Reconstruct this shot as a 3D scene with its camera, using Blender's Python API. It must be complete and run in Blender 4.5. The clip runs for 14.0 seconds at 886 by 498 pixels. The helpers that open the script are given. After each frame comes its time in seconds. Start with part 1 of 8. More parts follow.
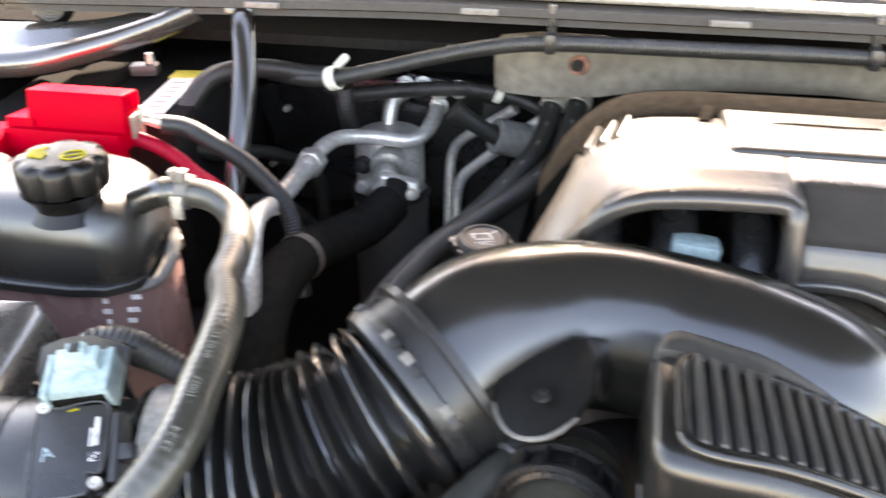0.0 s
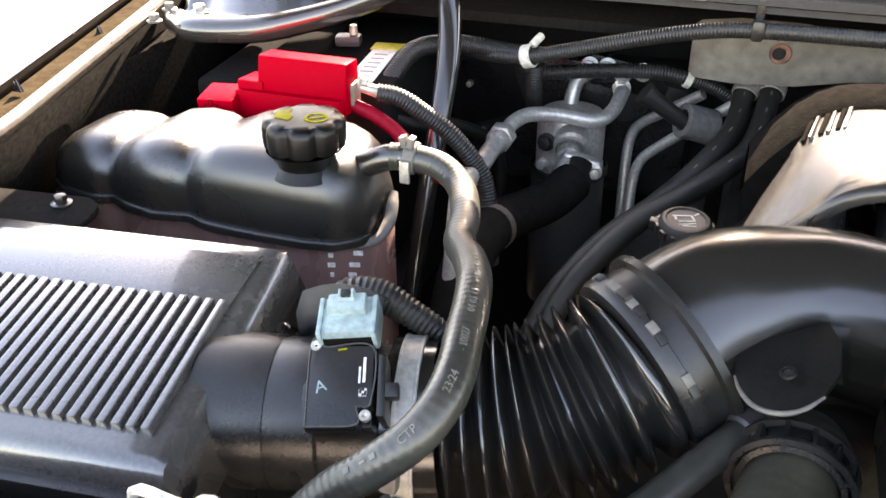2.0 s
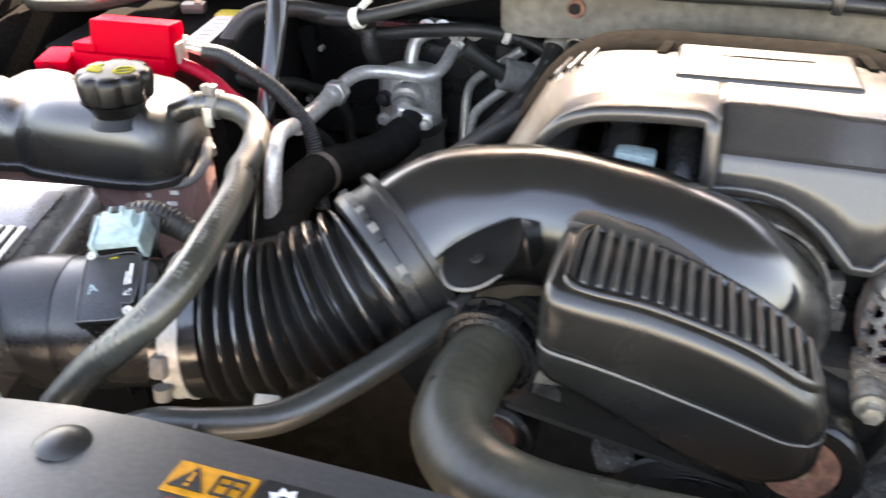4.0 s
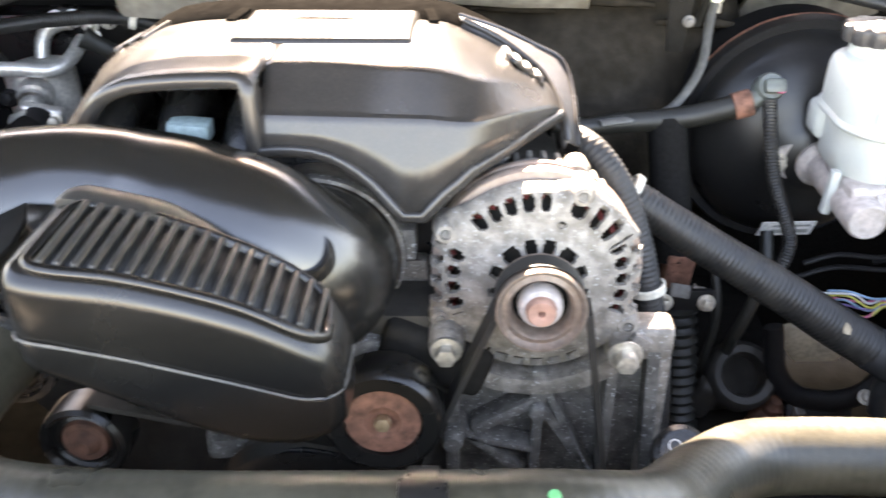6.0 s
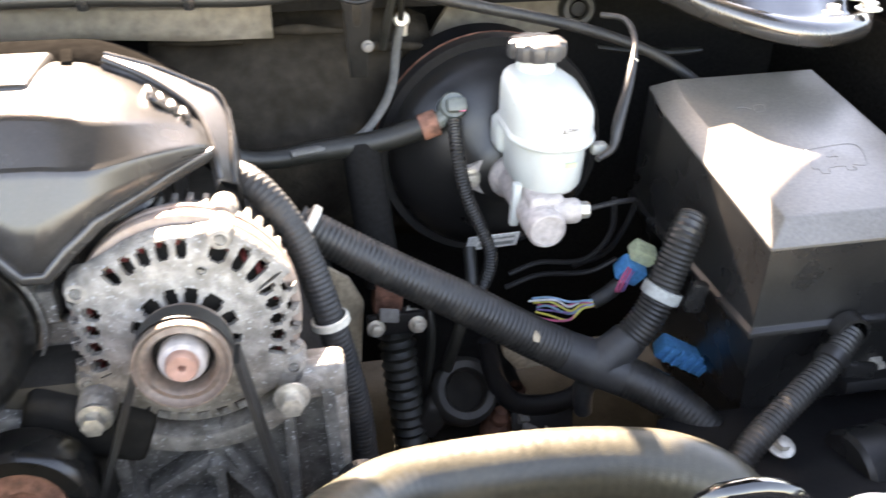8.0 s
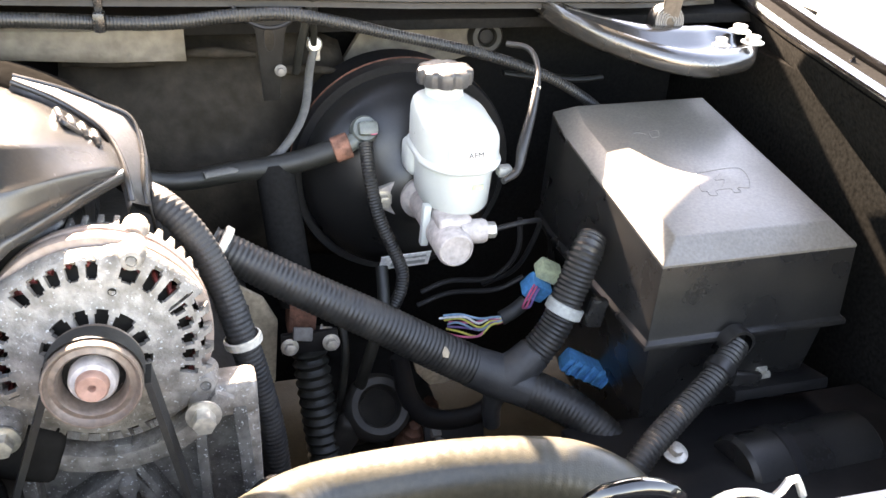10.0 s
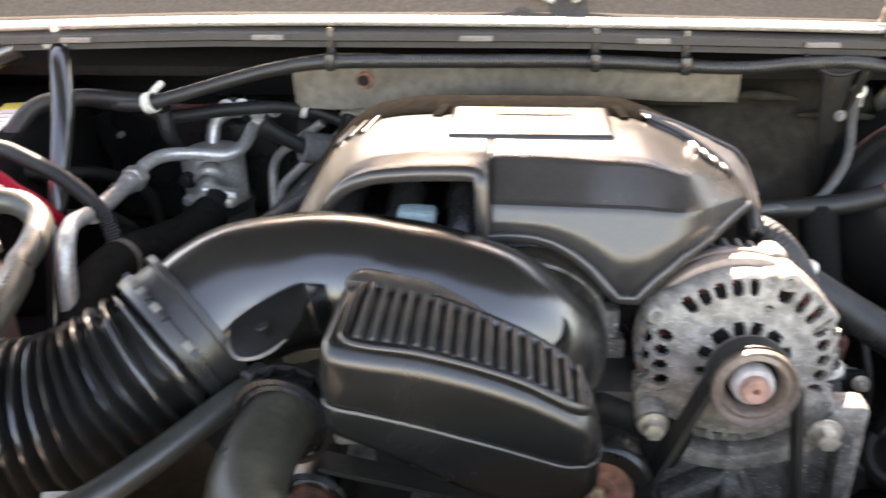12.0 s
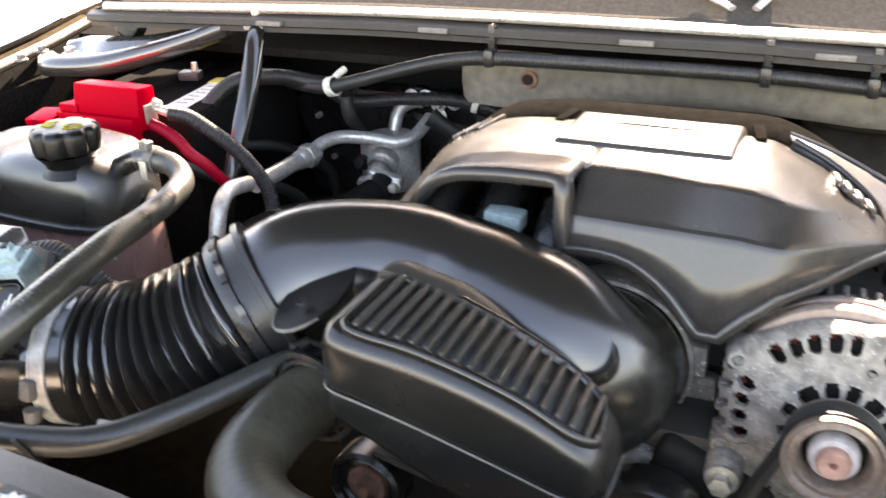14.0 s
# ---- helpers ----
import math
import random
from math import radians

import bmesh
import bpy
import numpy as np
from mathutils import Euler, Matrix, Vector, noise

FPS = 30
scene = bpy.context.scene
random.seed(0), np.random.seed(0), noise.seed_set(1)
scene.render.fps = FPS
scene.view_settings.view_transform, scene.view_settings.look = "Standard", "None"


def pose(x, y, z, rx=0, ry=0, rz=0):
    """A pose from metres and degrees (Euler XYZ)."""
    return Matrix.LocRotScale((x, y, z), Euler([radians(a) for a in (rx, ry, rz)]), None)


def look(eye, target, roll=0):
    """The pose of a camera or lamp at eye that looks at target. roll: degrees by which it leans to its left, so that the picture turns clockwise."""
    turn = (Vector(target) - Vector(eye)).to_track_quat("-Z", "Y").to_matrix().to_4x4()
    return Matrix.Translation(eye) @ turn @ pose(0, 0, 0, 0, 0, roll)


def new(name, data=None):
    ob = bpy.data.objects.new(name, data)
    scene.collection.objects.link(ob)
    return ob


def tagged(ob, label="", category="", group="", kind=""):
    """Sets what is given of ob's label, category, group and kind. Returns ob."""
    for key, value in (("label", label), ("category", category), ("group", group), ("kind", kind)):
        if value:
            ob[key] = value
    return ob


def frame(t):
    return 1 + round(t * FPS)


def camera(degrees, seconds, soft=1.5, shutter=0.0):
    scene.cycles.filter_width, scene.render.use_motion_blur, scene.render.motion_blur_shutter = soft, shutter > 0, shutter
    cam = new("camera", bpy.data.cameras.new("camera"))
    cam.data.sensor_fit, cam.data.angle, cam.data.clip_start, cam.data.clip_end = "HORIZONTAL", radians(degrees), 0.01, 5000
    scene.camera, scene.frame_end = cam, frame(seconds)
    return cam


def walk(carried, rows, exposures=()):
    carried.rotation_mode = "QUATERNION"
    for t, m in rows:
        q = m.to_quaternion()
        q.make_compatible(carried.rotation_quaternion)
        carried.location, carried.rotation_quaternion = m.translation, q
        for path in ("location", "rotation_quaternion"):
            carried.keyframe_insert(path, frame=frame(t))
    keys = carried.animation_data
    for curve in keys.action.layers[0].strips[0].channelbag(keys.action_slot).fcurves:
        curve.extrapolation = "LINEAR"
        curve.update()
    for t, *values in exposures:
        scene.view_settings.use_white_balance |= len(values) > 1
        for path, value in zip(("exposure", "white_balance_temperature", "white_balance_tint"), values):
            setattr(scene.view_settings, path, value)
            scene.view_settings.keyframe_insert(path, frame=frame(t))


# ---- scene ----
cam = camera(54.4, 14.0, shutter=0.5)
PATH = [
    (0, (-0.002, -0.001, 1.365), (-0.359, 1.713, 0.397), -0.2),
    (0.5, (-0.065, 0.004, 1.367), (-0.532, 1.697, 0.41), 0.0),
    (1, (-0.078, -0.009, 1.371), (-0.605, 1.661, 0.405), -0.7),
    (1.5, (-0.075, -0.031, 1.371), (-0.637, 1.616, 0.385), -0.5),
    (2, (-0.07, -0.049, 1.374), (-0.658, 1.575, 0.366), -0.3),
    (2.2, (-0.064, -0.056, 1.372), (-0.657, 1.563, 0.358), -0.6),
    (4.3, (0.127, -0.101, 1.377), (-0.327, 1.547, 0.339), -0.8),
    (4.5, (0.155, -0.096, 1.37), (-0.273, 1.564, 0.34), -0.9),
    (5, (0.197, -0.082, 1.362), (-0.139, 1.597, 0.328), -1.2),
    (5.5, (0.226, -0.072, 1.353), (0.012, 1.621, 0.309), -0.9),
    (6, (0.261, -0.061, 1.348), (0.189, 1.641, 0.3), -0.5),
    (6.5, (0.292, -0.059, 1.347), (0.352, 1.653, 0.314), 0.0),
    (7, (0.319, -0.055, 1.345), (0.483, 1.66, 0.329), 0.4),
    (7.5, (0.347, -0.048, 1.343), (0.6, 1.659, 0.331), 0.6),
    (8, (0.382, -0.044, 1.346), (0.716, 1.653, 0.342), 0.5),
    (8.2, (0.395, -0.042, 1.346), (0.763, 1.649, 0.342), 0.3),
    (10.3, (0.38, -0.082, 1.368), (0.901, 1.598, 0.417), 3.2),
    (10.5, (0.358, -0.101, 1.376), (0.84, 1.601, 0.443), 3.7),
    (11, (0.28, -0.14, 1.391), (0.575, 1.639, 0.526), 3.1),
    (11.5, (0.202, -0.129, 1.389), (0.231, 1.674, 0.523), 0.4),
    (12, (0.134, -0.111, 1.381), (-0.031, 1.667, 0.48), -1.1),
    (12.5, (0.1, -0.103, 1.383), (-0.231, 1.647, 0.474), -1.2),
    (13, (0.123, -0.086, 1.383), (-0.394, 1.625, 0.485), -0.7),
    (13.5, (0.188, -0.07, 1.386), (-0.503, 1.586, 0.502), -1.4),
    (14, (0.27, -0.066, 1.371), (-0.494, 1.559, 0.491), -2.3),
]
walk(cam, [(t, look(eye, target, roll)) for t, eye, target, roll in PATH], [(0.0, 4.20, 9200.0, 21.0), (0.7, 3.93, 9200.0, 21.0), (1.5, 3.68, 9200.0, 21.0), (4.5, 4.18, 9200.0, 21.0), (5.7, 4.28, 9200.0, 21.0), (8.0, 4.18, 9200.0, 21.0), (10.3, 4.23, 9200.0, 21.0), (11.0, 3.54, 9200.0, 21.0), (11.5, 3.53, 9200.0, 21.0), (12.5, 3.94, 9200.0, 21.0), (14.0, 3.73, 9200.0, 21.0)])

# ---- world, sun, exposure ----
SUN_DIR = Vector((-0.12, 1.0, 0.70)).normalized()
world = bpy.data.worlds.new("sky")
scene.world = world
world.use_nodes = True
wn = world.node_tree.nodes
sky = wn.new("ShaderNodeTexSky")
sky.sky_type = "NISHITA"
sky.sun_disc = False
sky.dust_density, sky.air_density, sky.ozone_density = 1.0, 1.0, 1.0
sky.sun_elevation = math.asin(SUN_DIR.z)
sky.sun_rotation = math.atan2(SUN_DIR.x, SUN_DIR.y)
world.node_tree.links.new(sky.outputs[0], wn["Background"].inputs[0])
wn["Background"].inputs[1].default_value = 0.12
sun_data = bpy.data.lights.new("sun", "SUN")
sun_data.energy, sun_data.angle, sun_data.color = 4.5, radians(0.6), (1.0, 0.998, 0.99)
sun = new("sun", sun_data)
sun.matrix_world = look((0, 0, 8), Vector((0, 0, 8)) - SUN_DIR)

# ---- mesh helpers ----
V = Vector


def link_mesh(name, bm, material, sharp=38, smooth=True):
    bmesh.ops.recalc_face_normals(bm, faces=bm.faces)
    me = bpy.data.meshes.new(name)
    bm.to_mesh(me)
    bm.free()
    me.materials.append(material)
    if smooth:
        me.shade_smooth()
        me.set_sharp_from_angle(angle=radians(sharp))
    return new(name, me)


def part(name, bm, material, parent, label="", sharp=38):
    ob = link_mesh(name, bm, material, sharp)
    ob.parent = parent
    ob.matrix_parent_inverse = parent.matrix_world.inverted() if parent.type != "EMPTY" else Matrix.Translation(-parent.location)
    if label:
        ob["label"] = label
    return ob


def thing(name, at, label, category, group=""):
    ob = new(name)
    ob.location = at
    ob.empty_display_size = 0.02
    return tagged(ob, label, category, group)


def single(name, bm, material, label, category, group="", kind="", sharp=38):
    return tagged(link_mesh(name, bm, material, sharp), label, category, group, kind)


def solid(ob, thickness, offset=-1):
    m = ob.modifiers.new("thickness", "SOLIDIFY")
    m.thickness, m.offset = thickness, offset
    return ob


def aim(origin, direction, up=(0, 0, 1)):
    """A matrix whose local z looks along direction."""
    z = V(direction).normalized()
    x = V(up).cross(z)
    if x.length < 1e-4:
        x = V((1, 0, 0)).cross(z)
    x.normalize()
    y = z.cross(x)
    m = Matrix((x, y, z)).transposed().to_4x4()
    m.translation = V(origin)
    return m


def spline(pts, step=0.006, radii=None):
    """Evenly spaced points, tangents and radii on a smooth curve through pts."""
    pts = [V(p) for p in pts]
    n = len(pts)
    radii = radii if isinstance(radii, (list, tuple)) else [radii or 0.0] * n
    ext = [2 * pts[0] - pts[1], *pts, 2 * pts[-1] - pts[-2]]
    dense, rad = [], []
    for k in range(n - 1):
        p0, p1, p2, p3 = ext[k : k + 4]
        count = max(6, int((p2 - p1).length / 0.003))
        for j in range(count):
            t = j / count
            dense.append(0.5 * (2 * p1 + (p2 - p0) * t + (2 * p0 - 5 * p1 + 4 * p2 - p3) * t * t + (3 * p1 - p0 - 3 * p2 + p3) * t**3))
            rad.append(radii[k] + (radii[k + 1] - radii[k]) * (t * t * (3 - 2 * t)))
    dense.append(pts[-1])
    rad.append(radii[-1])
    length = [0.0]
    for a, b in zip(dense, dense[1:]):
        length.append(length[-1] + (b - a).length)
    total, count = length[-1], max(2, round(length[-1] / step))
    out, rr, k = [], [], 0
    for j in range(count + 1):
        s = total * j / count
        while k < len(length) - 2 and length[k + 1] < s:
            k += 1
        f = (s - length[k]) / max(length[k + 1] - length[k], 1e-9)
        out.append(dense[k].lerp(dense[k + 1], f))
        rr.append(rad[k] + (rad[k + 1] - rad[k]) * f)
    return out, rr


def frames_along(pts):
    """Frames carried along a row of points without twist."""
    tang = [((pts[min(i + 1, len(pts) - 1)] - pts[max(i - 1, 0)])).normalized() for i in range(len(pts))]
    ref = V((0, 0, 1)) if abs(tang[0].z) < 0.9 else V((0, 1, 0))
    x = ref.cross(tang[0]).normalized()
    out = []
    for t in tang:
        x = (x - t * x.dot(t)).normalized()
        out.append((x.copy(), t.cross(x), t))
    return out


def ring_loft(rings, caps=True, closed=True):
    """A skin over rows of points of equal count."""
    bm = bmesh.new()
    rows = [[bm.verts.new(p) for p in r] for r in rings]
    n = len(rows[0])
    for a, b in zip(rows, rows[1:]):
        for i in range(n if closed else n - 1):
            j = (i + 1) % n
            bm.faces.new((a[i], a[j], b[j], b[i]))
    if caps and closed:
        bm.faces.new(rows[0][::-1])
        bm.faces.new(rows[-1])
    return bm


def tube(pts, r, n=14, step=0.006, corr=None, flat=1.0, caps=True):
    """A pipe through pts. corr = (pitch, depth): real ridges along it. flat: height against width."""
    if corr:
        step = corr[0] / 4
    pos, rad = spline(pts, step, r)
    rings = []
    for k, (p, q, (x, y, t)) in enumerate(zip(pos, rad, frames_along(pos))):
        if corr:
            q -= corr[1] * (0, 0.3, 1, 0.7)[k % 4]
        rings.append([p + (x * math.cos(a) + y * flat * math.sin(a)) * q for a in (2 * math.pi * i / n for i in range(n))])
    return ring_loft(rings, caps)


def lathe(profile, m, n=32):
    """Turns (radius, height) pairs round the local z of m."""
    rings = []
    for r, h in profile:
        rings.append([m @ V((max(r, 1e-5) * math.cos(a), max(r, 1e-5) * math.sin(a), h)) for a in (2 * math.pi * i / n for i in range(n))])
    bm = ring_loft(rings, False)
    bmesh.ops.remove_doubles(bm, verts=bm.verts, dist=2e-5)
    return bm


def bevelled(bm, width, segs=2):
    if width > 0:
        bmesh.ops.bevel(bm, geom=list(bm.edges), offset=width, segments=segs, profile=0.6, affect="EDGES", clamp_overlap=True)
    return bm


def rbox(size, m=None, bev=0.003, segs=2, taper=(1.0, 1.0)):
    """A box with rounded edges, centred on m; taper: the top's size against the bottom's."""
    bm = bmesh.new()
    bmesh.ops.create_cube(bm, size=1.0)
    for v in bm.verts:
        top = v.co.z > 0
        v.co = V((v.co.x * size[0] * (taper[0] if top else 1), v.co.y * size[1] * (taper[1] if top else 1), v.co.z * size[2]))
    bevelled(bm, bev, segs)
    bm.transform(m or Matrix())
    return bm


def prism(poly, h, m=None, bev=0.0, segs=2):
    """A plate with the outline poly in the local xy plane, h thick along z."""
    bm = bmesh.new()
    low = [bm.verts.new((x, y, 0)) for x, y in poly]
    face = bm.faces.new(low)
    up = bmesh.ops.extrude_face_region(bm, geom=[face])
    bmesh.ops.translate(bm, vec=(0, 0, h), verts=[g for g in up["geom"] if isinstance(g, bmesh.types.BMVert)])
    bmesh.ops.recalc_face_normals(bm, faces=bm.faces)
    bevelled(bm, bev, segs)
    bm.transform(m or Matrix())
    return bm


def joined(*bms):
    """Several pieces of one part in one mesh."""
    first = bms[0]
    for b in bms[1:]:
        me = bpy.data.meshes.new("tmp")
        b.to_mesh(me)
        b.free()
        first.from_mesh(me)
        bpy.data.meshes.remove(me)
    return first


def hexhead(origin, direction, r=0.007, h=0.006, washer=0.011):
    m = aim(origin, direction)
    a = prism([(r * math.cos(math.pi * k / 3), r * math.sin(math.pi * k / 3)) for k in range(6)], h, m @ Matrix.Translation((0, 0, 0.002)), 0.0012)
    b = lathe([(0, 0), (washer, 0), (washer, 0.0015), (washer * 0.7, 0.0022), (0, 0.0022)], m, 20)
    return joined(a, b)


def rrect(w, h, r, n=5):
    """A rounded rectangle's outline, centred, counter-clockwise."""
    out = []
    for cx, cy, a0 in ((w / 2 - r, h / 2 - r, 0), (-w / 2 + r, h / 2 - r, 90), (-w / 2 + r, -h / 2 + r, 180), (w / 2 - r, -h / 2 + r, 270)):
        for k in range(n + 1):
            a = radians(a0 + 90 * k / n)
            out.append((cx + r * math.cos(a), cy + r * math.sin(a)))
    return out


def lettering(text, size, m, mat, parent, label=""):
    """Printed words as a thin mesh lying in the local xy plane of m, centred."""
    cu = bpy.data.curves.new("print", "FONT")
    cu.body, cu.size, cu.align_x, cu.align_y, cu.extrude = text, size, "CENTER", "CENTER", 0.0001
    cu.resolution_u = 2
    tmp = bpy.data.objects.new("print", cu)
    me = bpy.data.meshes.new_from_object(tmp)
    bm = bmesh.new()
    bm.from_mesh(me)
    bm.transform(m)
    bpy.data.objects.remove(tmp)
    bpy.data.curves.remove(cu)
    bpy.data.meshes.remove(me)
    return part("lettering", bm, mat, parent, label)


def interp(x, table):
    xs, ys = zip(*table)
    return float(np.interp(x, xs, ys))


# ---- materials ----
def material(name, colour, rough, metal=0.0, grain=0.0, grain_size=900.0, dirt=0.0, dirt_colour=(0.07, 0.062, 0.052), dirt_size=18.0,
             rough_var=0.1, mottle=0.22, coat=0.0, trans=0.0, spec=0.5, fleck=0.0, fleck_colour=(0.7, 0.7, 0.68), fleck_size=620.0, sss=0.0, matt=False):
    m = bpy.data.materials.new(name)
    m.use_nodes = True
    colour, dirt_colour = [(c[0] * 1.045, c[1], c[2] * 0.93) for c in (colour, dirt_colour)]  # warm tint in every colour: some dust, and to offset the bluish light
    t = m.node_tree
    b = t.nodes["Principled BSDF"]
    coord = t.nodes.new("ShaderNodeTexCoord")

    def noise_tex(size, detail, at=(0, 0, 0)):
        mp = t.nodes.new("ShaderNodeMapping")
        mp.inputs["Location"].default_value = at
        t.links.new(coord.outputs["Object"], mp.inputs[0])
        nz = t.nodes.new("ShaderNodeTexNoise")
        nz.inputs["Scale"].default_value, nz.inputs["Detail"].default_value = size, detail
        t.links.new(mp.outputs[0], nz.inputs["Vector"])
        return nz.outputs[0]

    def ramp(value, lo, hi, out_lo=0.0, out_hi=1.0):
        r = t.nodes.new("ShaderNodeMapRange")
        t.links.new(value, r.inputs[0])
        for k, x in zip((1, 2, 3, 4), (lo, hi, out_lo, out_hi)):
            r.inputs[k].default_value = x
        return r.outputs[0]

    def mix(f, a, c):
        x = t.nodes.new("ShaderNodeMix")
        x.data_type = "RGBA"
        t.links.new(f, x.inputs[0])
        for sock, val in ((x.inputs[6], a), (x.inputs[7], c)):
            if isinstance(val, tuple):
                sock.default_value = (*val, 1)
            else:
                t.links.new(val, sock)
        return x.outputs[2]

    big = noise_tex(dirt_size, 6)
    small = noise_tex(grain_size * 0.25, 4, (3, 1, 2))
    lighter = tuple(min(1, c * (1 + mottle)) for c in colour)
    darker = tuple(c * (1 - mottle) for c in colour)
    col = mix(ramp(small, 0.3, 0.7), darker, lighter)
    if dirt:
        col = mix(ramp(big, 0.48, 0.72, 0, dirt), col, dirt_colour)
    if fleck:
        col = mix(ramp(noise_tex(fleck_size, 3, (7, 7, 7)), 0.62, 0.70, 0, fleck), col, fleck_colour)
    t.links.new(col, b.inputs["Base Color"])
    t.links.new(ramp(big, 0.3, 0.75, max(rough - rough_var, 0.03), min(rough + rough_var, 1)), b.inputs["Roughness"])
    b.inputs["Metallic"].default_value = metal
    b.inputs["Specular IOR Level"].default_value = spec
    b.inputs["Coat Weight"].default_value = coat
    b.inputs["Coat Roughness"].default_value = 0.06
    b.inputs["Transmission Weight"].default_value = trans
    if sss:
        b.inputs["Subsurface Weight"].default_value = sss
        b.inputs["Subsurface Radius"].default_value = (0.02, 0.02, 0.02)
        b.inputs["Subsurface Scale"].default_value = 0.5
    if grain:
        bump = t.nodes.new("ShaderNodeBump")
        bump.inputs["Strength"].default_value = grain
        bump.inputs["Distance"].default_value = 0.001
        t.links.new(noise_tex(grain_size, 3, (5, 5, 5)), bump.inputs["Height"])
        t.links.new(bump.outputs[0], b.inputs["Normal"])
    if matt:
        d = t.nodes.new("ShaderNodeBsdfDiffuse")
        t.links.new(col, d.inputs["Color"])
        if grain:
            t.links.new(bump.outputs[0], d.inputs["Normal"])
        t.links.new(d.outputs[0], t.nodes["Material Output"].inputs["Surface"])
    return m


LID_PLASTIC = material("lid_plastic", (0.066, 0.064, 0.063), 0.24, grain=0.1, grain_size=1400, dirt=0.3, dirt_colour=(0.10, 0.095, 0.085), spec=1.0, coat=1.0)
DULL_PLASTIC = material("dull_black_plastic", (0.018, 0.018, 0.017), 0.5, grain=0.2, grain_size=1200, dirt=0.3, dirt_colour=(0.035, 0.034, 0.030), spec=0.4)
TAB_PLASTIC = material("tab_plastic", (0.009, 0.009, 0.0088), 0.45, grain=0.1, grain_size=1200, dirt=0.15, dirt_colour=(0.02, 0.019, 0.017), spec=0.12)
BAND = material("clamp_band_steel", (0.46, 0.46, 0.45), 0.42, metal=0.25, grain=0.05, dirt=0.2, dirt_colour=(0.4, 0.38, 0.34))
CAST_PALE = material("pale_cast_metal", (0.42, 0.385, 0.38), 0.6, metal=0.1, grain=0.4, grain_size=600, dirt=0.3, dirt_colour=(0.30, 0.27, 0.26))
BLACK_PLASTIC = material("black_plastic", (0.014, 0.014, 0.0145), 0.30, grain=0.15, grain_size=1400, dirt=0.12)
GLOSS_PLASTIC = material("duct_plastic", (0.014, 0.0138, 0.0132), 0.22, grain=0.05, grain_size=1400, dirt=0.10, rough_var=0.04, spec=1.0)
RESO_PLASTIC = material("resonator_plastic", (0.010, 0.0098, 0.0094), 0.26, grain=0.08, grain_size=1400, dirt=0.06, rough_var=0.04, spec=0.6)
RIB_PLASTIC = material("rib_plastic", (0.030, 0.030, 0.0295), 0.42, grain=0.15, grain_size=900, dirt=0.25, dirt_colour=(0.06, 0.058, 0.052), dirt_size=60, spec=0.6)
BOOSTER_PAINT = material("booster_paint", (0.010, 0.010, 0.0105), 0.36, dirt=0.15, dirt_colour=(0.035, 0.03, 0.026), spec=0.5)
TANK_PLASTIC = material("reservoir_plastic", (0.011, 0.0108, 0.0105), 0.28, grain=0.22, grain_size=1500, dirt=0.05, rough_var=0.04, spec=0.95)
COVER_PLASTIC = material("cover_plastic", (0.030, 0.0292, 0.0296), 0.25, spec=0.58, rough_var=0.04, mottle=0.08, grain=0.10, grain_size=1800, fleck=0.12, fleck_size=700, fleck_colour=(0.10, 0.095, 0.09), dirt=0.25, dirt_colour=(0.06, 0.055, 0.05), dirt_size=30)
GREY_PLASTIC = material("grey_plastic", (0.045, 0.045, 0.048), 0.40, grain=0.12, grain_size=1500, dirt=0.15)
BELLOWS_RUBBER = material("bellows_rubber", (0.014, 0.014, 0.014), 0.20, grain=0.03, dirt=0.06, spec=1.0)
RUBBER = material("rubber_hose", (0.014, 0.0145, 0.013), 0.5, grain=0.2, grain_size=1100, dirt=0.25, dirt_colour=(0.06, 0.055, 0.045))
OLIVE_RUBBER = material("dusty_rubber", (0.042, 0.040, 0.031), 0.36, grain=0.15, grain_size=900, dirt=0.35, dirt_colour=(0.10, 0.092, 0.068), dirt_size=25)
LOOM = material("loom_plastic", (0.017, 0.017, 0.017), 0.45, dirt=0.18, dirt_colour=(0.10, 0.09, 0.075), dirt_size=40)
TAPE = material("loom_tape", (0.020, 0.021, 0.023), 0.55, grain=0.25, grain_size=500, dirt=0.25, dirt_colour=(0.10, 0.095, 0.085), dirt_size=35)
COLLAR_FOAM = material("grey_foam", (0.13, 0.13, 0.128), 0.9, grain=0.5, grain_size=500, matt=True)
SLEEVE = material("insulation_sleeve", (0.013, 0.0125, 0.012), 0.9, grain=0.6, grain_size=400, dirt=0.2, dirt_colour=(0.03, 0.028, 0.025), matt=True)
COOLANT_HOSE = material("grey_black_rubber", (0.034, 0.035, 0.031), 0.34, grain=0.12, grain_size=900, dirt=0.3, dirt_colour=(0.07, 0.066, 0.055), dirt_size=25, spec=0.7)
# sunlight on the lid top is put into this colour, along with its dust
FUSE_LID_SUNLIT = material("sunlit_dusty_fuse_lid", (0.122, 0.115, 0.106), 0.38, grain=0.12, grain_size=1400, dirt=0.5, dirt_colour=(0.085, 0.078, 0.066), dirt_size=14, spec=0.8, fleck=0.25, fleck_colour=(0.2, 0.18, 0.15))
FOAM = material("foam_sleeve", (0.008, 0.0077, 0.0073), 0.95, grain=0.5, grain_size=500, spec=0.06, matt=True)
CAST = material("cast_aluminium", (0.248, 0.230, 0.213), 0.66, metal=0.2, grain=0.9, grain_size=420, dirt=0.85, dirt_colour=(0.12, 0.105, 0.092), dirt_size=75, fleck=0.5, fleck_size=380, mottle=0.35)
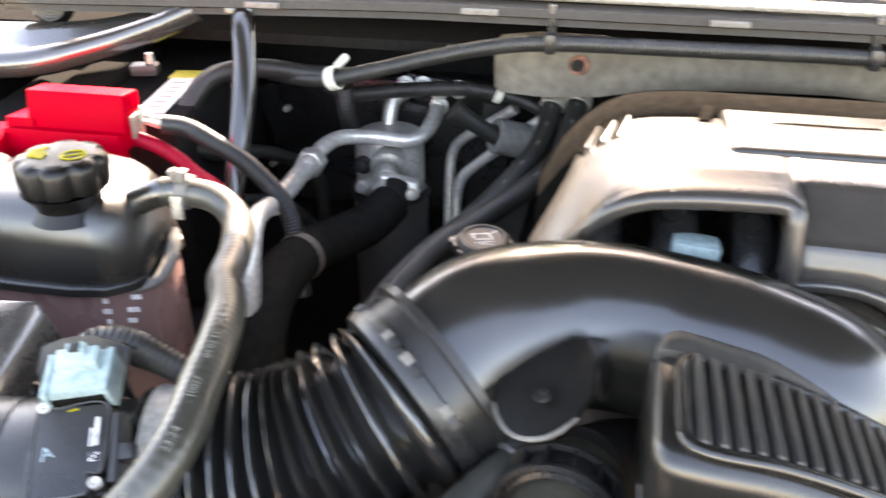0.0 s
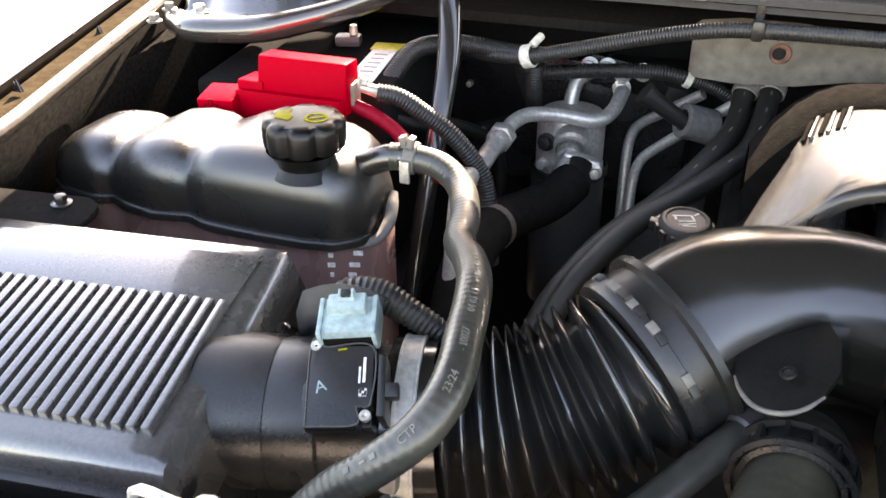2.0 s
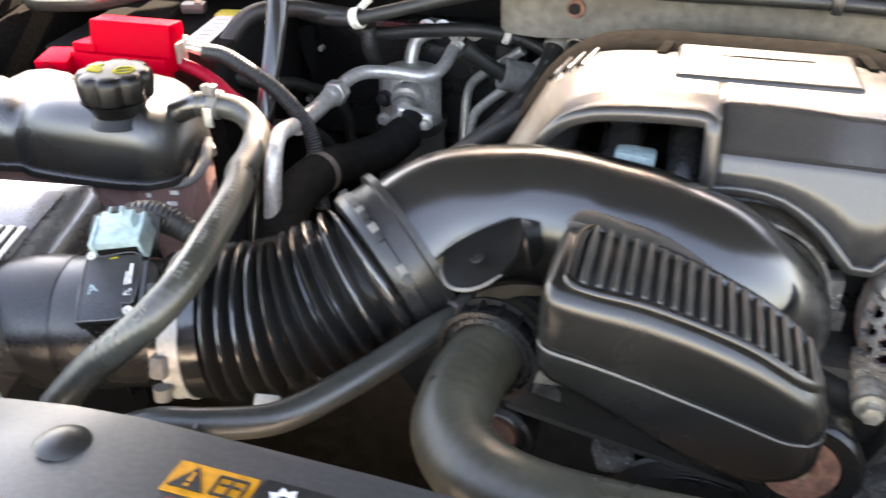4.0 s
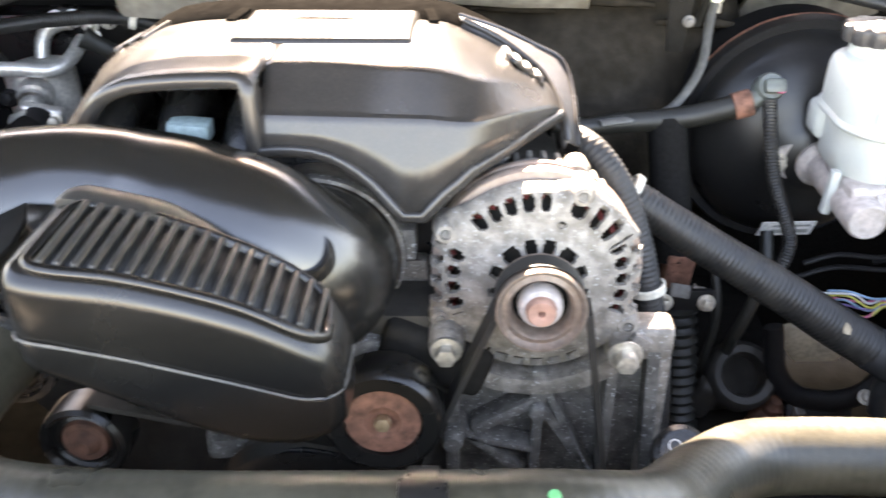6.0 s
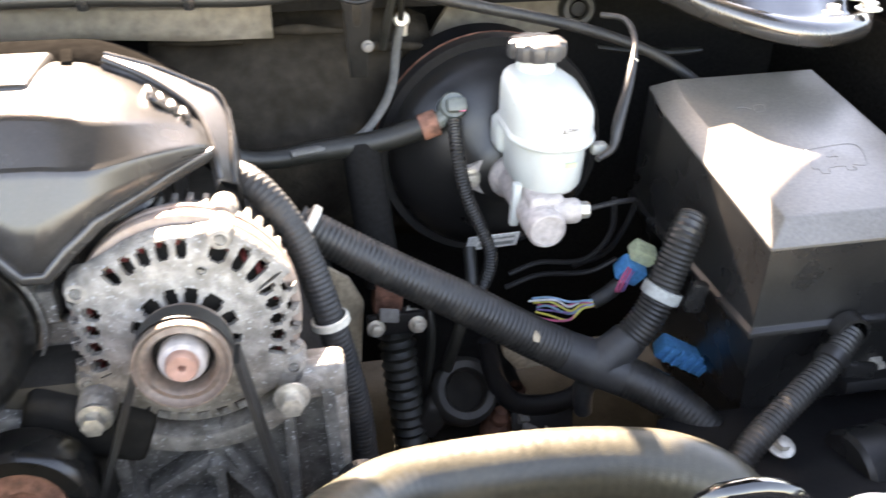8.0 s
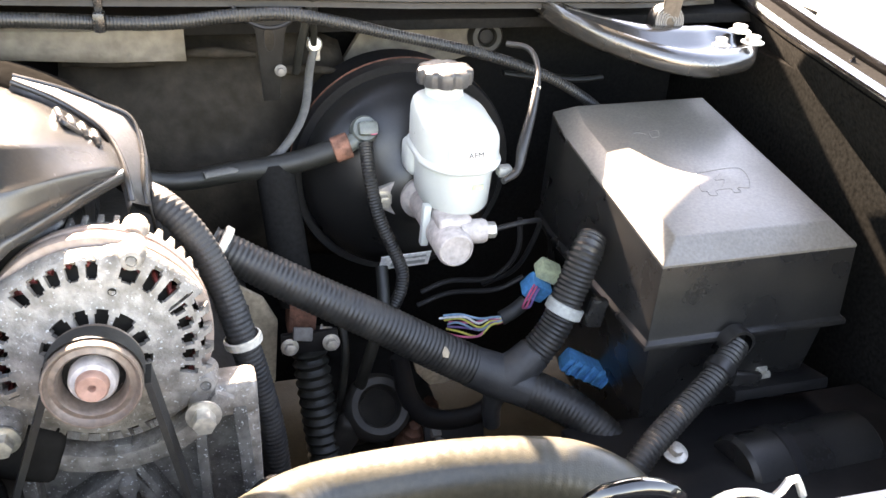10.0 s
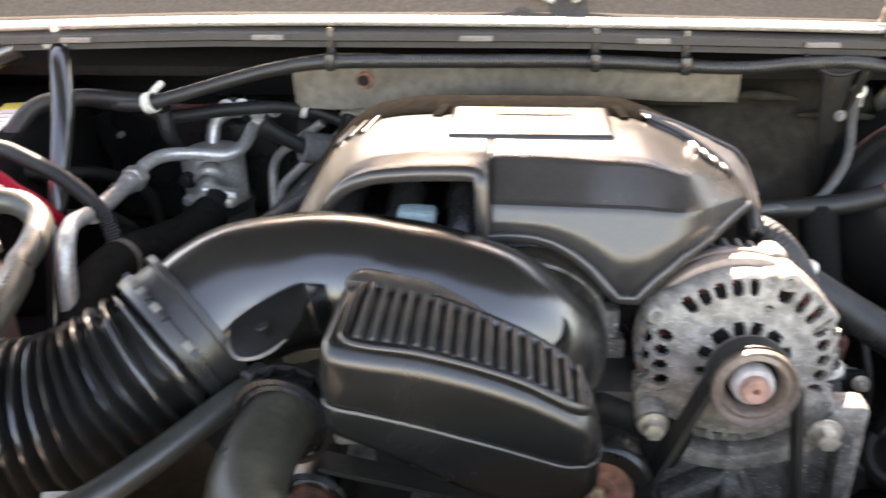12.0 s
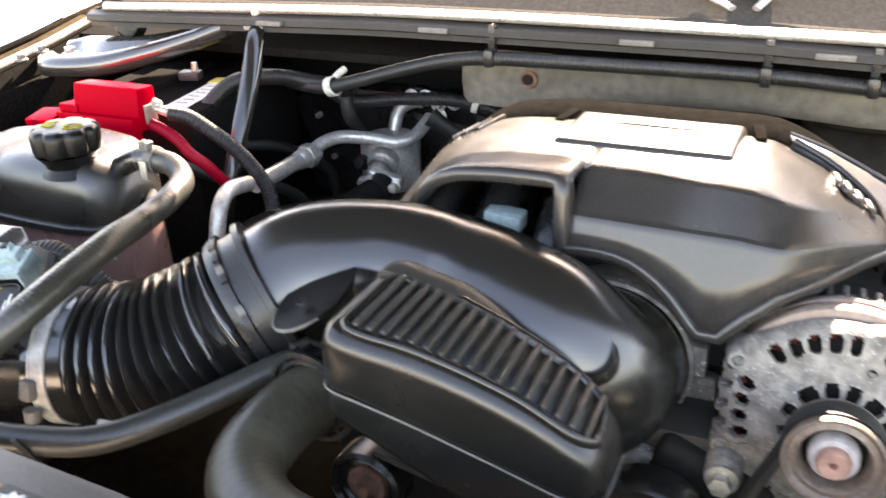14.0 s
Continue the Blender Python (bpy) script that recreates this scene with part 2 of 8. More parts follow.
CAST_BROWN = material("stained_casting", (0.16, 0.14, 0.125), 0.65, metal=0.2, grain=0.6, grain_size=420, dirt=0.7, dirt_colour=(0.07, 0.055, 0.045), dirt_size=60, mottle=0.3)
CAST_DARK = material("dirty_cast_aluminium", (0.165, 0.162, 0.158), 0.65, metal=0.3, grain=0.8, grain_size=420, dirt=0.75, dirt_colour=(0.045, 0.042, 0.039), dirt_size=55, fleck=0.7, fleck_size=420, mottle=0.3)
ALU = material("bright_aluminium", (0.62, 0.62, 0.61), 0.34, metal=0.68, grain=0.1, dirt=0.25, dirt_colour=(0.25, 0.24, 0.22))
PIPE = material("aluminium_pipe", (0.60, 0.60, 0.59), 0.38, metal=0.62, grain=0.1, dirt=0.3, dirt_colour=(0.2, 0.19, 0.18))
ZINC = material("zinc_steel", (0.55, 0.53, 0.49), 0.42, metal=0.6, dirt=0.4, dirt_colour=(0.22, 0.19, 0.15), dirt_size=120)
ZINC_WORN = material("rust_tinged_bolt", (0.36, 0.26, 0.17), 0.5, metal=0.5, dirt=0.5, dirt_colour=(0.16, 0.09, 0.05), dirt_size=150)
RUST = material("rusty_steel", (0.22, 0.10, 0.070), 0.75, metal=0.15, grain=0.8, grain_size=360, dirt=0.9, dirt_colour=(0.07, 0.032, 0.022), dirt_size=110, mottle=0.4)
RUST_DARK = material("dark_rust", (0.12, 0.055, 0.038), 0.75, metal=0.15, grain=0.8, grain_size=360, dirt=0.8, dirt_colour=(0.04, 0.02, 0.014), dirt_size=90, mottle=0.4)
RUST_DUSTY = material("dusty_stator_steel", (0.30, 0.235, 0.205), 0.75, metal=0.1, grain=0.3, grain_size=500, dirt=0.6, dirt_colour=(0.16, 0.09, 0.065), dirt_size=60)
NUT_PINK = material("pinkish_oxide", (0.42, 0.24, 0.19), 0.6, metal=0.2, grain=0.4, grain_size=500, dirt=0.4, dirt_colour=(0.30, 0.15, 0.11), dirt_size=160)
PULLEY = material("worn_pulley_steel", (0.22, 0.175, 0.15), 0.5, metal=0.5, grain=0.3, dirt=0.5, dirt_colour=(0.20, 0.13, 0.10), dirt_size=70)
BELT = material("belt_rubber", (0.022, 0.021, 0.020), 0.6, grain=0.2, dirt=0.2)
PULLEY_BLACK = material("black_pulley", (0.010, 0.010, 0.010), 0.28, dirt=0.1, dirt_colour=(0.06, 0.035, 0.025))
PAINT = material("black_paint", (0.008, 0.008, 0.009), 0.10, coat=0.6, rough_var=0.03, dirt=0.06)
ARM_PAINT = material("worn_gloss_paint", (0.028, 0.0265, 0.025), 0.25, rough_var=0.06, spec=1.0, dirt=0.1, coat=0.5)
STRUT_BROWN = material("dusty_strut", (0.085, 0.068, 0.055), 0.7, dirt=0.4, dirt_colour=(0.13, 0.11, 0.09), dirt_size=60)
PAINT_FLAT = material("flat_black_paint", (0.014, 0.014, 0.0142), 0.85, dirt=0.1, dirt_colour=(0.015, 0.014, 0.013), spec=0.06, matt=True)
BAY_BLACK = material("bay_black_paint", (0.011, 0.0108, 0.0105), 0.9, mottle=0.4, matt=True)
RAIL_STRIP = material("dusty_painted_strip", (0.055, 0.050, 0.045), 0.35, dirt=0.5, dirt_colour=(0.09, 0.08, 0.068), dirt_size=50, spec=0.7)
PAINT_DULL = material("dull_black_paint", (0.009, 0.009, 0.010), 0.5, dirt=0.12, dirt_colour=(0.04, 0.036, 0.032), spec=0.25)
RED = material("red_plastic", (0.34, 0.0006, 0.010), 0.42, mottle=0.05, grain=0.05, dirt=0.0, spec=0.02)
RED_DARK = material("dark_red_edge", (0.07, 0.001, 0.004), 0.6, spec=0.1)
RED_WIRE = material("red_cable", (0.34, 0.003, 0.02), 0.45, spec=0.2)
WHITE_TANK = material("white_translucent_plastic", (0.47, 0.51, 0.515), 0.36, grain=0.0, dirt=0.10, dirt_colour=(0.62, 0.60, 0.52), dirt_size=40, mottle=0.02, sss=0.3)
COOLANT_TANK = material("coolant_tank_plastic", (0.20, 0.122, 0.118), 0.28, mottle=0.04, dirt=0.25, dirt_colour=(0.22, 0.15, 0.14), sss=0.2)
FELT = material("firewall_felt", (0.034, 0.030, 0.0255), 0.95, grain=1.0, grain_size=260, dirt=0.85, dirt_colour=(0.011, 0.010, 0.009), dirt_size=11, matt=True)
SHIELD = material("heat_shield", (0.175, 0.16, 0.138), 0.8, grain=0.5, grain_size=300, dirt=0.7, dirt_colour=(0.125, 0.11, 0.095), dirt_size=22, matt=True)
TRIM = material("weathered_cowl", (0.024, 0.0215, 0.019), 0.55, grain=0.15, grain_size=600, dirt=0.4, dirt_colour=(0.036, 0.032, 0.027), dirt_size=9, spec=0.3)
COWL = material("cowl_plastic", (0.054, 0.051, 0.048), 0.8, grain=0.08, grain_size=900, dirt=0.3, dirt_colour=(0.048, 0.045, 0.042), spec=0.1, matt=True)
DUSTY = material("dusty_seal", (0.028, 0.022, 0.015), 0.95, spec=0.05, grain=0.6, grain_size=300, dirt=0.6, dirt_colour=(0.046, 0.036, 0.025), dirt_size=90, fleck=0.5, fleck_colour=(0.10, 0.085, 0.06), matt=True)
LABEL = material("white_label", (0.72, 0.72, 0.74), 0.5, dirt=0.1)
INK = material("black_ink", (0.012, 0.012, 0.012), 0.5)
YELLOW = material("yellow_print", (0.75, 0.62, 0.03), 0.5)
ORANGE = material("orange_label", (0.55, 0.22, 0.008), 0.5)
GREEN = material("green_print", (0.10, 0.42, 0.18), 0.5)
RED_PRINT = material("red_print", (0.55, 0.03, 0.03), 0.5)
WHITE_PLASTIC = material("white_clip_plastic", (0.70, 0.68, 0.62), 0.5, dirt=0.3, dirt_colour=(0.4, 0.36, 0.28))
BLUE_GREY = material("pale_blue_connector", (0.27, 0.38, 0.41), 0.45, dirt=0.15)
BLUE = material("blue_connector", (0.04, 0.27, 0.58), 0.4, dirt=0.15)
PALE_GREEN = material("pale_green_connector", (0.50, 0.56, 0.38), 0.5, dirt=0.2)
GREY_CONN = material("grey_connector", (0.30, 0.32, 0.32), 0.5, dirt=0.3)
BRAID = material("grey_braid", (0.10, 0.10, 0.098), 0.6, grain=0.3, grain_size=600, dirt=0.3)
CLIP_GREY = material("weathered_clip", (0.13, 0.125, 0.12), 0.6, dirt=0.4, dirt_colour=(0.09, 0.085, 0.08))
CAP_PLASTIC = material("cap_plastic", (0.0045, 0.0045, 0.0047), 0.36, grain=0.15, grain_size=1000, dirt=0.0, spec=0.3)
CAP_YELLOW = material("cap_yellow_print", (0.30, 0.26, 0.010), 0.6, spec=0.1)
BRACE_PAINT = material("brace_paint", (0.018, 0.017, 0.016), 0.18, spec=1.0, rough_var=0.03, dirt=0.08)
COPPER = material("copper_winding", (0.10, 0.018, 0.016), 0.4, metal=0.6, grain=0.4)
WIRE_P = material("pink_wire", (0.60, 0.12, 0.25), 0.4)
WIRE_Y = material("yellow_wire", (0.62, 0.56, 0.12), 0.4)
WIRE_V = material("violet_wire", (0.26, 0.18, 0.45), 0.4)
WIRE_B = material("light_blue_wire", (0.22, 0.38, 0.55), 0.4)
BEIGE = material("plain_beige", (0.46, 0.38, 0.28), 0.85, grain=0.4, dirt=0.4)
VOID = material("dark_grime", (0.026, 0.025, 0.024), 0.8, grain=0.5, grain_size=200, dirt=0.35, dirt_colour=(0.018, 0.016, 0.014), dirt_size=20, spec=0.2, matt=True)
BLOCK = material("oily_engine_metal", (0.036, 0.034, 0.032), 0.6, metal=0.3, grain=0.5, grain_size=250, dirt=0.5, dirt_colour=(0.02, 0.019, 0.018), dirt_size=25)
CONCRETE = material("concrete", (0.56, 0.51, 0.45), 0.9, grain=0.5, grain_size=200, dirt=0.4, dirt_colour=(0.43, 0.39, 0.34), dirt_size=1.5)

# ---- the setting ----
ground = bmesh.new()
bmesh.ops.create_grid(ground, x_segments=8, y_segments=8, size=400)
single("ground", ground, CONCRETE, "pale sunlit concrete driveway under the vehicle", "ground", kind="structure", sharp=30)

# firewall with its upper lip under the cowl
firewall = joined(rbox((1.96, 0.02, 0.62), Matrix.Translation((0.17, 1.00, 0.86)), 0.002),
                  rbox((1.96, 0.146, 0.012), Matrix.Translation((0.17, 0.933, 1.116)), 0.002))
single("wall_firewall", firewall, PAINT_FLAT, "black painted steel firewall below the cowl", "wall", kind="structure")
undertray = rbox((1.72, 1.20, 0.02), Matrix.Translation((0.17, 0.45, 0.50)), 0.002)
single("floor", undertray, VOID, "dark grimy splash tray at the bottom of the bay", "floor", kind="structure")
for side, x in (("left", -0.70), ("right", 1.05)):
    single("wall_" + side, rbox((0.03, 1.20, 0.58), Matrix.Translation((x, 0.42, 0.80)), 0.003), BAY_BLACK,
           "black painted inner fender wall of the bay", "wall", kind="structure")
single("wall_front", rbox((1.72, 0.03, 0.46), Matrix.Translation((0.17, 0.12, 0.74)), 0.003), VOID,
       "dark plastic radiator shroud at the front of the bay", "wall", kind="structure")

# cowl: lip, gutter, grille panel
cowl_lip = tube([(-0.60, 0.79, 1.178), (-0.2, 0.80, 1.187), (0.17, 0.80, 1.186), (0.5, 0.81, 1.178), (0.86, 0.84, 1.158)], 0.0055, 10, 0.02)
single("trim_cowl_lip", cowl_lip, ALU, "bright edge of the cowl panel", "trim", kind="structure")
strip_a, strip_b = [], []
for x in np.linspace(-0.62, 1.00, 42):
    y = interp(x, [(-0.62, 0.775), (-0.2, 0.785), (0.3, 0.785), (0.6, 0.80), (1.0, 0.86)])
    z = interp(x, [(-0.62, 1.170), (-0.2, 1.178), (0.2, 1.177), (0.5, 1.168), (0.9, 1.148)])
    strip_a.append([V((x, y + 0.012, z + 0.004)), V((x, y, z)), V((x, y - 0.002, z - 0.007)), V((x, y + 0.006, z - 0.010)), V((x, y + 0.004, z - 0.0155)), V((x, y + 0.03, z - 0.019))])
    back = interp(x, [(0.70, 0.36), (0.735, 0.150), (0.80, 0.055), (0.83, 0.050), (1.0, 0.050)]) if x > 0.70 else 0.36
    strip_b.append([V((x, y + 0.018, z + 0.010)), V((x, y + 0.05, z + 0.012)), V((x, y + min(0.16, back), z + interp(back, [(0.05, 0.012), (0.16, 0.075)]))), V((x, y + min(0.34, back + 0.002), z + interp(back, [(0.05, 0.011), (0.16, 0.075), (0.34, 0.20)]))), V((x, y + min(0.36, back + 0.004), z + interp(back, [(0.05, 0.004), (0.16, 0.070), (0.36, 0.20)])))])
solid(single("trim_cowl_gutter", ring_loft(strip_a, False, False), TRIM, "weathered grey rubber and steel gutter along the cowl", "trim", kind="structure"), 0.002)
solid(single("cowl_panel", ring_loft(strip_b, False, False), COWL, "matt grey plastic cowl panel below the windscreen", "cowl", kind="structure", sharp=20), 0.003)
for x in (-0.13, 0.09, 0.27, 0.44, -0.34):
    z = interp(x, [(-0.62, 1.170), (-0.2, 1.178), (0.2, 1.177), (0.5, 1.168)])
    y = interp(x, [(-0.62, 0.775), (-0.2, 0.785), (0.3, 0.785), (0.6, 0.80)])
    single("cowl_clip", rbox((0.034, 0.006, 0.005), Matrix.Translation((x, y - 0.003, z - 0.004)), 0.001), CLIP_GREY,
           "small pale clip on the cowl gutter", "clip", "cowl clips")

# added glossy plate that mirrors the sky, so the cowl corner shows bright
single("cowl_reflector", rbox((0.40, 0.30, 0.012), pose(0.86, 1.03, 1.150, 4, 0, 0), 0.003), PAINT, "glossy black plate added behind the cowl panel's end to mirror the sky", "cowl", kind="structure")
single("cowl_corner", rbox((0.036, 0.012, 0.040), pose(0.842, 0.895, 1.178, 0, 0, 8), 0.004), COWL, "small grey upright at the end of the cowl panel", "trim", kind="structure")
# windscreen above the cowl panel
glass = bpy.data.materials.new("windscreen_glass")
glass.use_nodes = True
gb = glass.node_tree.nodes["Principled BSDF"]
gb.inputs["Base Color"].default_value = (0.02, 0.025, 0.025, 1)
gb.inputs["Roughness"].default_value = 0.05
ws = ring_loft([[V((x, 1.13, 1.365)), V((x, 1.66, 1.70))] for x in (-0.62, 0.17, 0.96)], False, False)
solid(single("window_windscreen", ws, glass, "dark windscreen behind the cowl", "window", kind="structure"), 0.005)

# fender rails: inner flange, dusty seal groove, outer lip, painted fender
for side, s in (("left", -1), ("right", 1)):
    rail = [(0.15, 0.575), (0.46, 0.618), (0.79, 0.705), (1.05, 0.80)] if s < 0 else [(0.15, 0.93), (0.5, 0.985), (0.75, 1.025), (1.05, 1.09)]
    rows = {"flange": [], "edge": [], "seal": [], "lip": [], "fender": []}
    for y, x in rail:
        z = interp(y, [(0.15, 1.09), (0.5, 1.115), (1.05, 1.135)])
        o = lambda d, dz: V((s * (x + d), y, z + dz))
        rows["flange"].append([o(0.068, -0.16), o(0.0005, 0.0)])
        rows["edge"].append([o(0.000, -0.006), o(0.000, 0.0), o(0.002, 0.003), o(0.014, 0.004), o(0.017, -0.002)])
        rows["seal"].append([o(0.016, -0.006), o(0.022, 0.000), o(0.042, 0.000), o(0.046, -0.006)])
        rows["lip"].append([o(0.044, -0.004), o(0.047, 0.008), o(0.054, 0.010), o(0.058, 0.004)])
        rows["fender"].append([o(0.056, 0.004), o(0.066, 0.004), o(0.073, -0.004), o(0.078, -0.03), o(0.090, -0.45)])
    for key, mat, lab in (("flange", BAY_BLACK, "black inner fender flange"), ("edge", RAIL_STRIP if s < 0 else PAINT, "folded edge of the fender flange"), ("seal", DUSTY if s < 0 else PAINT_FLAT, "dusty brown seal strip in the fender groove" if s < 0 else "black groove of the fender rail"),
                          ("lip", PAINT, "glossy black fender lip"), ("fender", PAINT, "glossy black fender skin")):
        solid(single("trim_" + key + "_" + side, ring_loft(rows[key], False, False), mat, lab, "trim", kind="structure", sharp=50), 0.002)
    for y in (0.35, 0.50, 0.66):
        x = interp(y, rail)
        single("rail_clip", prism([(-0.005, 0), (0.005, 0), (0, 0.011)], 0.004, aim((s * (x + 0.03), y, 1.117), (0, -1, 0)), 0.0008), PAINT,
               "small black clip on the fender rail", "clip", "fender rail clips")

# raised hood, its panel out of view, whose rear edge lets a strip of sun into the bay, and the cabin behind
hood_pitch = radians(52)
hood_rows = []
HOOD_LINER = material("hood_liner", (0.0105, 0.0108, 0.0112), 0.95, grain=0.4, grain_size=300, mottle=0.2, matt=True)
HOOD_X = [float(x) for x in np.linspace(-0.62, 0.98, 41)]
# made-up backward sweep of the corners, set to shade the fuse box lid
HOOD_SHADE_SWEEP = [(-0.62, 0.02), (-0.58, 0.0), (0.50, 0.0), (0.55, 0.026), (0.63, 0.087), (0.705, 0.155), (0.80, 0.20), (0.98, 0.235)]
for s in np.linspace(0.0, 1.25, 8):
    y, z = 0.74 - s * math.cos(hood_pitch), 1.299 + s * math.sin(hood_pitch)
    keep = max(0.0, 1 - s / 0.4)
    sweep = [keep * interp(x, HOOD_SHADE_SWEEP) for x in HOOD_X]
    hood_rows.append([V((x, y + 0.03 * (abs(x - 0.17) / 0.8) ** 2 + w, z)) for x, w in zip(HOOD_X, sweep)])
hood = thing("raised_hood", (0.17, 0.78, 1.385), "open black vehicle hood with dark felt underside", "hood")
solid(part("hood_panel", ring_loft(hood_rows, False, False), HOOD_LINER, hood), 0.025)
roof = ring_loft([[V((x, 1.66, 1.70)), V((x, 1.80, 1.78)), V((x, 2.0, 1.81)), V((x, 3.4, 1.81)), V((x, 3.5, 1.0))] for x in (-0.62, 0.17, 0.96)], False, False)
solid(single("roof_cabin", roof, PAINT, "black cabin roof behind the windscreen", "roof", kind="structure"), 0.02)

# ---- engine cover ----
cover = thing("engine_cover", (0.15, 0.58, 1.05), "dark grey plastic engine cover with dusty sunlit top", "engine cover")
COVER_TOP = [(-0.060, 1.078), (-0.052, 1.090), (-0.040, 1.107), (-0.028, 1.121), (-0.014, 1.132), (0.004, 1.1395), (0.03, 1.143), (0.06, 1.145), (0.215, 1.145), (0.235, 1.143), (0.25, 1.1385), (0.27, 1.131), (0.286, 1.1225), (0.298, 1.115), (0.312, 1.106), (0.322, 1.0985), (0.327, 1.092)]
COVER_CORNER = [(0.246, 0.4640), (0.254, 0.4675), (0.265, 0.4750), (0.276, 0.4865), (0.29, 0.506), (0.305, 0.528), (0.318, 0.548), (0.327, 0.563)]
COVER_CREASE = [(0.112, 1.1200), (0.23, 1.1180), (0.25, 1.1160), (0.276, 1.1125), (0.29, 1.1085), (0.305, 1.1030), (0.318, 1.0970), (0.327, 1.0915)]
ARCH = [(0.114, 1.0995), (0.126, 1.1007), (0.138, 1.1008), (0.15, 1.0998), (0.162, 1.0969), (0.172, 1.0925), (0.182, 1.0868), (0.192, 1.0794), (0.2, 1.0715), (0.207, 1.0641), (0.2125, 1.0584), (0.2245, 1.0584), (0.231, 1.0654), (0.239, 1.0733), (0.248, 1.0799), (0.258, 1.0875), (0.27, 1.0895), (0.285, 1.0905), (0.3, 1.0910), (0.312, 1.0908), (0.322, 1.0900)]


def cover_top(x):
    return interp(x, COVER_TOP)


def cover_front(x):
    """Depth of the facet's lower edge: the facet is one leaning plane that turns back at the outer corner."""
    return 0.456 + 0.36 * (interp(x, ARCH) - 1.058) if x < 0.246 else interp(x, COVER_CORNER)


def cover_back(x):
    return 0.652 - 0.020 * max(0.0, (x - 0.235) / 0.09) - 0.02 * max(0.0, (0.02 - x) / 0.07)


def cover_rear(x):
    t, yb = cover_top(x), cover_back(x)
    return [(yb - 0.05, t - 0.0008), (yb - 0.030, t - 0.0030), (yb - 0.014, t - 0.0068), (yb - 0.005, t - 0.0105), (yb, t - 0.018), (yb + 0.002, t - 0.05)]


def cover_profile(x):
    """From the lower edge of the upright front facet, over the crease and the sloping band, to the rear."""
    f, t, c, b = cover_front(x), cover_top(x), interp(x, COVER_CREASE), interp(x, ARCH)
    c = min(c, t - 0.003)
    e = min(max(0.506, f + 0.044), 0.575)
    lean = lambda z: f + 0.36 * (z - b)
    g = lean(c)
    e = max(e, g + 0.026)
    rise = t - c - 0.0020
    band = [(g + 0.0046 + (e - g - 0.0076) * u, c + 0.0018 + rise * 0.93 * u) for u in (0.0, 0.06, 0.35, 0.65, 0.94, 1.0)]
    return [(f, b), (lean(b + (c - b) * 0.5), b + (c - b) * 0.5), (lean(c - 0.0045), c - 0.0045), (lean(c - 0.0022), c - 0.0022), (g, c - 0.0008), (g + 0.0007, c + 0.0003), (g + 0.0021, c + 0.0010), *band, (e + 0.001, t - 0.0005), (e + 0.005, t), (max(e + 0.015, 0.580), t), *cover_rear(x)]


rows = [[V((x, y, z)) for y, z in cover_profile(x)] for x in (0.113, 0.12, 0.13, 0.14, 0.15, 0.16, 0.17, 0.18, 0.19, 0.198, 0.205, 0.2125, 0.2245, 0.231, 0.236, 0.241, 0.247, 0.253, 0.259, 0.265, 0.271, 0.278, 0.285, 0.293, 0.301, 0.309, 0.316, 0.322, 0.326)]
rows.append([V((0.328, p.y + 0.002, min(p.z, 1.088))) for p in rows[-1]])
solid(part("shell", ring_loft(rows, False, False), COVER_PLASTIC, cover, sharp=24), 0.003)
# the part above the square opening, falling away at its outer end
OPEN_TOP = [(-0.016, 1.1125), (-0.008, 1.1235), (0.000, 1.1315), (0.010, 1.1375), (0.024, 1.1425), (0.053, 1.1465), (0.094, 1.1485), (0.106, 1.1475), (0.1125, 1.1440)]
rows = []
for x in np.linspace(-0.016, 0.1135, 24):
    t, g = cover_top(x), interp(x, OPEN_TOP)
    rows.append([V((x, 0.487, g - 0.010)), V((x, 0.486, g - 0.002)), V((x, 0.489, g - 0.0003)), V((x, 0.495, g)), V((x, 0.510, max(g * 0.65 + t * 0.35, g - 0.004))), V((x, 0.535, (g + 2 * t) / 3)), V((x, 0.560, t)), V((x, 0.58, t)), *[V((x, y, z)) for y, z in cover_rear(x)]])
for x, lo in ((-0.022, 0.0), (-0.032, 0.0), (-0.044, 0.0), (-0.054, 0.0), (-0.062, 0.012), (-0.070, 0.045)):
    t = cover_top(x) - lo
    g = interp(x, [(-0.070, 1.03), (-0.062, 1.055), (-0.044, 1.083), (-0.022, 1.106)]) - lo * 0.3
    rows.insert(0, [V((x, 0.499, g - 0.010)), V((x, 0.498, g - 0.002)), V((x, 0.500, g)), V((x, 0.505, g + 0.001)), V((x, 0.516, g + (t - g) * 0.4)), V((x * 0.85 - 0.003, 0.538, g + (t - g) * 0.75)), V((x * 0.65 - 0.008, 0.560, t)), V((x * 0.5 - 0.011, 0.58, t)), *[V((x * 0.4 - 0.013 + 0.18 * (y - 0.60), y - 0.006, z - lo)) for y, z in cover_rear(x)]])
solid(part("left_shell", ring_loft(rows, False, False), COVER_PLASTIC, cover, sharp=40), 0.003)


def strip_along(path, normals, prof):
    """A moulded strip: prof gives (outward, depth) pairs in the plane across the path, depth along y."""
    return ring_loft([[V(p) + V((n[0] * o, d, n[1] * o)) for o, d in prof] for p, n in zip(path, normals)], False)


def plane_normals(path, sign=1):
    out = []
    for i in range(len(path)):
        a, b = path[max(i - 1, 0)], path[min(i + 1, len(path) - 1)]
        dx, dz = b[0] - a[0], b[2] - a[2]
        ln = math.hypot(dx, dz)
        out.append((sign * -dz / ln, sign * dx / ln))
    return out


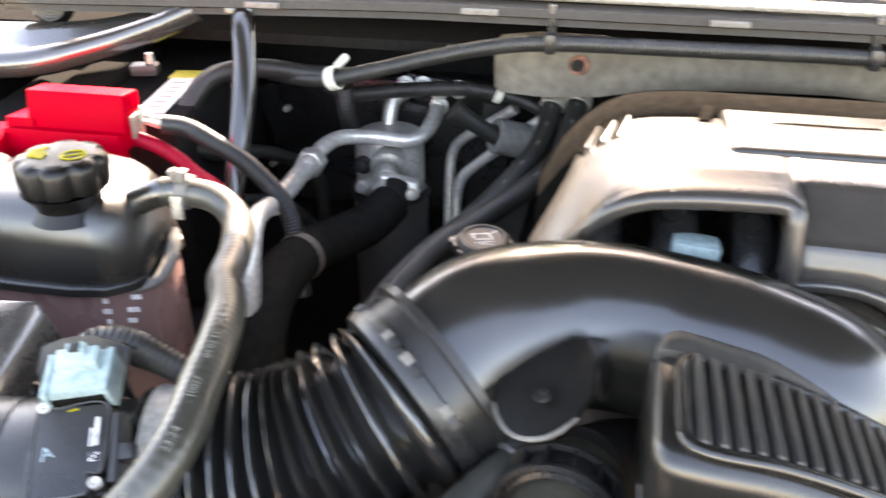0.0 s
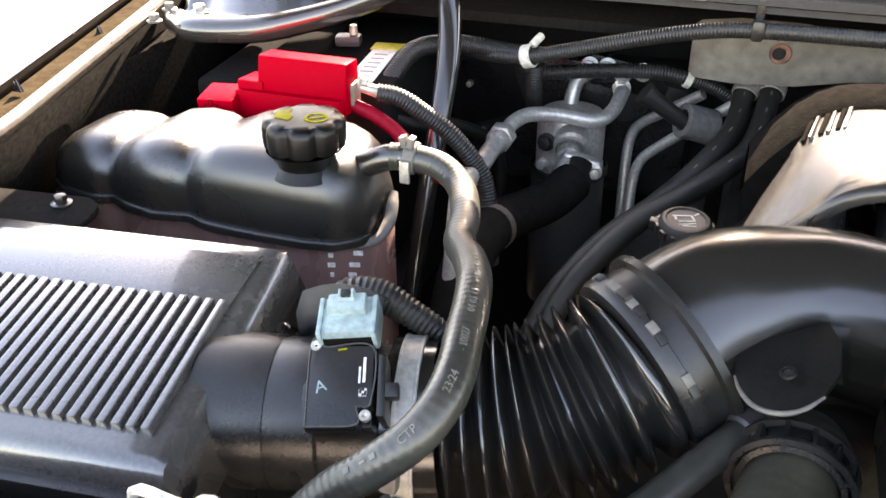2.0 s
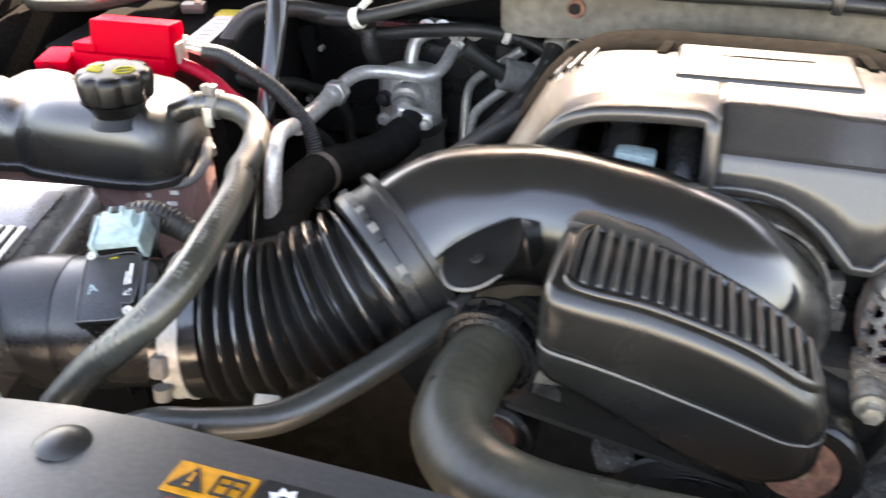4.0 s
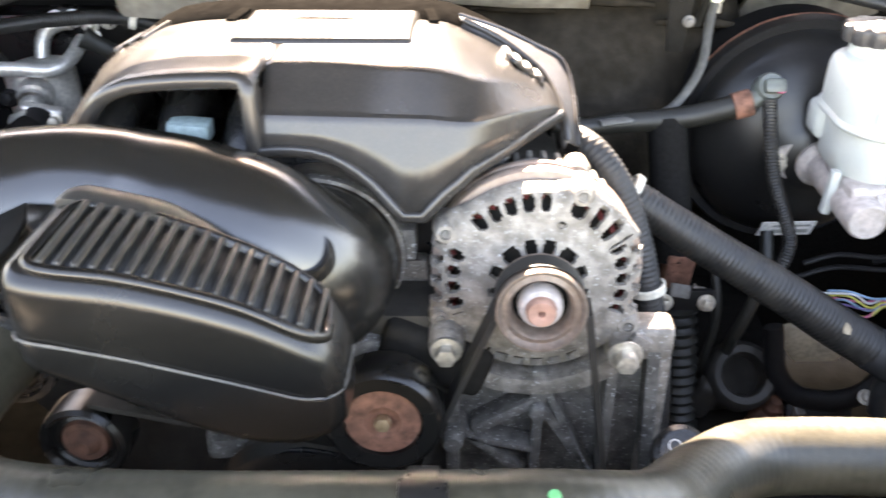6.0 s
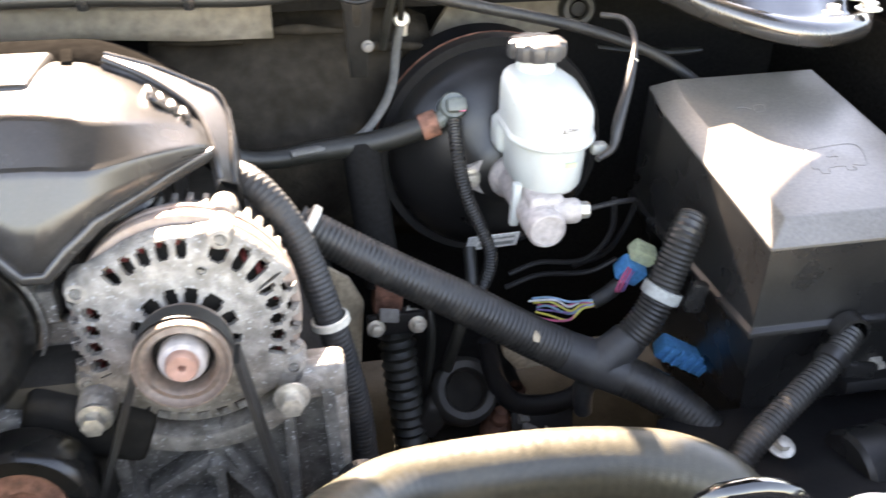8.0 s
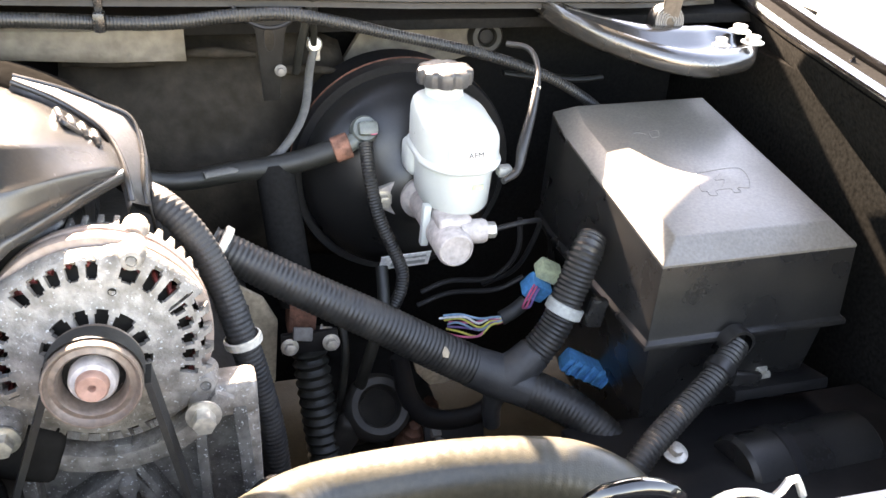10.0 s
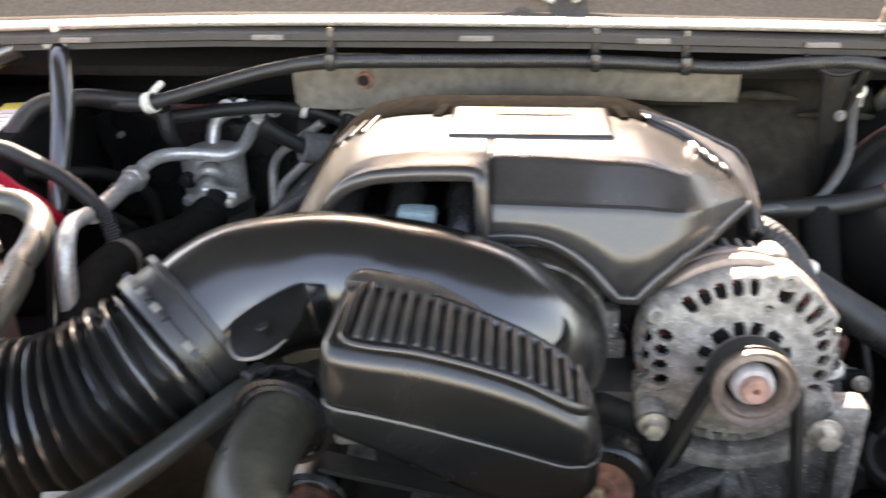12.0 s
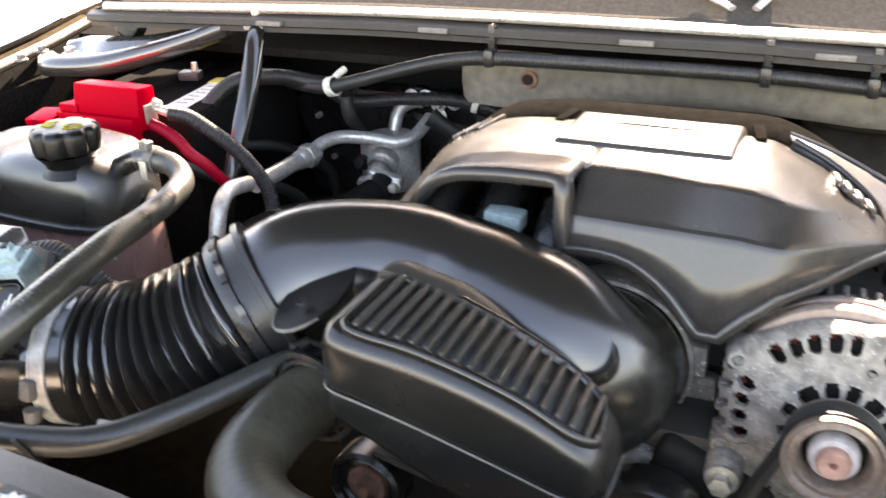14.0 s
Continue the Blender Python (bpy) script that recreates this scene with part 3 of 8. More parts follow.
# frame of the square opening: a rounded band facing forwards
frame_path = [(-0.056, 0.506, 1.058), (-0.040, 0.500, 1.081), (-0.027, 0.494, 1.099), (-0.016, 0.489, 1.1125), (-0.008, 0.486, 1.1235), (0.000, 0.485, 1.1315), (0.010, 0.484, 1.1375), (0.024, 0.483, 1.1425), (0.04, 0.482, 1.145), (0.06, 0.481, 1.147), (0.08, 0.480, 1.148), (0.097, 0.479, 1.1485),
              (0.104, 0.4785, 1.1480), (0.109, 0.477, 1.1460), (0.1125, 0.475, 1.1420), (0.1138, 0.474, 1.135), (0.1145, 0.472, 1.123), (0.1150, 0.4705, 1.110), (0.1150, 0.470, 1.097)]
fn = plane_normals(frame_path)
part("opening_frame", strip_along(frame_path, fn, [(0.0005, 0.016), (0.0008, 0.003), (-0.0006, -0.001), (-0.0035, -0.0025), (-0.0080, -0.0020), (-0.0105, 0.0005), (-0.0110, 0.004), (-0.0105, 0.018)]), COVER_PLASTIC, cover, "lighter rounded frame of the square opening", 50)
# rounded lip under both arches
lip_path = [(x, cover_front(x), z) for x, z in ARCH] + [(0.3275, 0.5615, 1.0905)]
ln_ = plane_normals(lip_path, -1)
part("lower_lip", strip_along(lip_path, ln_, [(-0.0012, 0.002), (-0.0006, -0.0022), (0.0006, -0.0034), (0.0030, -0.0036), (0.0070, -0.0024), (0.0086, 0.0002), (0.0092, 0.006), (0.0092, 0.018)]), COVER_PLASTIC, cover, "rounded lighter lip along the lower arches", 45)
flank = []
for (xi, yi, zi), (xo, yo, zo) in (((0.250, 0.632, 1.1375), (0.246, 0.664, 1.134)), ((0.278, 0.625, 1.1255), (0.283, 0.656, 1.124)), ((0.300, 0.616, 1.1125), (0.312, 0.647, 1.113)), ((0.313, 0.606, 1.104), (0.330, 0.639, 1.106)), ((0.321, 0.592, 1.097), (0.337, 0.624, 1.097)), ((0.3265, 0.575, 1.090), (0.340, 0.600, 1.086)), ((0.330, 0.558, 1.082), (0.340, 0.572, 1.074)), ((0.332, 0.548, 1.070), (0.341, 0.560, 1.062))):
    flank.append([V((xi - 0.004, yi - 0.002, zi - 0.006)), V((xi, yi, zi + 0.0012)), V((xo, yo, zo)), V((xo + 0.003, yo + 0.003, zo - 0.002)), V((xo + 0.005, yo + 0.008, zo - 0.03))])
solid(part("side_flange", ring_loft(flank, False, False), GREY_PLASTIC, cover, "flat dark flange round the cover's corner", 30), 0.002)
part("flange_bead", tube([r[1] + V((0, 0, 0.0012)) for r in flank], 0.0026, 10, 0.006), COVER_PLASTIC, cover, "pale bead along the flange")
part("flange_rim", tube([r[2] + V((0, 0, 0.0010)) for r in flank], 0.0018, 8, 0.006), COVER_PLASTIC, cover)
badge = part("badge", rbox((0.142, 0.092, 0.0130), pose(0.145, 0.599, 1.1405, -2.2, 0, 0), 0.0052, 4, (0.955, 0.93)), COVER_PLASTIC, cover, "raised smooth badge panel")
part("emblem", prism([(-0.036, 0), (-0.02, 0.0022), (0.015, 0.0018), (0.034, 0.0026), (0.037, 0.0005), (0.01, -0.0014), (-0.012, -0.0006)], 0.0006, pose(0.146, 0.612, 1.1465, -2.2, 0, 0), 0), FOAM, badge, "thin dark worn emblem line")
for x, a in ((0.066, -10), (0.224, 10)):
    part("groove", rbox((0.009, 0.034, 0.0035), pose(x, 0.634, 1.1425, 0, 0, a), 0.0015), FOAM, cover)
part("louvre_recess", prism(rrect(0.042, 0.030, 0.006), 0.003, pose(0.3000, 0.596, cover_top(0.3000) - 0.0030, 0, 41, 10), 0.0006), BLACK_PLASTIC, cover, "dark recess under the louvres")
for k in range(4):
    x = 0.2845 + 0.0080 * k
    z = cover_top(x) + 0.0004
    part("louvre", tube([(x - 0.0030, 0.608 - 0.003 * k, z + 0.0006), (x - 0.0010, 0.602 - 0.003 * k, z + 0.0010), (x + 0.0016, 0.592 - 0.003 * k, z), (x + 0.0030, 0.585 - 0.003 * k, z - 0.0022)], [0.0024, 0.0036, 0.0036, 0.0022], 12, 0.002), COVER_PLASTIC, cover)
for k in range(3):
    x = -0.018 + 0.0105 * k
    lean = -math.degrees(math.atan2(cover_top(x + 0.004) - cover_top(x - 0.004), 0.008))
    part("vent_slot", rbox((0.0036, 0.046, 0.004), pose(x, 0.598 + 0.003 * k, cover_top(x) - 0.0018, -1, lean, -8), 0.0008), FOAM, cover)
    part("vent_fin", rbox((0.0032, 0.046, 0.005), pose(x + 0.0042, 0.598 + 0.003 * k, cover_top(x + 0.0042) - 0.0012, -1, lean, -8), 0.0016), COVER_PLASTIC, cover)
foam_rows = []
for x in np.linspace(-0.055, 0.325, 26):
    t = cover_top(x) - 0.005
    yb = cover_back(x)
    foam_rows.append([V((x, yb - 0.018, t - 0.045)), V((x, yb - 0.012, t - 0.010)), V((x, yb + 0.006, t - 0.001)), V((x, yb + 0.035, t + 0.001)), V((x, yb + 0.075, t - 0.010)), V((x, yb + 0.110, t - 0.03)), V((x, yb + 0.12, t - 0.08))])
part("rear_foam", ring_loft(foam_rows, False, False), FOAM, cover, "matt black foam rear section", 60)
# plenum and injectors in the dark behind the opening
manifold = thing("intake_manifold", (0.12, 0.60, 0.98), "dark plastic intake manifold under the engine cover", "manifold")
part("plenum", rbox((0.30, 0.22, 0.10), pose(0.14, 0.62, 1.03), 0.02, 3), BLACK_PLASTIC, manifold)
for x in (-0.005, 0.045, 0.095):
    part("runner", tube([(x, 0.60, 1.06), (x, 0.55, 1.105), (x, 0.50, 1.08), (x, 0.48, 1.02)], 0.016, 12), BLACK_PLASTIC, manifold)

part("sensor_plug", rbox((0.030, 0.02, 0.014), pose(0.057, 0.502, 1.099, 0, 5, 0), 0.003), BLUE_GREY, manifold, "pale blue sensor plug")

# ---- intake: air box, sensor, bellows, duct, resonator ----
BOX_M = pose(-0.43, 0.305, 1.0, 0, 0, 7)
airbox = thing("air_filter_box", (-0.43, 0.305, 0.86), "black ribbed air filter box with sunlit lid", "air filter box")
LID_SLOPE = math.degrees(math.atan(0.16))


def box_at(x, y, z=0.0):
    """A place on the lid, which falls towards the front."""
    return BOX_M @ V((x, y, 0.079 + 0.16 * (y - 0.078) + z))


lid_rows = []
for y, dz in ((-0.110, -0.045), (-0.107, -0.010), (-0.103, -0.003), (-0.097, 0), (0.0, 0), (0.05, 0), (0.074, -0.0005), (0.079, -0.004), (0.081, -0.04)):
    row = []
    for x, ez in ((-0.20, -0.045), (-0.198, -0.006), (-0.19, 0), (-0.08, 0), (0.0, 0), (0.05, 0), (0.089, -0.001), (0.096, -0.004), (0.101, -0.018), (0.110, -0.045)):
        row.append(box_at(x, y, min(dz, ez)))
    lid_rows.append(row)
solid(part("lid", ring_loft(lid_rows, False, False), LID_PLASTIC, airbox, sharp=50), 0.003)
part("smooth_pad", prism([(-0.178, 0.014), (0.082, 0.014), (0.084, 0.064), (-0.178, 0.064)], 0.0012, BOX_M @ pose(0, 0, 0.0669, LID_SLOPE, 0, 0), 0.0005), LID_PLASTIC, airbox, "smooth glossy panel on the lid")
for k in range(29):
    x = 0.0785 - 0.0090 * k
    m = BOX_M @ pose(x, -0.036, 0.079 + 0.16 * (-0.036 - 0.078) + 0.0010, LID_SLOPE, 0, 0)
    part("rib", rbox((0.0062, 0.105, 0.0088), m, 0.0008, 2, (0.86, 0.99)), LID_PLASTIC, airbox)
part("base", rbox((0.30, 0.19, 0.17), BOX_M @ pose(-0.045, -0.02, -0.055), 0.008, 2), BLACK_PLASTIC, airbox)
for y in (0.040, -0.045):
    part("lid_screw", lathe([(0, 0.004), (0.004, 0.004), (0.0065, 0.002), (0.008, 0)], aim(BOX_M @ V((0.107, y, 0.035)), BOX_M.to_3x3() @ V((1, 0, 0.3))), 14), BLACK_PLASTIC, airbox)
part("rear_ear", prism(rrect(0.12, 0.05, 0.02), 0.006, BOX_M @ pose(-0.125, 0.095, 0.070, 4, 0, 0), 0.002), PAINT_FLAT, airbox)
part("ear_bolt", hexhead(BOX_M @ V((-0.095, 0.105, 0.077)), (0, 0, 1), 0.005, 0.006, 0.008), BLACK_PLASTIC, airbox)

MAF_X = (0.972, 0.233, 0.0)
maf_c = V((-0.245, 0.318, 1.018))
maf = thing("airflow_sensor", maf_c - V((0, 0, 0.05)), "black airflow sensor tube with pale blue connector", "sensor")
m = aim(maf_c, MAF_X)
part("tube", lathe([(0.044, -0.075), (0.047, -0.07), (0.047, -0.03), (0.045, -0.028), (0.045, 0.004), (0.046, 0.007), (0.046, 0.022), (0.043, 0.024)], m, 40), BLACK_PLASTIC, maf)
part("inlet_cone", lathe([(0.0475, -0.105), (0.0475, -0.090), (0.048, -0.075), (0.0475, -0.06)], m, 40), BLACK_PLASTIC, maf)
SENS = aim((-0.2501, 0.2815, 1.0680), (0.042, -0.484, 0.874), (-0.289, 0.832, 0.474)) @ Matrix.Scale(0.73, 4)
sens = part("sensor_body", prism([(-0.024, -0.034), (0.017, -0.034), (0.017, -0.020), (0.027, -0.018), (0.027, 0.030), (-0.012, 0.032), (-0.014, 0.036), (-0.024, 0.036), (-0.024, 0.004), (-0.027, 0.0), (-0.027, -0.010)], 0.014, SENS @ pose(0, 0, -0.004), 0.0025), BLACK_PLASTIC, maf, "black sensor lid with printed marks")
part("sensor_base", rbox((0.050, 0.062, 0.030), SENS @ pose(0, 0, -0.018), 0.004), BLACK_PLASTIC, maf)
for x, y in ((0.022, -0.026), (-0.019, 0.032)):
    part("sensor_screw", lathe([(0, 0.001), (0.002, 0.003), (0.0042, 0.003), (0.0048, 0)], SENS @ pose(x, y, 0.008), 14), ZINC, maf)
for x, y, w, h in ((0.020, 0.010, 0.0022, 0.020), (0.0165, 0.006, 0.0016, 0.013), (0.0195, -0.008, 0.006, 0.006)):
    part("print_bar", rbox((w, h, 0.0006), SENS @ pose(x, y, 0.0104), 0), LABEL, sens)
lettering("A", 0.0135, SENS @ pose(-0.013, -0.002, 0.0104, 0, 0, 18), BLUE_GREY, sens, "hand-written pale blue letter")
for x in range(3):
    for y in range(3):
        if (x + 2 * y) % 3:
            part("code_square", rbox((0.0017, 0.0017, 0.0006), SENS @ pose(0.0178 + 0.0019 * x, -0.0099 + 0.0019 * y, 0.0109), 0), INK, sens)
part("lid_border", tube([SENS @ V((x, y, 0.0100)) for x, y in ((-0.0225, -0.0325), (0.0155, -0.0325), (0.0155, -0.0185), (0.0255, -0.0165), (0.0255, 0.0285), (-0.0110, 0.0305), (-0.0225, 0.0345), (-0.0225, -0.0325))], 0.0005, 6, 0.0015), GREY_PLASTIC, sens)
part("print_bar", rbox((0.007, 0.0012, 0.0006), SENS @ pose(0.002, 0.0275, 0.0104, 0, 0, 8), 0), CAP_YELLOW, sens)
con = part("connector", rbox((0.046, 0.034, 0.026), SENS @ pose(0.006, 0.051, 0.006, -10, 0, 0), 0.003), BLUE_GREY, maf, "pale blue plug")
for x in (-0.0150, 0.0270):
    part("plug_rib", rbox((0.0040, 0.036, 0.022), SENS @ pose(x, 0.050, 0.010, -10, 0, 0), 0.0012), BLUE_GREY, con)
part("plug_hood", rbox((0.030, 0.016, 0.012), SENS @ pose(0.006, 0.060, 0.020, -10, 0, 0), 0.002), BLUE_GREY, con)
part("plug_latch", rbox((0.013, 0.010, 0.008), SENS @ pose(0.006, 0.0655, 0.0235, -10, 0, 0), 0.0015), BLUE_GREY, con)
for x in (0.001, 0.011):
    part("latch_post", rbox((0.0022, 0.007, 0.006), SENS @ pose(x, 0.0665, 0.0265, -10, 0, 0), 0.0006), BLUE_GREY, con)
part("latch_gap", rbox((0.0070, 0.006, 0.004), SENS @ pose(0.006, 0.066, 0.0285, -10, 0, 0), 0.0004), INK, con)
part("plug_seal", rbox((0.042, 0.006, 0.020), SENS @ pose(0.006, 0.0345, 0.004, -10, 0, 0), 0.002), FOAM, con)
part("side_bracket", rbox((0.006, 0.05, 0.028), SENS @ pose(0.033, -0.002, -0.004), 0.002), BLACK_PLASTIC, maf)
part("side_knob", rbox((0.012, 0.012, 0.010), SENS @ pose(0.040, -0.006, 0.004), 0.002), BLACK_PLASTIC, maf)
flap_rows = []
for u in np.linspace(0, 1, 9):
    x = -0.306 + 0.056 * u
    top = 1.074 + 0.019 * math.sin(math.pi * min(1.0, 0.12 + 0.62 * u))
    flap_rows.append([V((x, 0.336 + 0.004 * math.sin(9 * u), 1.052 + 0.006 * u)), V((x - 0.002, 0.338, (top + 1.056) / 2)), V((x, 0.345, top)), V((x + 0.002, 0.356, top - 0.006))])
solid(single("tape_flap", ring_loft(flap_rows, False, False), TAPE, "loose flap of black cloth tape behind the sensor plug", "tape", sharp=60), 0.0012)
single("sensor_loom", tube([(-0.292, 0.345, 1.070), (-0.277, 0.352, 1.083), (-0.258, 0.356, 1.081), (-0.232, 0.358, 1.068), (-0.205, 0.360, 1.050), (-0.16, 0.362, 1.02)], [0.003, 0.009, 0.011, 0.009, 0.008, 0.008], 14, corr=(0.0035, 0.0010)), LOOM,
       "black split wiring loom behind the airflow sensor", "wiring loom")

CUFF_AX = V((0.686, 0.613, 0.392)).normalized()
CUFF_C = V((-0.0977, 0.3780, 1.0540))
bellows = thing("intake_bellows", (-0.15, 0.33, 0.98), "black corrugated rubber intake hose with clamps", "intake hose")
bel_pts = [maf_c + V(MAF_X) * 0.008, maf_c + V(MAF_X) * 0.04, V((-0.155, 0.343, 1.026)), CUFF_C - CUFF_AX * 0.022, CUFF_C]
pos, rad = spline(bel_pts, 0.0012, 0.054)
rings = []
count = len(pos)
for k, (p, (x, y, t)) in enumerate(zip(pos, frames_along(pos))):
    u = k / (count - 1)
    r = 0.051
    if 0.20 < u < 0.955:
        ph = (u - 0.20) / 0.755 * 11.0
        r = 0.0435 + 0.0135 * (0.5 + 0.5 * math.cos(2 * math.pi * (ph - 0.5))) ** 0.85
    rings.append([p + (x * math.cos(a) + y * math.sin(a)) * r for a in (2 * math.pi * i / 40 for i in range(40))])
part("hose", ring_loft(rings), BELLOWS_RUBBER, bellows, sharp=70)
mc = aim(CUFF_C, CUFF_AX)
part("cuff", lathe([(0.050, -0.008), (0.0575, -0.006), (0.0590, -0.002), (0.0590, 0.004), (0.0565, 0.005), (0.0565, 0.018), (0.0615, 0.019), (0.0615, 0.024), (0.052, 0.025)], mc, 56), BLACK_PLASTIC, bellows, "smooth plastic cuff at the hose end")
for a, wide in ((118, 1.0), (100, 0.9), (82, 1.5), (58, 0.8), (20, 0.9), (-40, 1.0), (150, 1.0), (200, 1.0)):
    q = mc @ Matrix.Rotation(radians(a), 4, "Z") @ pose(0.0582, 0, 0.0025)
    clip = part("cuff_clip", rbox((0.0040, 0.0080 * wide, 0.0055), q, 0.0008), CLIP_GREY, bellows, "pale grey locking tab")
    part("clip_slot", rbox((0.0040, 0.0075 * wide, 0.0050), q @ pose(0.0002, 0.0070 * wide, 0.0), 0.0005), INK, clip)
mm = aim(maf_c + V(MAF_X) * 0.021, MAF_X)
band = part("band_clamp", lathe([(0.0505, -0.0068), (0.0528, -0.0064), (0.0528, -0.0050), (0.0521, -0.0046), (0.0521, 0.0046), (0.0528, 0.0050), (0.0528, 0.0064), (0.0505, 0.0068)], mm, 48), BAND, bellows, "bright steel worm-drive clamp")
part("clamp_screw", joined(rbox((0.011, 0.009, 0.016), aim(maf_c + V(MAF_X) * 0.024 + V((0.004, -0.054, 0.004)), (0.0, -0.3, -1)), 0.003),
                           lathe([(0, 0.009), (0.006, 0.009), (0.0065, 0), (0, 0)], aim(maf_c + V(MAF_X) * 0.024 + V((0.004, -0.055, -0.012)), (0, -0.2, -1)), 14)), CLIP_GREY, band)
part("hose_tab", rbox((0.016, 0.008, 0.006), pose(-0.137, 0.262, 1.018, 30, 0, 8), 0.0015), GREY_CONN, bellows)

duct = thing("intake_duct", (0.05, 0.42, 1.0), "smooth black plastic intake duct elbow", "intake duct")
duct_pts = [CUFF_C + CUFF_AX * 0.012, (-0.060, 0.410, 1.0755), (-0.015, 0.432, 1.0780), (0.035, 0.437, 1.0740), (0.080, 0.4255, 1.0690), (0.118, 0.420, 1.0530), (0.142, 0.431, 1.023), (0.146, 0.462, 1.012), (0.146, 0.485, 1.010)]
part("elbow", tube(duct_pts, [0.0525, 0.052, 0.050, 0.050, 0.052, 0.056, 0.060, 0.060, 0.058], 40, 0.004), GLOSS_PLASTIC, duct, sharp=80)
part("pocket", lathe([(0.021, -0.0075), (0.0185, -0.0022), (0.0160, 0.0006), (0.0140, 0.0002), (0.0115, -0.0045), (0.008, -0.0075), (0, -0.0085)], aim((0.1565, 0.3862, 1.0705), (0.25, -0.55, 0.80)), 32), GLOSS_PLASTIC, duct)
TAB_N = V((-0.30, -0.22, 0.93)).normalized()
TAB = aim((-0.0228, 0.3384, 1.0962), TAB_N, (0, 1, 0.1))


def plate(corners, n, h, bev=0.001):
    """A plate whose upper face has the given corners and which is h thick against n."""
    bm = bmesh.new()
    f = bm.faces.new([bm.verts.new(c) for c in corners])
    up = bmesh.ops.extrude_face_region(bm, geom=[f])
    bmesh.ops.translate(bm, vec=n * -h, verts=[g for g in up["geom"] if isinstance(g, bmesh.types.BMVert)])
    bmesh.ops.recalc_face_normals(bm, faces=bm.faces)
    return bevelled(bm, bev)


tab = part("mounting_tab", plate([(-0.0492, 0.3640, 1.0885), (-0.0045, 0.3785, 1.1062), (0.0020, 0.3620, 1.1045), (0.0015, 0.3420, 1.0995), (-0.005, 0.3290, 1.0943), (-0.013, 0.3222, 1.0902), (-0.0217, 0.3195, 1.0868), (-0.031, 0.3212, 1.0842), (-0.0385, 0.3265, 1.0830), (-0.0445, 0.3360, 1.0833), (-0.0480, 0.3480, 1.0850)], TAB_N, 0.003, 0.0006), TAB_PLASTIC, duct, "flat black mounting tab")
part("tab_hole", lathe([(0, 0.0004), (0.0026, 0.0004), (0.003, 0.0)], TAB, 14), VOID, tab)
part("tab_bush", lathe([(0.0028, 0.0), (0.003, 0.0014), (0.0040, 0.0012), (0.0046, 0.0)], TAB, 16), PAINT_DULL, tab)
part("tab_lip", tube([(-0.0475, 0.3440, 1.0835), (-0.0445, 0.3352, 1.0823), (-0.0385, 0.3258, 1.0820), (-0.031, 0.3204, 1.0832), (-0.0217, 0.3187, 1.0858), (-0.013, 0.3214, 1.0892), (-0.005, 0.3282, 1.0933)], [0.0008, 0.0012, 0.0014, 0.0014, 0.0014, 0.0012, 0.0007], 8, 0.002), CLIP_GREY, tab, "pale lower edge of the tab")
part("tab_gusset", plate([(-0.0045, 0.3785, 1.1050), (0.0020, 0.3620, 1.1035), (0.008, 0.362, 1.078), (0.012, 0.378, 1.080), (0.008, 0.386, 1.100)], V((0.95, -0.25, 0.1)).normalized(), 0.004), GLOSS_PLASTIC, duct)
# resonator
reso = thing("intake_resonator", (0.11, 0.32, 0.97), "black plastic resonator box with ribbed sloping top", "resonator")
R_TOP = [(0.024, 1.116), (0.032, 1.122), (0.05, 1.119), (0.08, 1.112), (0.11, 1.101), (0.14, 1.087), (0.165, 1.071), (0.180, 1.059), (0.190, 1.044)]
R_SEAM = [(0.024, 1.083), (0.05, 1.079), (0.08, 1.068), (0.11, 1.055), (0.14, 1.042), (0.165, 1.030), (0.19, 1.027)]
R_LOW = [(0.024, 1.060), (0.05, 1.050), (0.08, 1.030), (0.11, 1.009), (0.14, 0.994), (0.165, 0.990), (0.19, 1.000)]


def reso_front(x):
    return 0.277 + 0.17 * max(0.0, x - 0.05)



def reso_section(x, zlo, zhi, grow=0.0, rt=0.012, rb=0.003):
    """A rounded section across the resonator; its ends narrow in plan."""
    e = max(0.0, (0.036 - x) / 0.012, (x - 0.178) / 0.012)
    inset = 0.010 * min(e, 1.0) ** 2
    y0, y1 = reso_front(x) + inset - grow, 0.358 - inset + grow
    out = []
    for cy, cz, r, a0 in ((y1 - rt, zhi - rt, rt, 0), (y0 + rt, zhi - rt, rt, 90), (y0 + rb, zlo + rb, rb, 180), (y1 - rb, zlo + rb, rb, 270)):
        for k in range(6):
            a = radians(a0 + 18 * k)
            out.append(V((x, cy + r * math.cos(a), cz + r * math.sin(a))))
    return out


rx = [0.026, 0.029, 0.034, 0.042, 0.055, 0.07, 0.085, 0.10, 0.115, 0.13, 0.145, 0.16, 0.172, 0.180, 0.186, 0.189]
part("upper_shell", ring_loft([reso_section(x, interp(x, R_SEAM) - 0.002, interp(x, R_TOP) - (0.004 if x in (0.026, 0.189) else 0)) for x in rx]), RESO_PLASTIC, reso, sharp=50)
part("lower_shell", ring_loft([reso_section(x, interp(x, R_LOW), interp(x, R_SEAM), 0.0008, 0.002, 0.012) for x in rx]), RESO_PLASTIC, reso, sharp=50)
part("seam_line", tube([(0.0255, 0.300, 1.083), (0.027, 0.282, 1.083), (0.034, 0.2765, 1.082)] + [(x, reso_front(x) - 0.0008, interp(x, R_SEAM)) for x in (0.05, 0.07, 0.09, 0.11, 0.13, 0.15, 0.168)] + [(0.180, 0.3005, 1.028), (0.1885, 0.309, 1.027), (0.190, 0.325, 1.029), (0.190, 0.345, 1.030)], 0.0007, 6, 0.004), CLIP_GREY, reso, "fine pale moulding line")
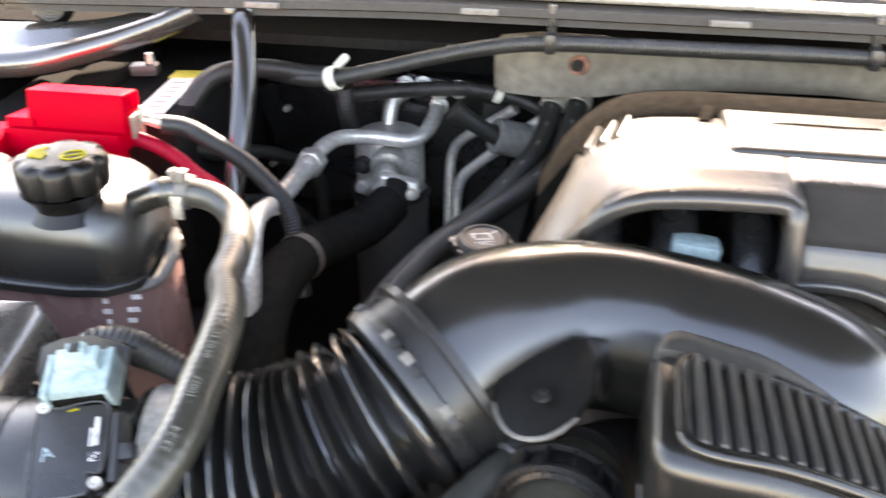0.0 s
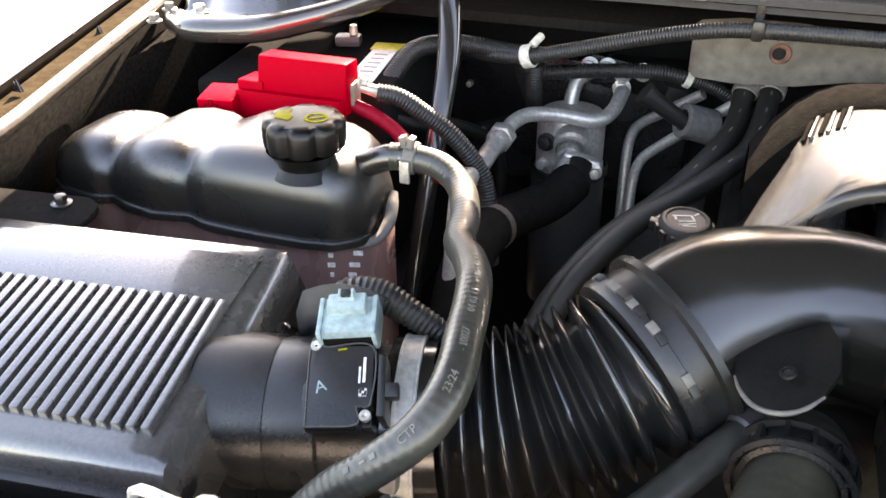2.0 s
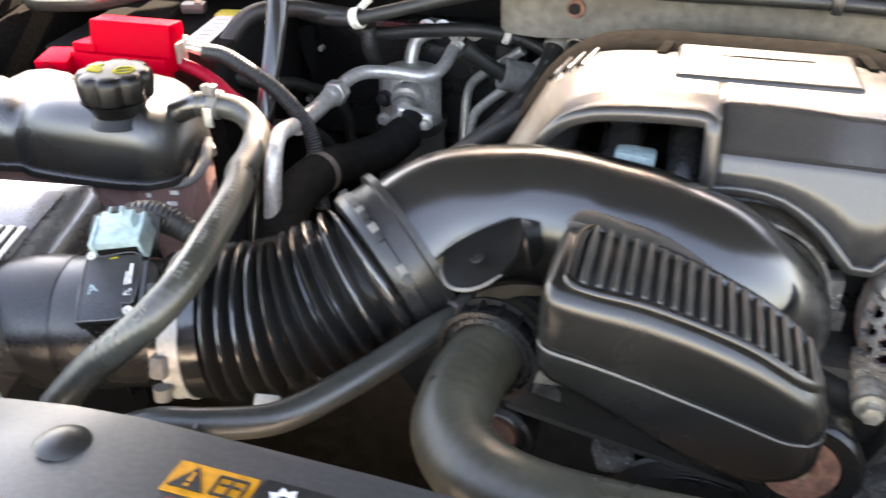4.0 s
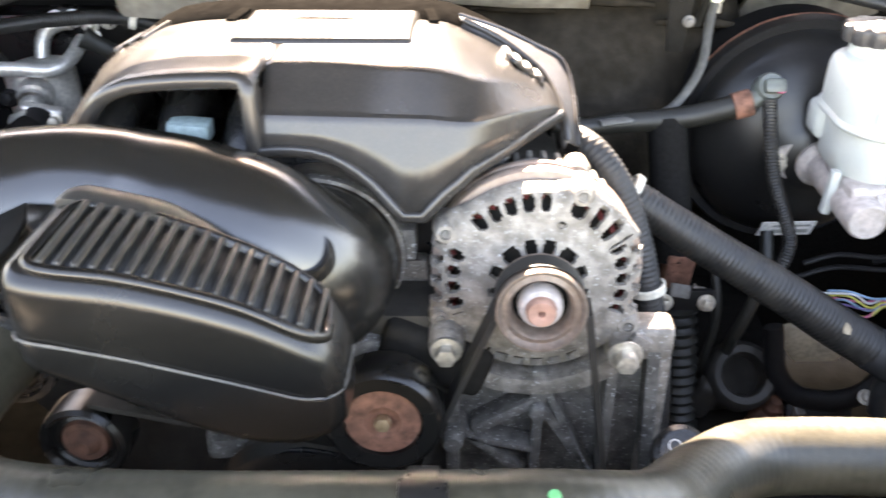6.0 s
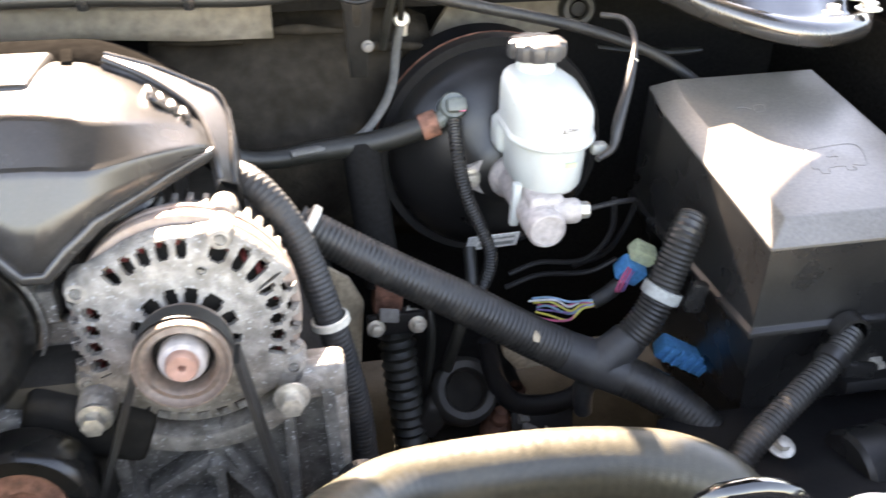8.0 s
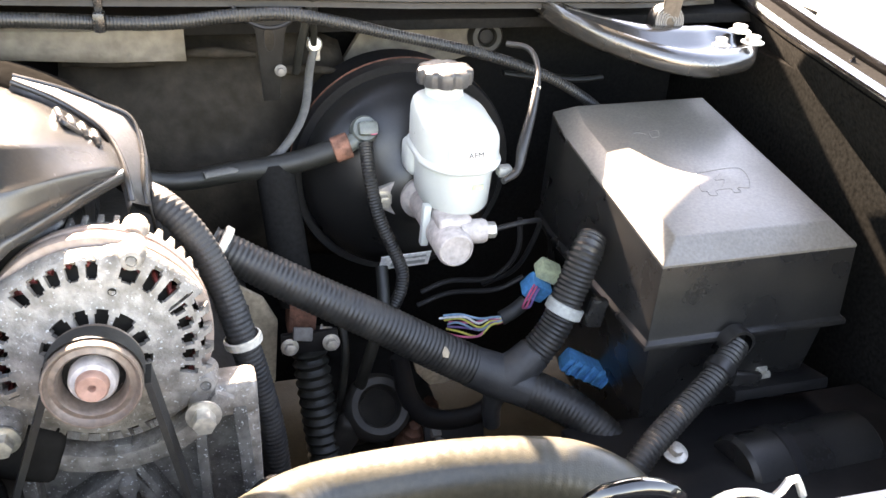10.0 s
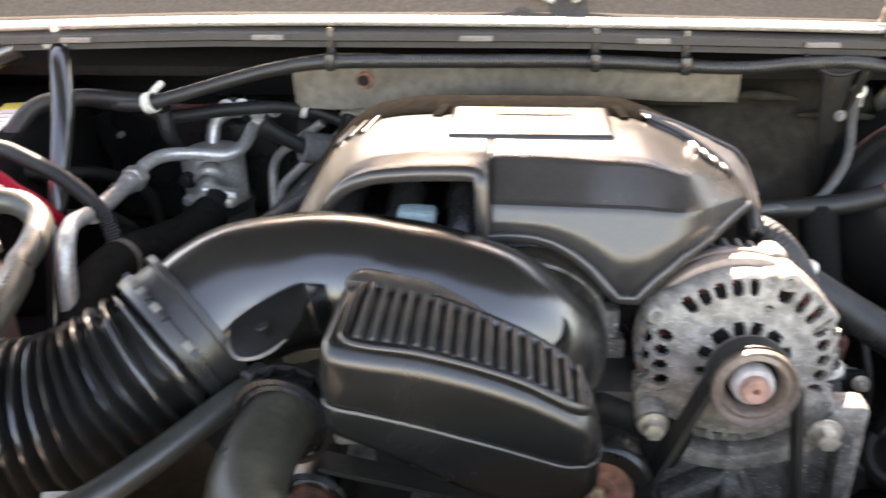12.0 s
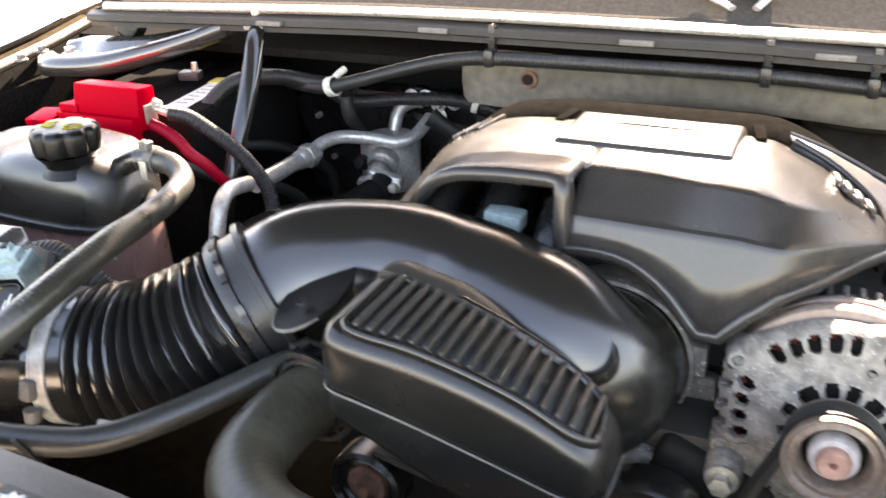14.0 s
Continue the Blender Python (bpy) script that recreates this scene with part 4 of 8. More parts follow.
bed = [[V((x, reso_front(x) + 0.009, interp(x, R_TOP) + 0.0006)), V((x, 0.351, interp(x, R_TOP) + 0.0006))] for x in np.linspace(0.042, 0.178, 28)]
solid(part("rib_bed", ring_loft(bed, False, False), DULL_PLASTIC, reso), 0.001)
frame_pts = [(0.040, 0.292), (0.040, 0.32), (0.042, 0.345), (0.055, 0.352)] + [(x, 0.352) for x in (0.08, 0.11, 0.14, 0.16)] + [(0.176, 0.345), (0.180, 0.32), (0.179, 0.312), (0.168, 0.304)] + [(x, reso_front(x) + 0.007) for x in (0.14, 0.11, 0.08, 0.055)] + [(0.043, 0.286), (0.040, 0.292)]
part("rib_frame", tube([(x, y, interp(x, R_TOP) + 0.001) for x, y in frame_pts], 0.0035, 8, 0.004), RESO_PLASTIC, reso, sharp=60)
hump = []
for x in np.linspace(0.030, 0.150, 34):
    h = 1.0 if x < 0.080 else 0.5 + 0.5 * math.cos(math.pi * min(1.0, (x - 0.080) / 0.064))
    h *= min(1.0, math.sqrt(max(0.0, (x - 0.0295) / 0.010)))
    z, w = interp(x, R_TOP), 0.009 + 0.022 * h
    row = [V((x, 0.347, z - 0.012))]
    for j in range(11):
        u = j / 10
        row.append(V((x, 0.3485 + w * u, z + 0.0012 + (0.0018 + 0.0032 * h) * math.sin(math.pi * min(1.0, 0.18 + 0.62 * u)) - 0.012 * u ** 3)))
    row.append(V((x, 0.349 + w, z - 0.034)))
    hump.append(row)
part("back_ridge", ring_loft(hump), RIB_PLASTIC, reso, "smooth rise behind the ribbed top", 70)
for k in range(17):
    x = 0.0475 + 0.127 * k / 16
    slope = math.degrees(math.atan2(interp(x + 0.004, R_TOP) - interp(x - 0.004, R_TOP), 0.008))
    m = pose(x, (0.3585 + reso_front(x)) / 2, interp(x, R_TOP) + 0.0012, 0, -slope, 0)
    part("rib", rbox((0.0050, 0.341 - reso_front(x), 0.0085), m, 0.0019, 4, (0.72, 0.985)), RIB_PLASTIC, reso)
# throttle body behind the duct
tb = thing("throttle_body", (0.15, 0.50, 0.95), "dirty cast throttle body with wire clamp", "throttle body")
tbm = aim((0.146, 0.486, 1.008), (0, 1, 0))
part("housing", lathe([(0.058, 0.0), (0.064, 0.002), (0.064, 0.020), (0.057, 0.024), (0.057, 0.06)], tbm, 48), CAST_BROWN, tb)
for a in (12, 38, 64, 88, 116, 146):
    part("lug", rbox((0.010, 0.014, 0.012), tbm @ Matrix.Rotation(radians(-a), 4, "Z") @ pose(0.0655, 0, 0.012), 0.0022), CAST_BROWN, tb)
    part("lug_bolt", lathe([(0, -0.004), (0.0026, -0.004), (0.0034, -0.002), (0.0034, 0.004)], tbm @ Matrix.Rotation(radians(-a), 4, "Z") @ pose(0.0665, 0, 0.006), 10), CAST_DARK, tb)
part("clamp_band", lathe([(0.062, -0.008), (0.0645, -0.007), (0.0645, 0.001), (0.062, 0.002)], tbm, 48), CAST_DARK, tb)
part("clamp_block", rbox((0.012, 0.016, 0.026), pose(0.212, 0.492, 1.015), 0.002), CAST_DARK, tb)
part("ear", rbox((0.024, 0.014, 0.022), pose(0.214, 0.50, 0.985), 0.003), CAST_DARK, tb)
part("ear_bolt", hexhead((0.205, 0.486, 0.958), (0, -1, 0), 0.0055, 0.006, 0.008), ZINC, tb)

# ---- engine front: alternator, bracket, belt drive ----
engine = thing("engine_block", (0.14, 0.65, 0.52), "dirty dark metal engine block under the cover", "engine")
part("block", rbox((0.42, 0.42, 0.36), pose(0.14, 0.70, 0.80), 0.03, 2), BLOCK, engine)
part("timing_cover", rbox((0.26, 0.06, 0.24), pose(0.12, 0.475, 0.86), 0.02, 2), BLOCK, engine)
part("water_pump", lathe([(0, -0.05), (0.035, -0.05), (0.042, -0.035), (0.05, 0.02), (0.05, 0.05)], aim((0.08, 0.488, 0.93), (0, 1, 0)), 32), BLOCK, engine)
part("pump_neck", tube([(0.06, 0.44, 0.96), (0.03, 0.42, 0.99), (0.0, 0.37, 1.02)], 0.026, 20), BLOCK, engine)
part("left_head", rbox((0.12, 0.40, 0.12), pose(-0.10, 0.72, 0.86, 0, -35, 0), 0.02), BLOCK, engine)
part("right_head", rbox((0.12, 0.40, 0.12), pose(0.34, 0.75, 0.86, 0, 35, 0), 0.02), BLOCK, engine)
for x, y, z, w, d, h in ((0.02, 0.46, 0.90, 0.05, 0.03, 0.03), (0.07, 0.43, 0.87, 0.03, 0.03, 0.02), (0.11, 0.44, 0.895, 0.03, 0.02, 0.03), (0.02, 0.44, 0.945, 0.06, 0.04, 0.02), (0.17, 0.45, 0.95, 0.05, 0.04, 0.03)):
    part("casting_boss", rbox((w, d, h), pose(x, y, z, 0, 12, 20), 0.006), CAST_DARK, engine)

ALT_M = Matrix.Translation((0.306, 0.446, 1.0095)) @ Matrix.Rotation(radians(-6), 4, "X")
ALT = ALT_M @ aim((0, 0, 0), (0, 1, 0), (0, 0, 1))
alt = thing("alternator", (0.306, 0.48, 0.93), "grey corroded cast alternator with slotted housing", "alternator")


def on_alt(r, d, a):
    """A place at radius r, depth d and angle a (degrees, from the x axis) on the alternator."""
    return ALT_M @ V((r * math.cos(radians(a)), d, r * math.sin(radians(a))))


ALT_RIM = [(0, 0.0752), (14, 0.0765), (25, 0.0785), (35, 0.0762), (50, 0.0752), (60, 0.0760), (67, 0.0790), (74, 0.0740), (82, 0.0712), (110, 0.0708), (128, 0.0718), (135, 0.0740), (142, 0.0785), (150, 0.0815), (158, 0.0800), (168, 0.0775), (180, 0.0770), (192, 0.0785), (202, 0.0830), (210, 0.0835), (220, 0.0800), (232, 0.0785), (270, 0.0785), (308, 0.0785), (320, 0.0800), (330, 0.0825), (338, 0.0805), (348, 0.0765), (360, 0.0752)]


def slotted_shell(profile, n, cut, thick):
    """A cast shell round the alternator's axis with openings where cut(ring, angle) holds; both skins and the slot walls are built."""
    bm = bmesh.new()
    skins = []
    for off in (0.0, thick):
        skin = []
        for k, (r, d) in enumerate(profile):
            a, b = profile[max(k - 1, 0)], profile[min(k + 1, len(profile) - 1)]
            tx, ty = b[0] - a[0], b[1] - a[1]
            ln = math.hypot(tx, ty)
            nr, nd = -ty / ln, tx / ln
            row = []
            for i in range(n):
                ang = 360.0 * i / n
                grow = 1 + (interp(ang, ALT_RIM) / 0.0765 - 1) * max(0.0, min(1.0, (r - 0.052) / 0.020))
                row.append(bm.verts.new(on_alt(r * grow + nr * off, d + nd * off, ang)))
            skin.append(row)
        skins.append(skin)
    rings = len(profile)
    keep = lambda k, i: 0 <= k < rings - 1 and not cut(k, (i % n) * 360.0 / n)
    for k in range(rings - 1):
        for i in range(n):
            if not keep(k, i):
                continue
            j = (i + 1) % n
            o, q = skins
            bm.faces.new((o[k][i], o[k][j], o[k + 1][j], o[k + 1][i]))
            bm.faces.new((q[k][i], q[k + 1][i], q[k + 1][j], q[k][j]))
            if not keep(k - 1, i):
                bm.faces.new((o[k][i], q[k][i], q[k][j], o[k][j]))
            if not keep(k + 1, i):
                bm.faces.new((o[k + 1][j], q[k + 1][j], q[k + 1][i], o[k + 1][i]))
            if not keep(k, i - 1):
                bm.faces.new((o[k][i], o[k + 1][i], q[k + 1][i], q[k][i]))
            if not keep(k, i + 1):
                bm.faces.new((o[k][j], q[k][j], q[k + 1][j], o[k + 1][j]))
    return bm


PROF = [(0.018, -0.010), (0.0215, -0.009), (0.024, -0.0085), (0.028, -0.007), (0.0325, -0.006), (0.0355, -0.005), (0.040, -0.003), (0.050, -0.0012), (0.0545, -0.0004), (0.0565, 0.0), (0.0580, 0.0004), (0.0605, 0.001), (0.0632, 0.0018), (0.0655, 0.0027), (0.0675, 0.0036), (0.0700, 0.0052), (0.0725, 0.0075), (0.0745, 0.0105), (0.0758, 0.0140), (0.0764, 0.0160), (0.0764, 0.0172)]
N_ALT = 360


def alt_cut(k, a):
    """The housing's openings: fan slots round the hub, long slots over the top, pairs of short ones down the sides, low ones at the foot."""
    if 1 <= k <= 4:
        for mid, half in ((161, 11), (129, 15), (101, 10), (77, 10), (49, 15), (20, 11), (351, 9), (330, 7), (190, 9), (212, 7)):
            off = abs((a - mid + 180) % 360 - 180)
            if off < half * (0.84 if 2 <= k <= 3 else 0.66):
                return True
        return False
    if 8 <= k <= 14 and 80 < a < 140:
        off = (a - 86) % 11.6
        return min(off, 11.6 - off) < (3.9 if 9 <= k <= 13 else 2.6)
    if 8 <= k <= 12 and 56 < a < 72:
        return abs(a - 64) < (5.6 if k > 8 else 4.0)
    if 8 <= k <= 15 and 27 < a < 56:
        off = (a - 50) % 12.0
        return min(off, 12.0 - off) < (3.9 if 9 <= k <= 14 else 2.6)
    if 8 <= k <= 19 and (a < 27 or 156 < a < 206 or a > 336):
        off = (a - (14 if a < 27 or a > 336 else 161)) % 12.0
        near, between = min(off, 12.0 - off), abs(off - 6.0)
        inner, outer = (2.6, 4.2, 4.4, 4.2, 2.8)[k - 8] if 8 <= k <= 12 else 0.0, (2.8, 4.2, 4.2, 4.0, 3.8, 3.8)[k - 14] if 14 <= k <= 19 else 0.0
        return near < inner or between < outer
    if 12 <= k <= 16 and 238 < a < 301:
        off = (a - 260) % 11.6
        return min(off, 11.6 - off) < (3.8 if k < 16 else 2.4)
    return False
part("front_housing", slotted_shell(PROF, N_ALT, alt_cut, 0.0050), CAST, alt, sharp=50)
part("stator", lathe([(0.0700, 0.0150), (0.0700, 0.0200), (0.0755, 0.0205), (0.0763, 0.0220), (0.0763, 0.0290), (0.0750, 0.0300), (0.0738, 0.0302), (0.0738, 0.0390), (0.0752, 0.0400), (0.0755, 0.0440), (0.0700, 0.0450), (0.0690, 0.051)], ALT, 72), RUST_DUSTY, alt, "pale brownish stator ring")
part("rear_housing", lathe([(0.0705, 0.050), (0.0715, 0.052), (0.0715, 0.058), (0.0665, 0.060), (0.0665, 0.074), (0.060, 0.084), (0.05, 0.09), (0, 0.09)], ALT, 64), CAST_DARK, alt)
for k in range(20):
    a = 8 + 8.6 * k
    part("rear_fin", rbox((0.007, 0.020, 0.0042), ALT_M @ Matrix.Rotation(radians(-a), 4, "Y") @ pose(0.0680, 0.067, 0), 0.0010), CAST_DARK, alt)
part("inner_core", lathe([(0, 0.004), (0.040, 0.004), (0.050, 0.010), (0.062, 0.020), (0.064, 0.045)], ALT, 48), VOID, alt)
for k in range(34):
    a = 360.0 * k / 34
    part("winding", tube([on_alt(r, d, a + s) for r, d, s in ((0.0605, 0.024, 0), (0.0650, 0.012, 2), (0.0615, 0.0075, 5), (0.0645, 0.013, 8), (0.062, 0.024, 9))], 0.0022, 6, 0.005), COPPER, alt)
for a, r in ((66, 0.0695), (152, 0.0735), (206, 0.0765), (331, 0.0765)):
    c = on_alt(r, 0.004, a)
    axis = ALT_M.to_3x3() @ V((0, 1, 0))
    part("ear", lathe([(0.0036, 0.001), (0.0040, -0.0020), (0.0066, -0.0016), (0.0084, 0.0025), (0.0096, 0.010), (0.0100, 0.024)], aim(c, axis), 20), CAST, alt)
    part("through_bolt", lathe([(0, -0.0012), (0.0030, -0.0012), (0.0036, 0.001)], aim(c, axis), 14), CAST_DARK, alt)
part("sight_hole", lathe([(0, 0.0002), (0.0022, 0.0002), (0.0028, 0.0012)], aim(on_alt(0.0475, -0.0014, 72), ALT_M.to_3x3() @ V((0, -1, 0))), 12), VOID, alt)
part("top_lug", tube([on_alt(0.0705, 0.040, 67), on_alt(0.0712, 0.048, 66.5), on_alt(0.0705, 0.066, 66)], [0.008, 0.0098, 0.009], 16, 0.004), CAST, alt, "rounded mounting lug on the rear half")
part("top_lug_bolt", lathe([(0, 0.003), (0.003, 0.0026), (0.0036, 0)], aim(on_alt(0.0725, 0.038, 67), ALT_M.to_3x3() @ V((0, -1, 0.2))), 12), ZINC, alt)
pul = part("pulley", lathe([(0.0190, -0.028), (0.0212, -0.0395), (0.0225, -0.0408), (0.0240, -0.0400), (0.0262, -0.0395), (0.0278, -0.0412), (0.0290, -0.0440), (0.0302, -0.0440), (0.0309, -0.0420), (0.0308, -0.039), (0.0298, -0.037), (0.0298, -0.019), (0.0308, -0.017), (0.029, -0.013), (0, -0.013)], ALT, 56), PULLEY, alt, "worn tan steel pulley")
part("pulley_web", lathe([(0, -0.0285), (0.0195, -0.0285)], ALT, 40), PULLEY_BLACK, pul)
part("belt_bed", lathe([(0.0312, -0.036), (0.0312, -0.020)], ALT, 48), BELT, pul)
part("shaft_nut", lathe([(0, -0.0400), (0.0020, -0.0400), (0.0026, -0.0455), (0.0088, -0.0465), (0.0100, -0.0450), (0.0104, -0.036)], ALT, 28), NUT_PINK, pul, "rusty pinkish shaft nut")
part("nut_collar", lathe([(0.0104, -0.0400), (0.0136, -0.0392), (0.0150, -0.0370), (0.0154, -0.029)], ALT, 32), CAST_PALE, pul, "bright collar behind the nut")
brk = thing("alternator_bracket", (0.31, 0.46, 0.80), "salt-flecked cast alternator bracket with bracing ribs", "bracket")
BF = 0.446


def front_plate(poly, y, h, bev=0.002):
    """A plate parallel to the engine's face, given in x and z, with its front at y."""
    bm = bmesh.new()
    f = bm.faces.new([bm.verts.new((x, y, z)) for x, z in poly])
    up = bmesh.ops.extrude_face_region(bm, geom=[f])
    bmesh.ops.translate(bm, vec=(0, h, 0), verts=[g for g in up["geom"] if isinstance(g, bmesh.types.BMVert)])
    bmesh.ops.recalc_face_normals(bm, faces=bm.faces)
    return bevelled(bm, bev)


part("back_plate", front_plate([(0.235, 0.955), (0.39, 0.955), (0.405, 0.93), (0.400, 0.80), (0.235, 0.80), (0.228, 0.87)], BF + 0.018, 0.012), CAST_DARK, brk)
cradle = [(0.306 + 0.082 * math.cos(radians(a)), 1.006 + 0.0815 * math.sin(radians(a))) for a in range(205, 336, 8)]
cradle += [(0.306 + 0.098 * math.cos(radians(a)), 1.006 + 0.096 * math.sin(radians(a))) for a in range(332, 204, -8)]
part("cradle", front_plate(cradle, BF - 0.006, 0.030), CAST, brk)


def rib(name, a, b, w=0.007, y0=BF - 0.002, y1=BF + 0.022, mat=CAST_DARK):
    d = V((b[0] - a[0], 0, b[1] - a[1]))
    n = V((-d.z, 0, d.x)).normalized() * w / 2
    poly = [(a[0] + n.x, a[1] + n.z), (b[0] + n.x, b[1] + n.z), (b[0] - n.x, b[1] - n.z), (a[0] - n.x, a[1] - n.z)]
    return part(name, front_plate(poly, y0, y1 - y0, 0.0018), mat, brk)


for a, b, w in (((0.312, 0.93), (0.312, 0.895), 0.012), ((0.312, 0.90), (0.262, 0.868), 0.009), ((0.312, 0.90), (0.312, 0.80), 0.008), ((0.312, 0.90), (0.365, 0.81), 0.008),
                ((0.312, 0.925), (0.365, 0.80), 0.006), ((0.246, 0.955), (0.246, 0.80), 0.010), ((0.366, 0.95), (0.366, 0.80), 0.008), ((0.25, 0.87), (0.30, 0.825), 0.008), ((0.250, 0.862), (0.312, 0.848), 0.006), ((0.395, 0.95), (0.402, 0.80), 0.010)):
    rib("brace", a, b, w)
part("centre_boss", lathe([(0, -0.012), (0.006, -0.012), (0.0075, -0.009), (0.0075, 0.02)], aim((0.312, BF + 0.002, 0.893), (0, 1, 0)), 20), CAST_DARK, brk)
part("lower_boss", lathe([(0, -0.014), (0.007, -0.014), (0.009, -0.010), (0.010, 0.02)], aim((0.246, BF - 0.004, 0.868), (0, 1, 0)), 20), CAST_DARK, brk)
part("left_boss", lathe([(0, -0.006), (0.011, -0.006), (0.013, -0.003), (0.014, 0.03)], aim((0.242, BF - 0.012, 0.963), (0, 1, 0)), 24), CAST, brk)
part("right_boss", rbox((0.050, 0.026, 0.030), pose(0.384, BF + 0.012, 0.955), 0.007, 3), CAST, brk)
part("side_plate", rbox((0.014, 0.045, 0.14), pose(0.402, BF + 0.022, 0.875), 0.004), CAST, brk)
part("bolt", hexhead((0.242, 0.426, 0.963), (0, -1, 0), 0.0080, 0.009, 0.0115), ZINC, brk)
part("bolt", hexhead((0.370, 0.428, 0.960), (0, -1, 0), 0.0085, 0.011, 0.0125), ZINC, brk)

tens = thing("tensioner_pulley", (0.2, 0.40, 0.88), "black belt tensioner pulley with rusty centre disc", "pulley")
tm = aim((0.199, 0.386, 0.930), (0, 1, -0.08))
part("roller", lathe([(0.0275, 0.004), (0.028, -0.002), (0.0385, -0.003), (0.0418, 0.0), (0.0425, 0.004), (0.0425, 0.026), (0.040, 0.030), (0, 0.030)], tm, 56), PULLEY_BLACK, tens)
part("dust_disc", lathe([(0, 0.003), (0.0085, 0.003), (0.0105, 0.0022), (0.013, -0.0006), (0.016, -0.001), (0.0265, 0.0), (0.0275, 0.003)], tm, 48), RUST, tens, "rusty stamped dust disc")
part("bolt", joined(prism([(0.0062 * math.cos(math.pi * k / 3), 0.0062 * math.sin(math.pi * k / 3)) for k in range(6)], 0.008, aim((0.199, 0.389, 0.9298), (0, -1, 0.08)), 0.0015)), ZINC_WORN, tens, "worn hexagonal bolt")
part("arm", rbox((0.085, 0.03, 0.042), pose(0.232, 0.447, 0.943, 0, 20, 0), 0.010, 3), VOID, tens)
idl = thing("idler_pulley", (-0.020, 0.40, 0.86), "rusty idler pulley on the belt drive", "pulley")
im = aim((-0.020, 0.387, 0.902), (0, 1, -0.08))
part("roller", lathe([(0.0180, 0.008), (0.0190, 0.004), (0.0225, 0.006), (0.0250, 0.004), (0.0262, -0.002), (0.0285, -0.004), (0.0315, -0.001), (0.0320, 0.004), (0.0320, 0.024), (0.028, 0.028), (0, 0.028)], im, 48), PULLEY_BLACK, idl)
part("dust_disc", lathe([(0, -0.006), (0.006, -0.0065), (0.008, -0.002), (0.0105, 0.000), (0.0120, 0.002), (0.0165, 0.002), (0.0182, 0.006)], im, 40), RUST_DARK, idl, "rusty stamped dust disc")
crank = thing("crank_pulley", (0.135, 0.42, 0.75), "black grooved crankshaft pulley", "pulley")
prof = [(0.02, -0.01), (0.072, -0.012)]
for k in range(6):
    prof += [(0.078, -0.010 + 0.004 * k), (0.074, -0.008 + 0.004 * k)]
part("rim", lathe(prof + [(0.078, 0.016), (0.06, 0.018)], aim((0.135, 0.405, 0.812), (0, 1, 0)), 64), PULLEY_BLACK, crank)

belt = thing("drive_belt", (0.2, 0.415, 0.80), "black serpentine drive belt", "belt")


def strand(a, b):
    a, b = V(a), V(b)
    d = (b - a).normalized()
    nrm = V((-d.z, 0, d.x)) * 0.0022
    bm = ring_loft([[p + nrm + V((0, -0.010, 0)), p - nrm + V((0, -0.010, 0)), p - nrm + V((0, 0.011, 0)), p + nrm + V((0, 0.011, 0))] for p in (a, a.lerp(b, 0.5), b)])
    return part("strand", bm, BELT, belt, sharp=30)


strand((0.2775, 0.4155, 1.010), (0.238, 0.4155, 0.905))
strand((0.3385, 0.4155, 1.010), (0.372, 0.4155, 0.79))
strand((-0.012, 0.402, 0.9335), (0.185, 0.406, 0.888))
strand((0.238, 0.4155, 0.905), (0.21, 0.4155, 0.82))

# ---- upper radiator hose and the hoses in front ----
rhose = thing("radiator_hose", (0.2, 0.24, 1.0), "thick dusty olive-black upper radiator hose", "hose")
part("tube", tube([(0.002, 0.352, 1.036), (-0.010, 0.325, 1.036), (-0.018, 0.29, 1.034), (-0.014, 0.25, 1.030), (0.022, 0.218, 1.031), (0.09, 0.205, 1.035), (0.20, 0.206, 1.036), (0.29, 0.212, 1.034), (0.345, 0.234, 1.012), (0.365, 0.256, 0.996), (0.392, 0.292, 0.977), (0.425, 0.321, 0.966), (0.460, 0.330, 0.962), (0.52, 0.330, 0.962), (0.57, 0.324, 0.961), (0.605, 0.317, 0.956), (0.632, 0.303, 0.944), (0.648, 0.28, 0.92), (0.655, 0.25, 0.88)], 0.0235, 28, 0.005, corr=(0.0075, 0.00016)), OLIVE_RUBBER, rhose, sharp=80)
part("clip", joined(lathe([(0.0232, -0.008), (0.0252, -0.007), (0.0252, 0.007), (0.0232, 0.008)], aim((0.240, 0.2085, 1.0355), (1, 0.05, 0)), 28), rbox((0.022, 0.012, 0.006), pose(0.240, 0.203, 1.0605), 0.0015)), BLACK_PLASTIC, rhose, "dark plastic hose clip")
part("paint_dot", lathe([(0, 0.001), (0.0028, 0.0005), (0.0032, -0.001)], aim((0.298, 0.207, 1.0565), (0, -0.25, 1)), 10), GREEN, rhose, "green inspection dot")
clampm = aim((-0.010, 0.327, 1.037), (-0.12, -0.98, 0.0))
hc = part("clip_ring", lathe([(0.025, -0.009), (0.028, -0.008), (0.028, 0.008), (0.025, 0.009)], clampm, 32), BLACK_PLASTIC, rhose, "black plastic ladder clip")
for k in range(9):
    a = radians(-70 + 25 * k)
    part("ladder_bar", rbox((0.005, 0.0025, 0.018), clampm @ Matrix.Rotation(a, 4, "Z") @ pose(0.0305, 0, 0), 0.0006), BLACK_PLASTIC, hc)
for h in (-0.008, 0.008):
    part("ladder_rail", lathe([(0.030, h - 0.0015), (0.0335, h - 0.0012), (0.0335, h + 0.0012), (0.030, h + 0.0015)], clampm, 32), BLACK_PLASTIC, hc)
vhose = thing("vent_hose", (-0.12, 0.25, 1.0), "thin dusty black vent hose running to the radiator", "hose")
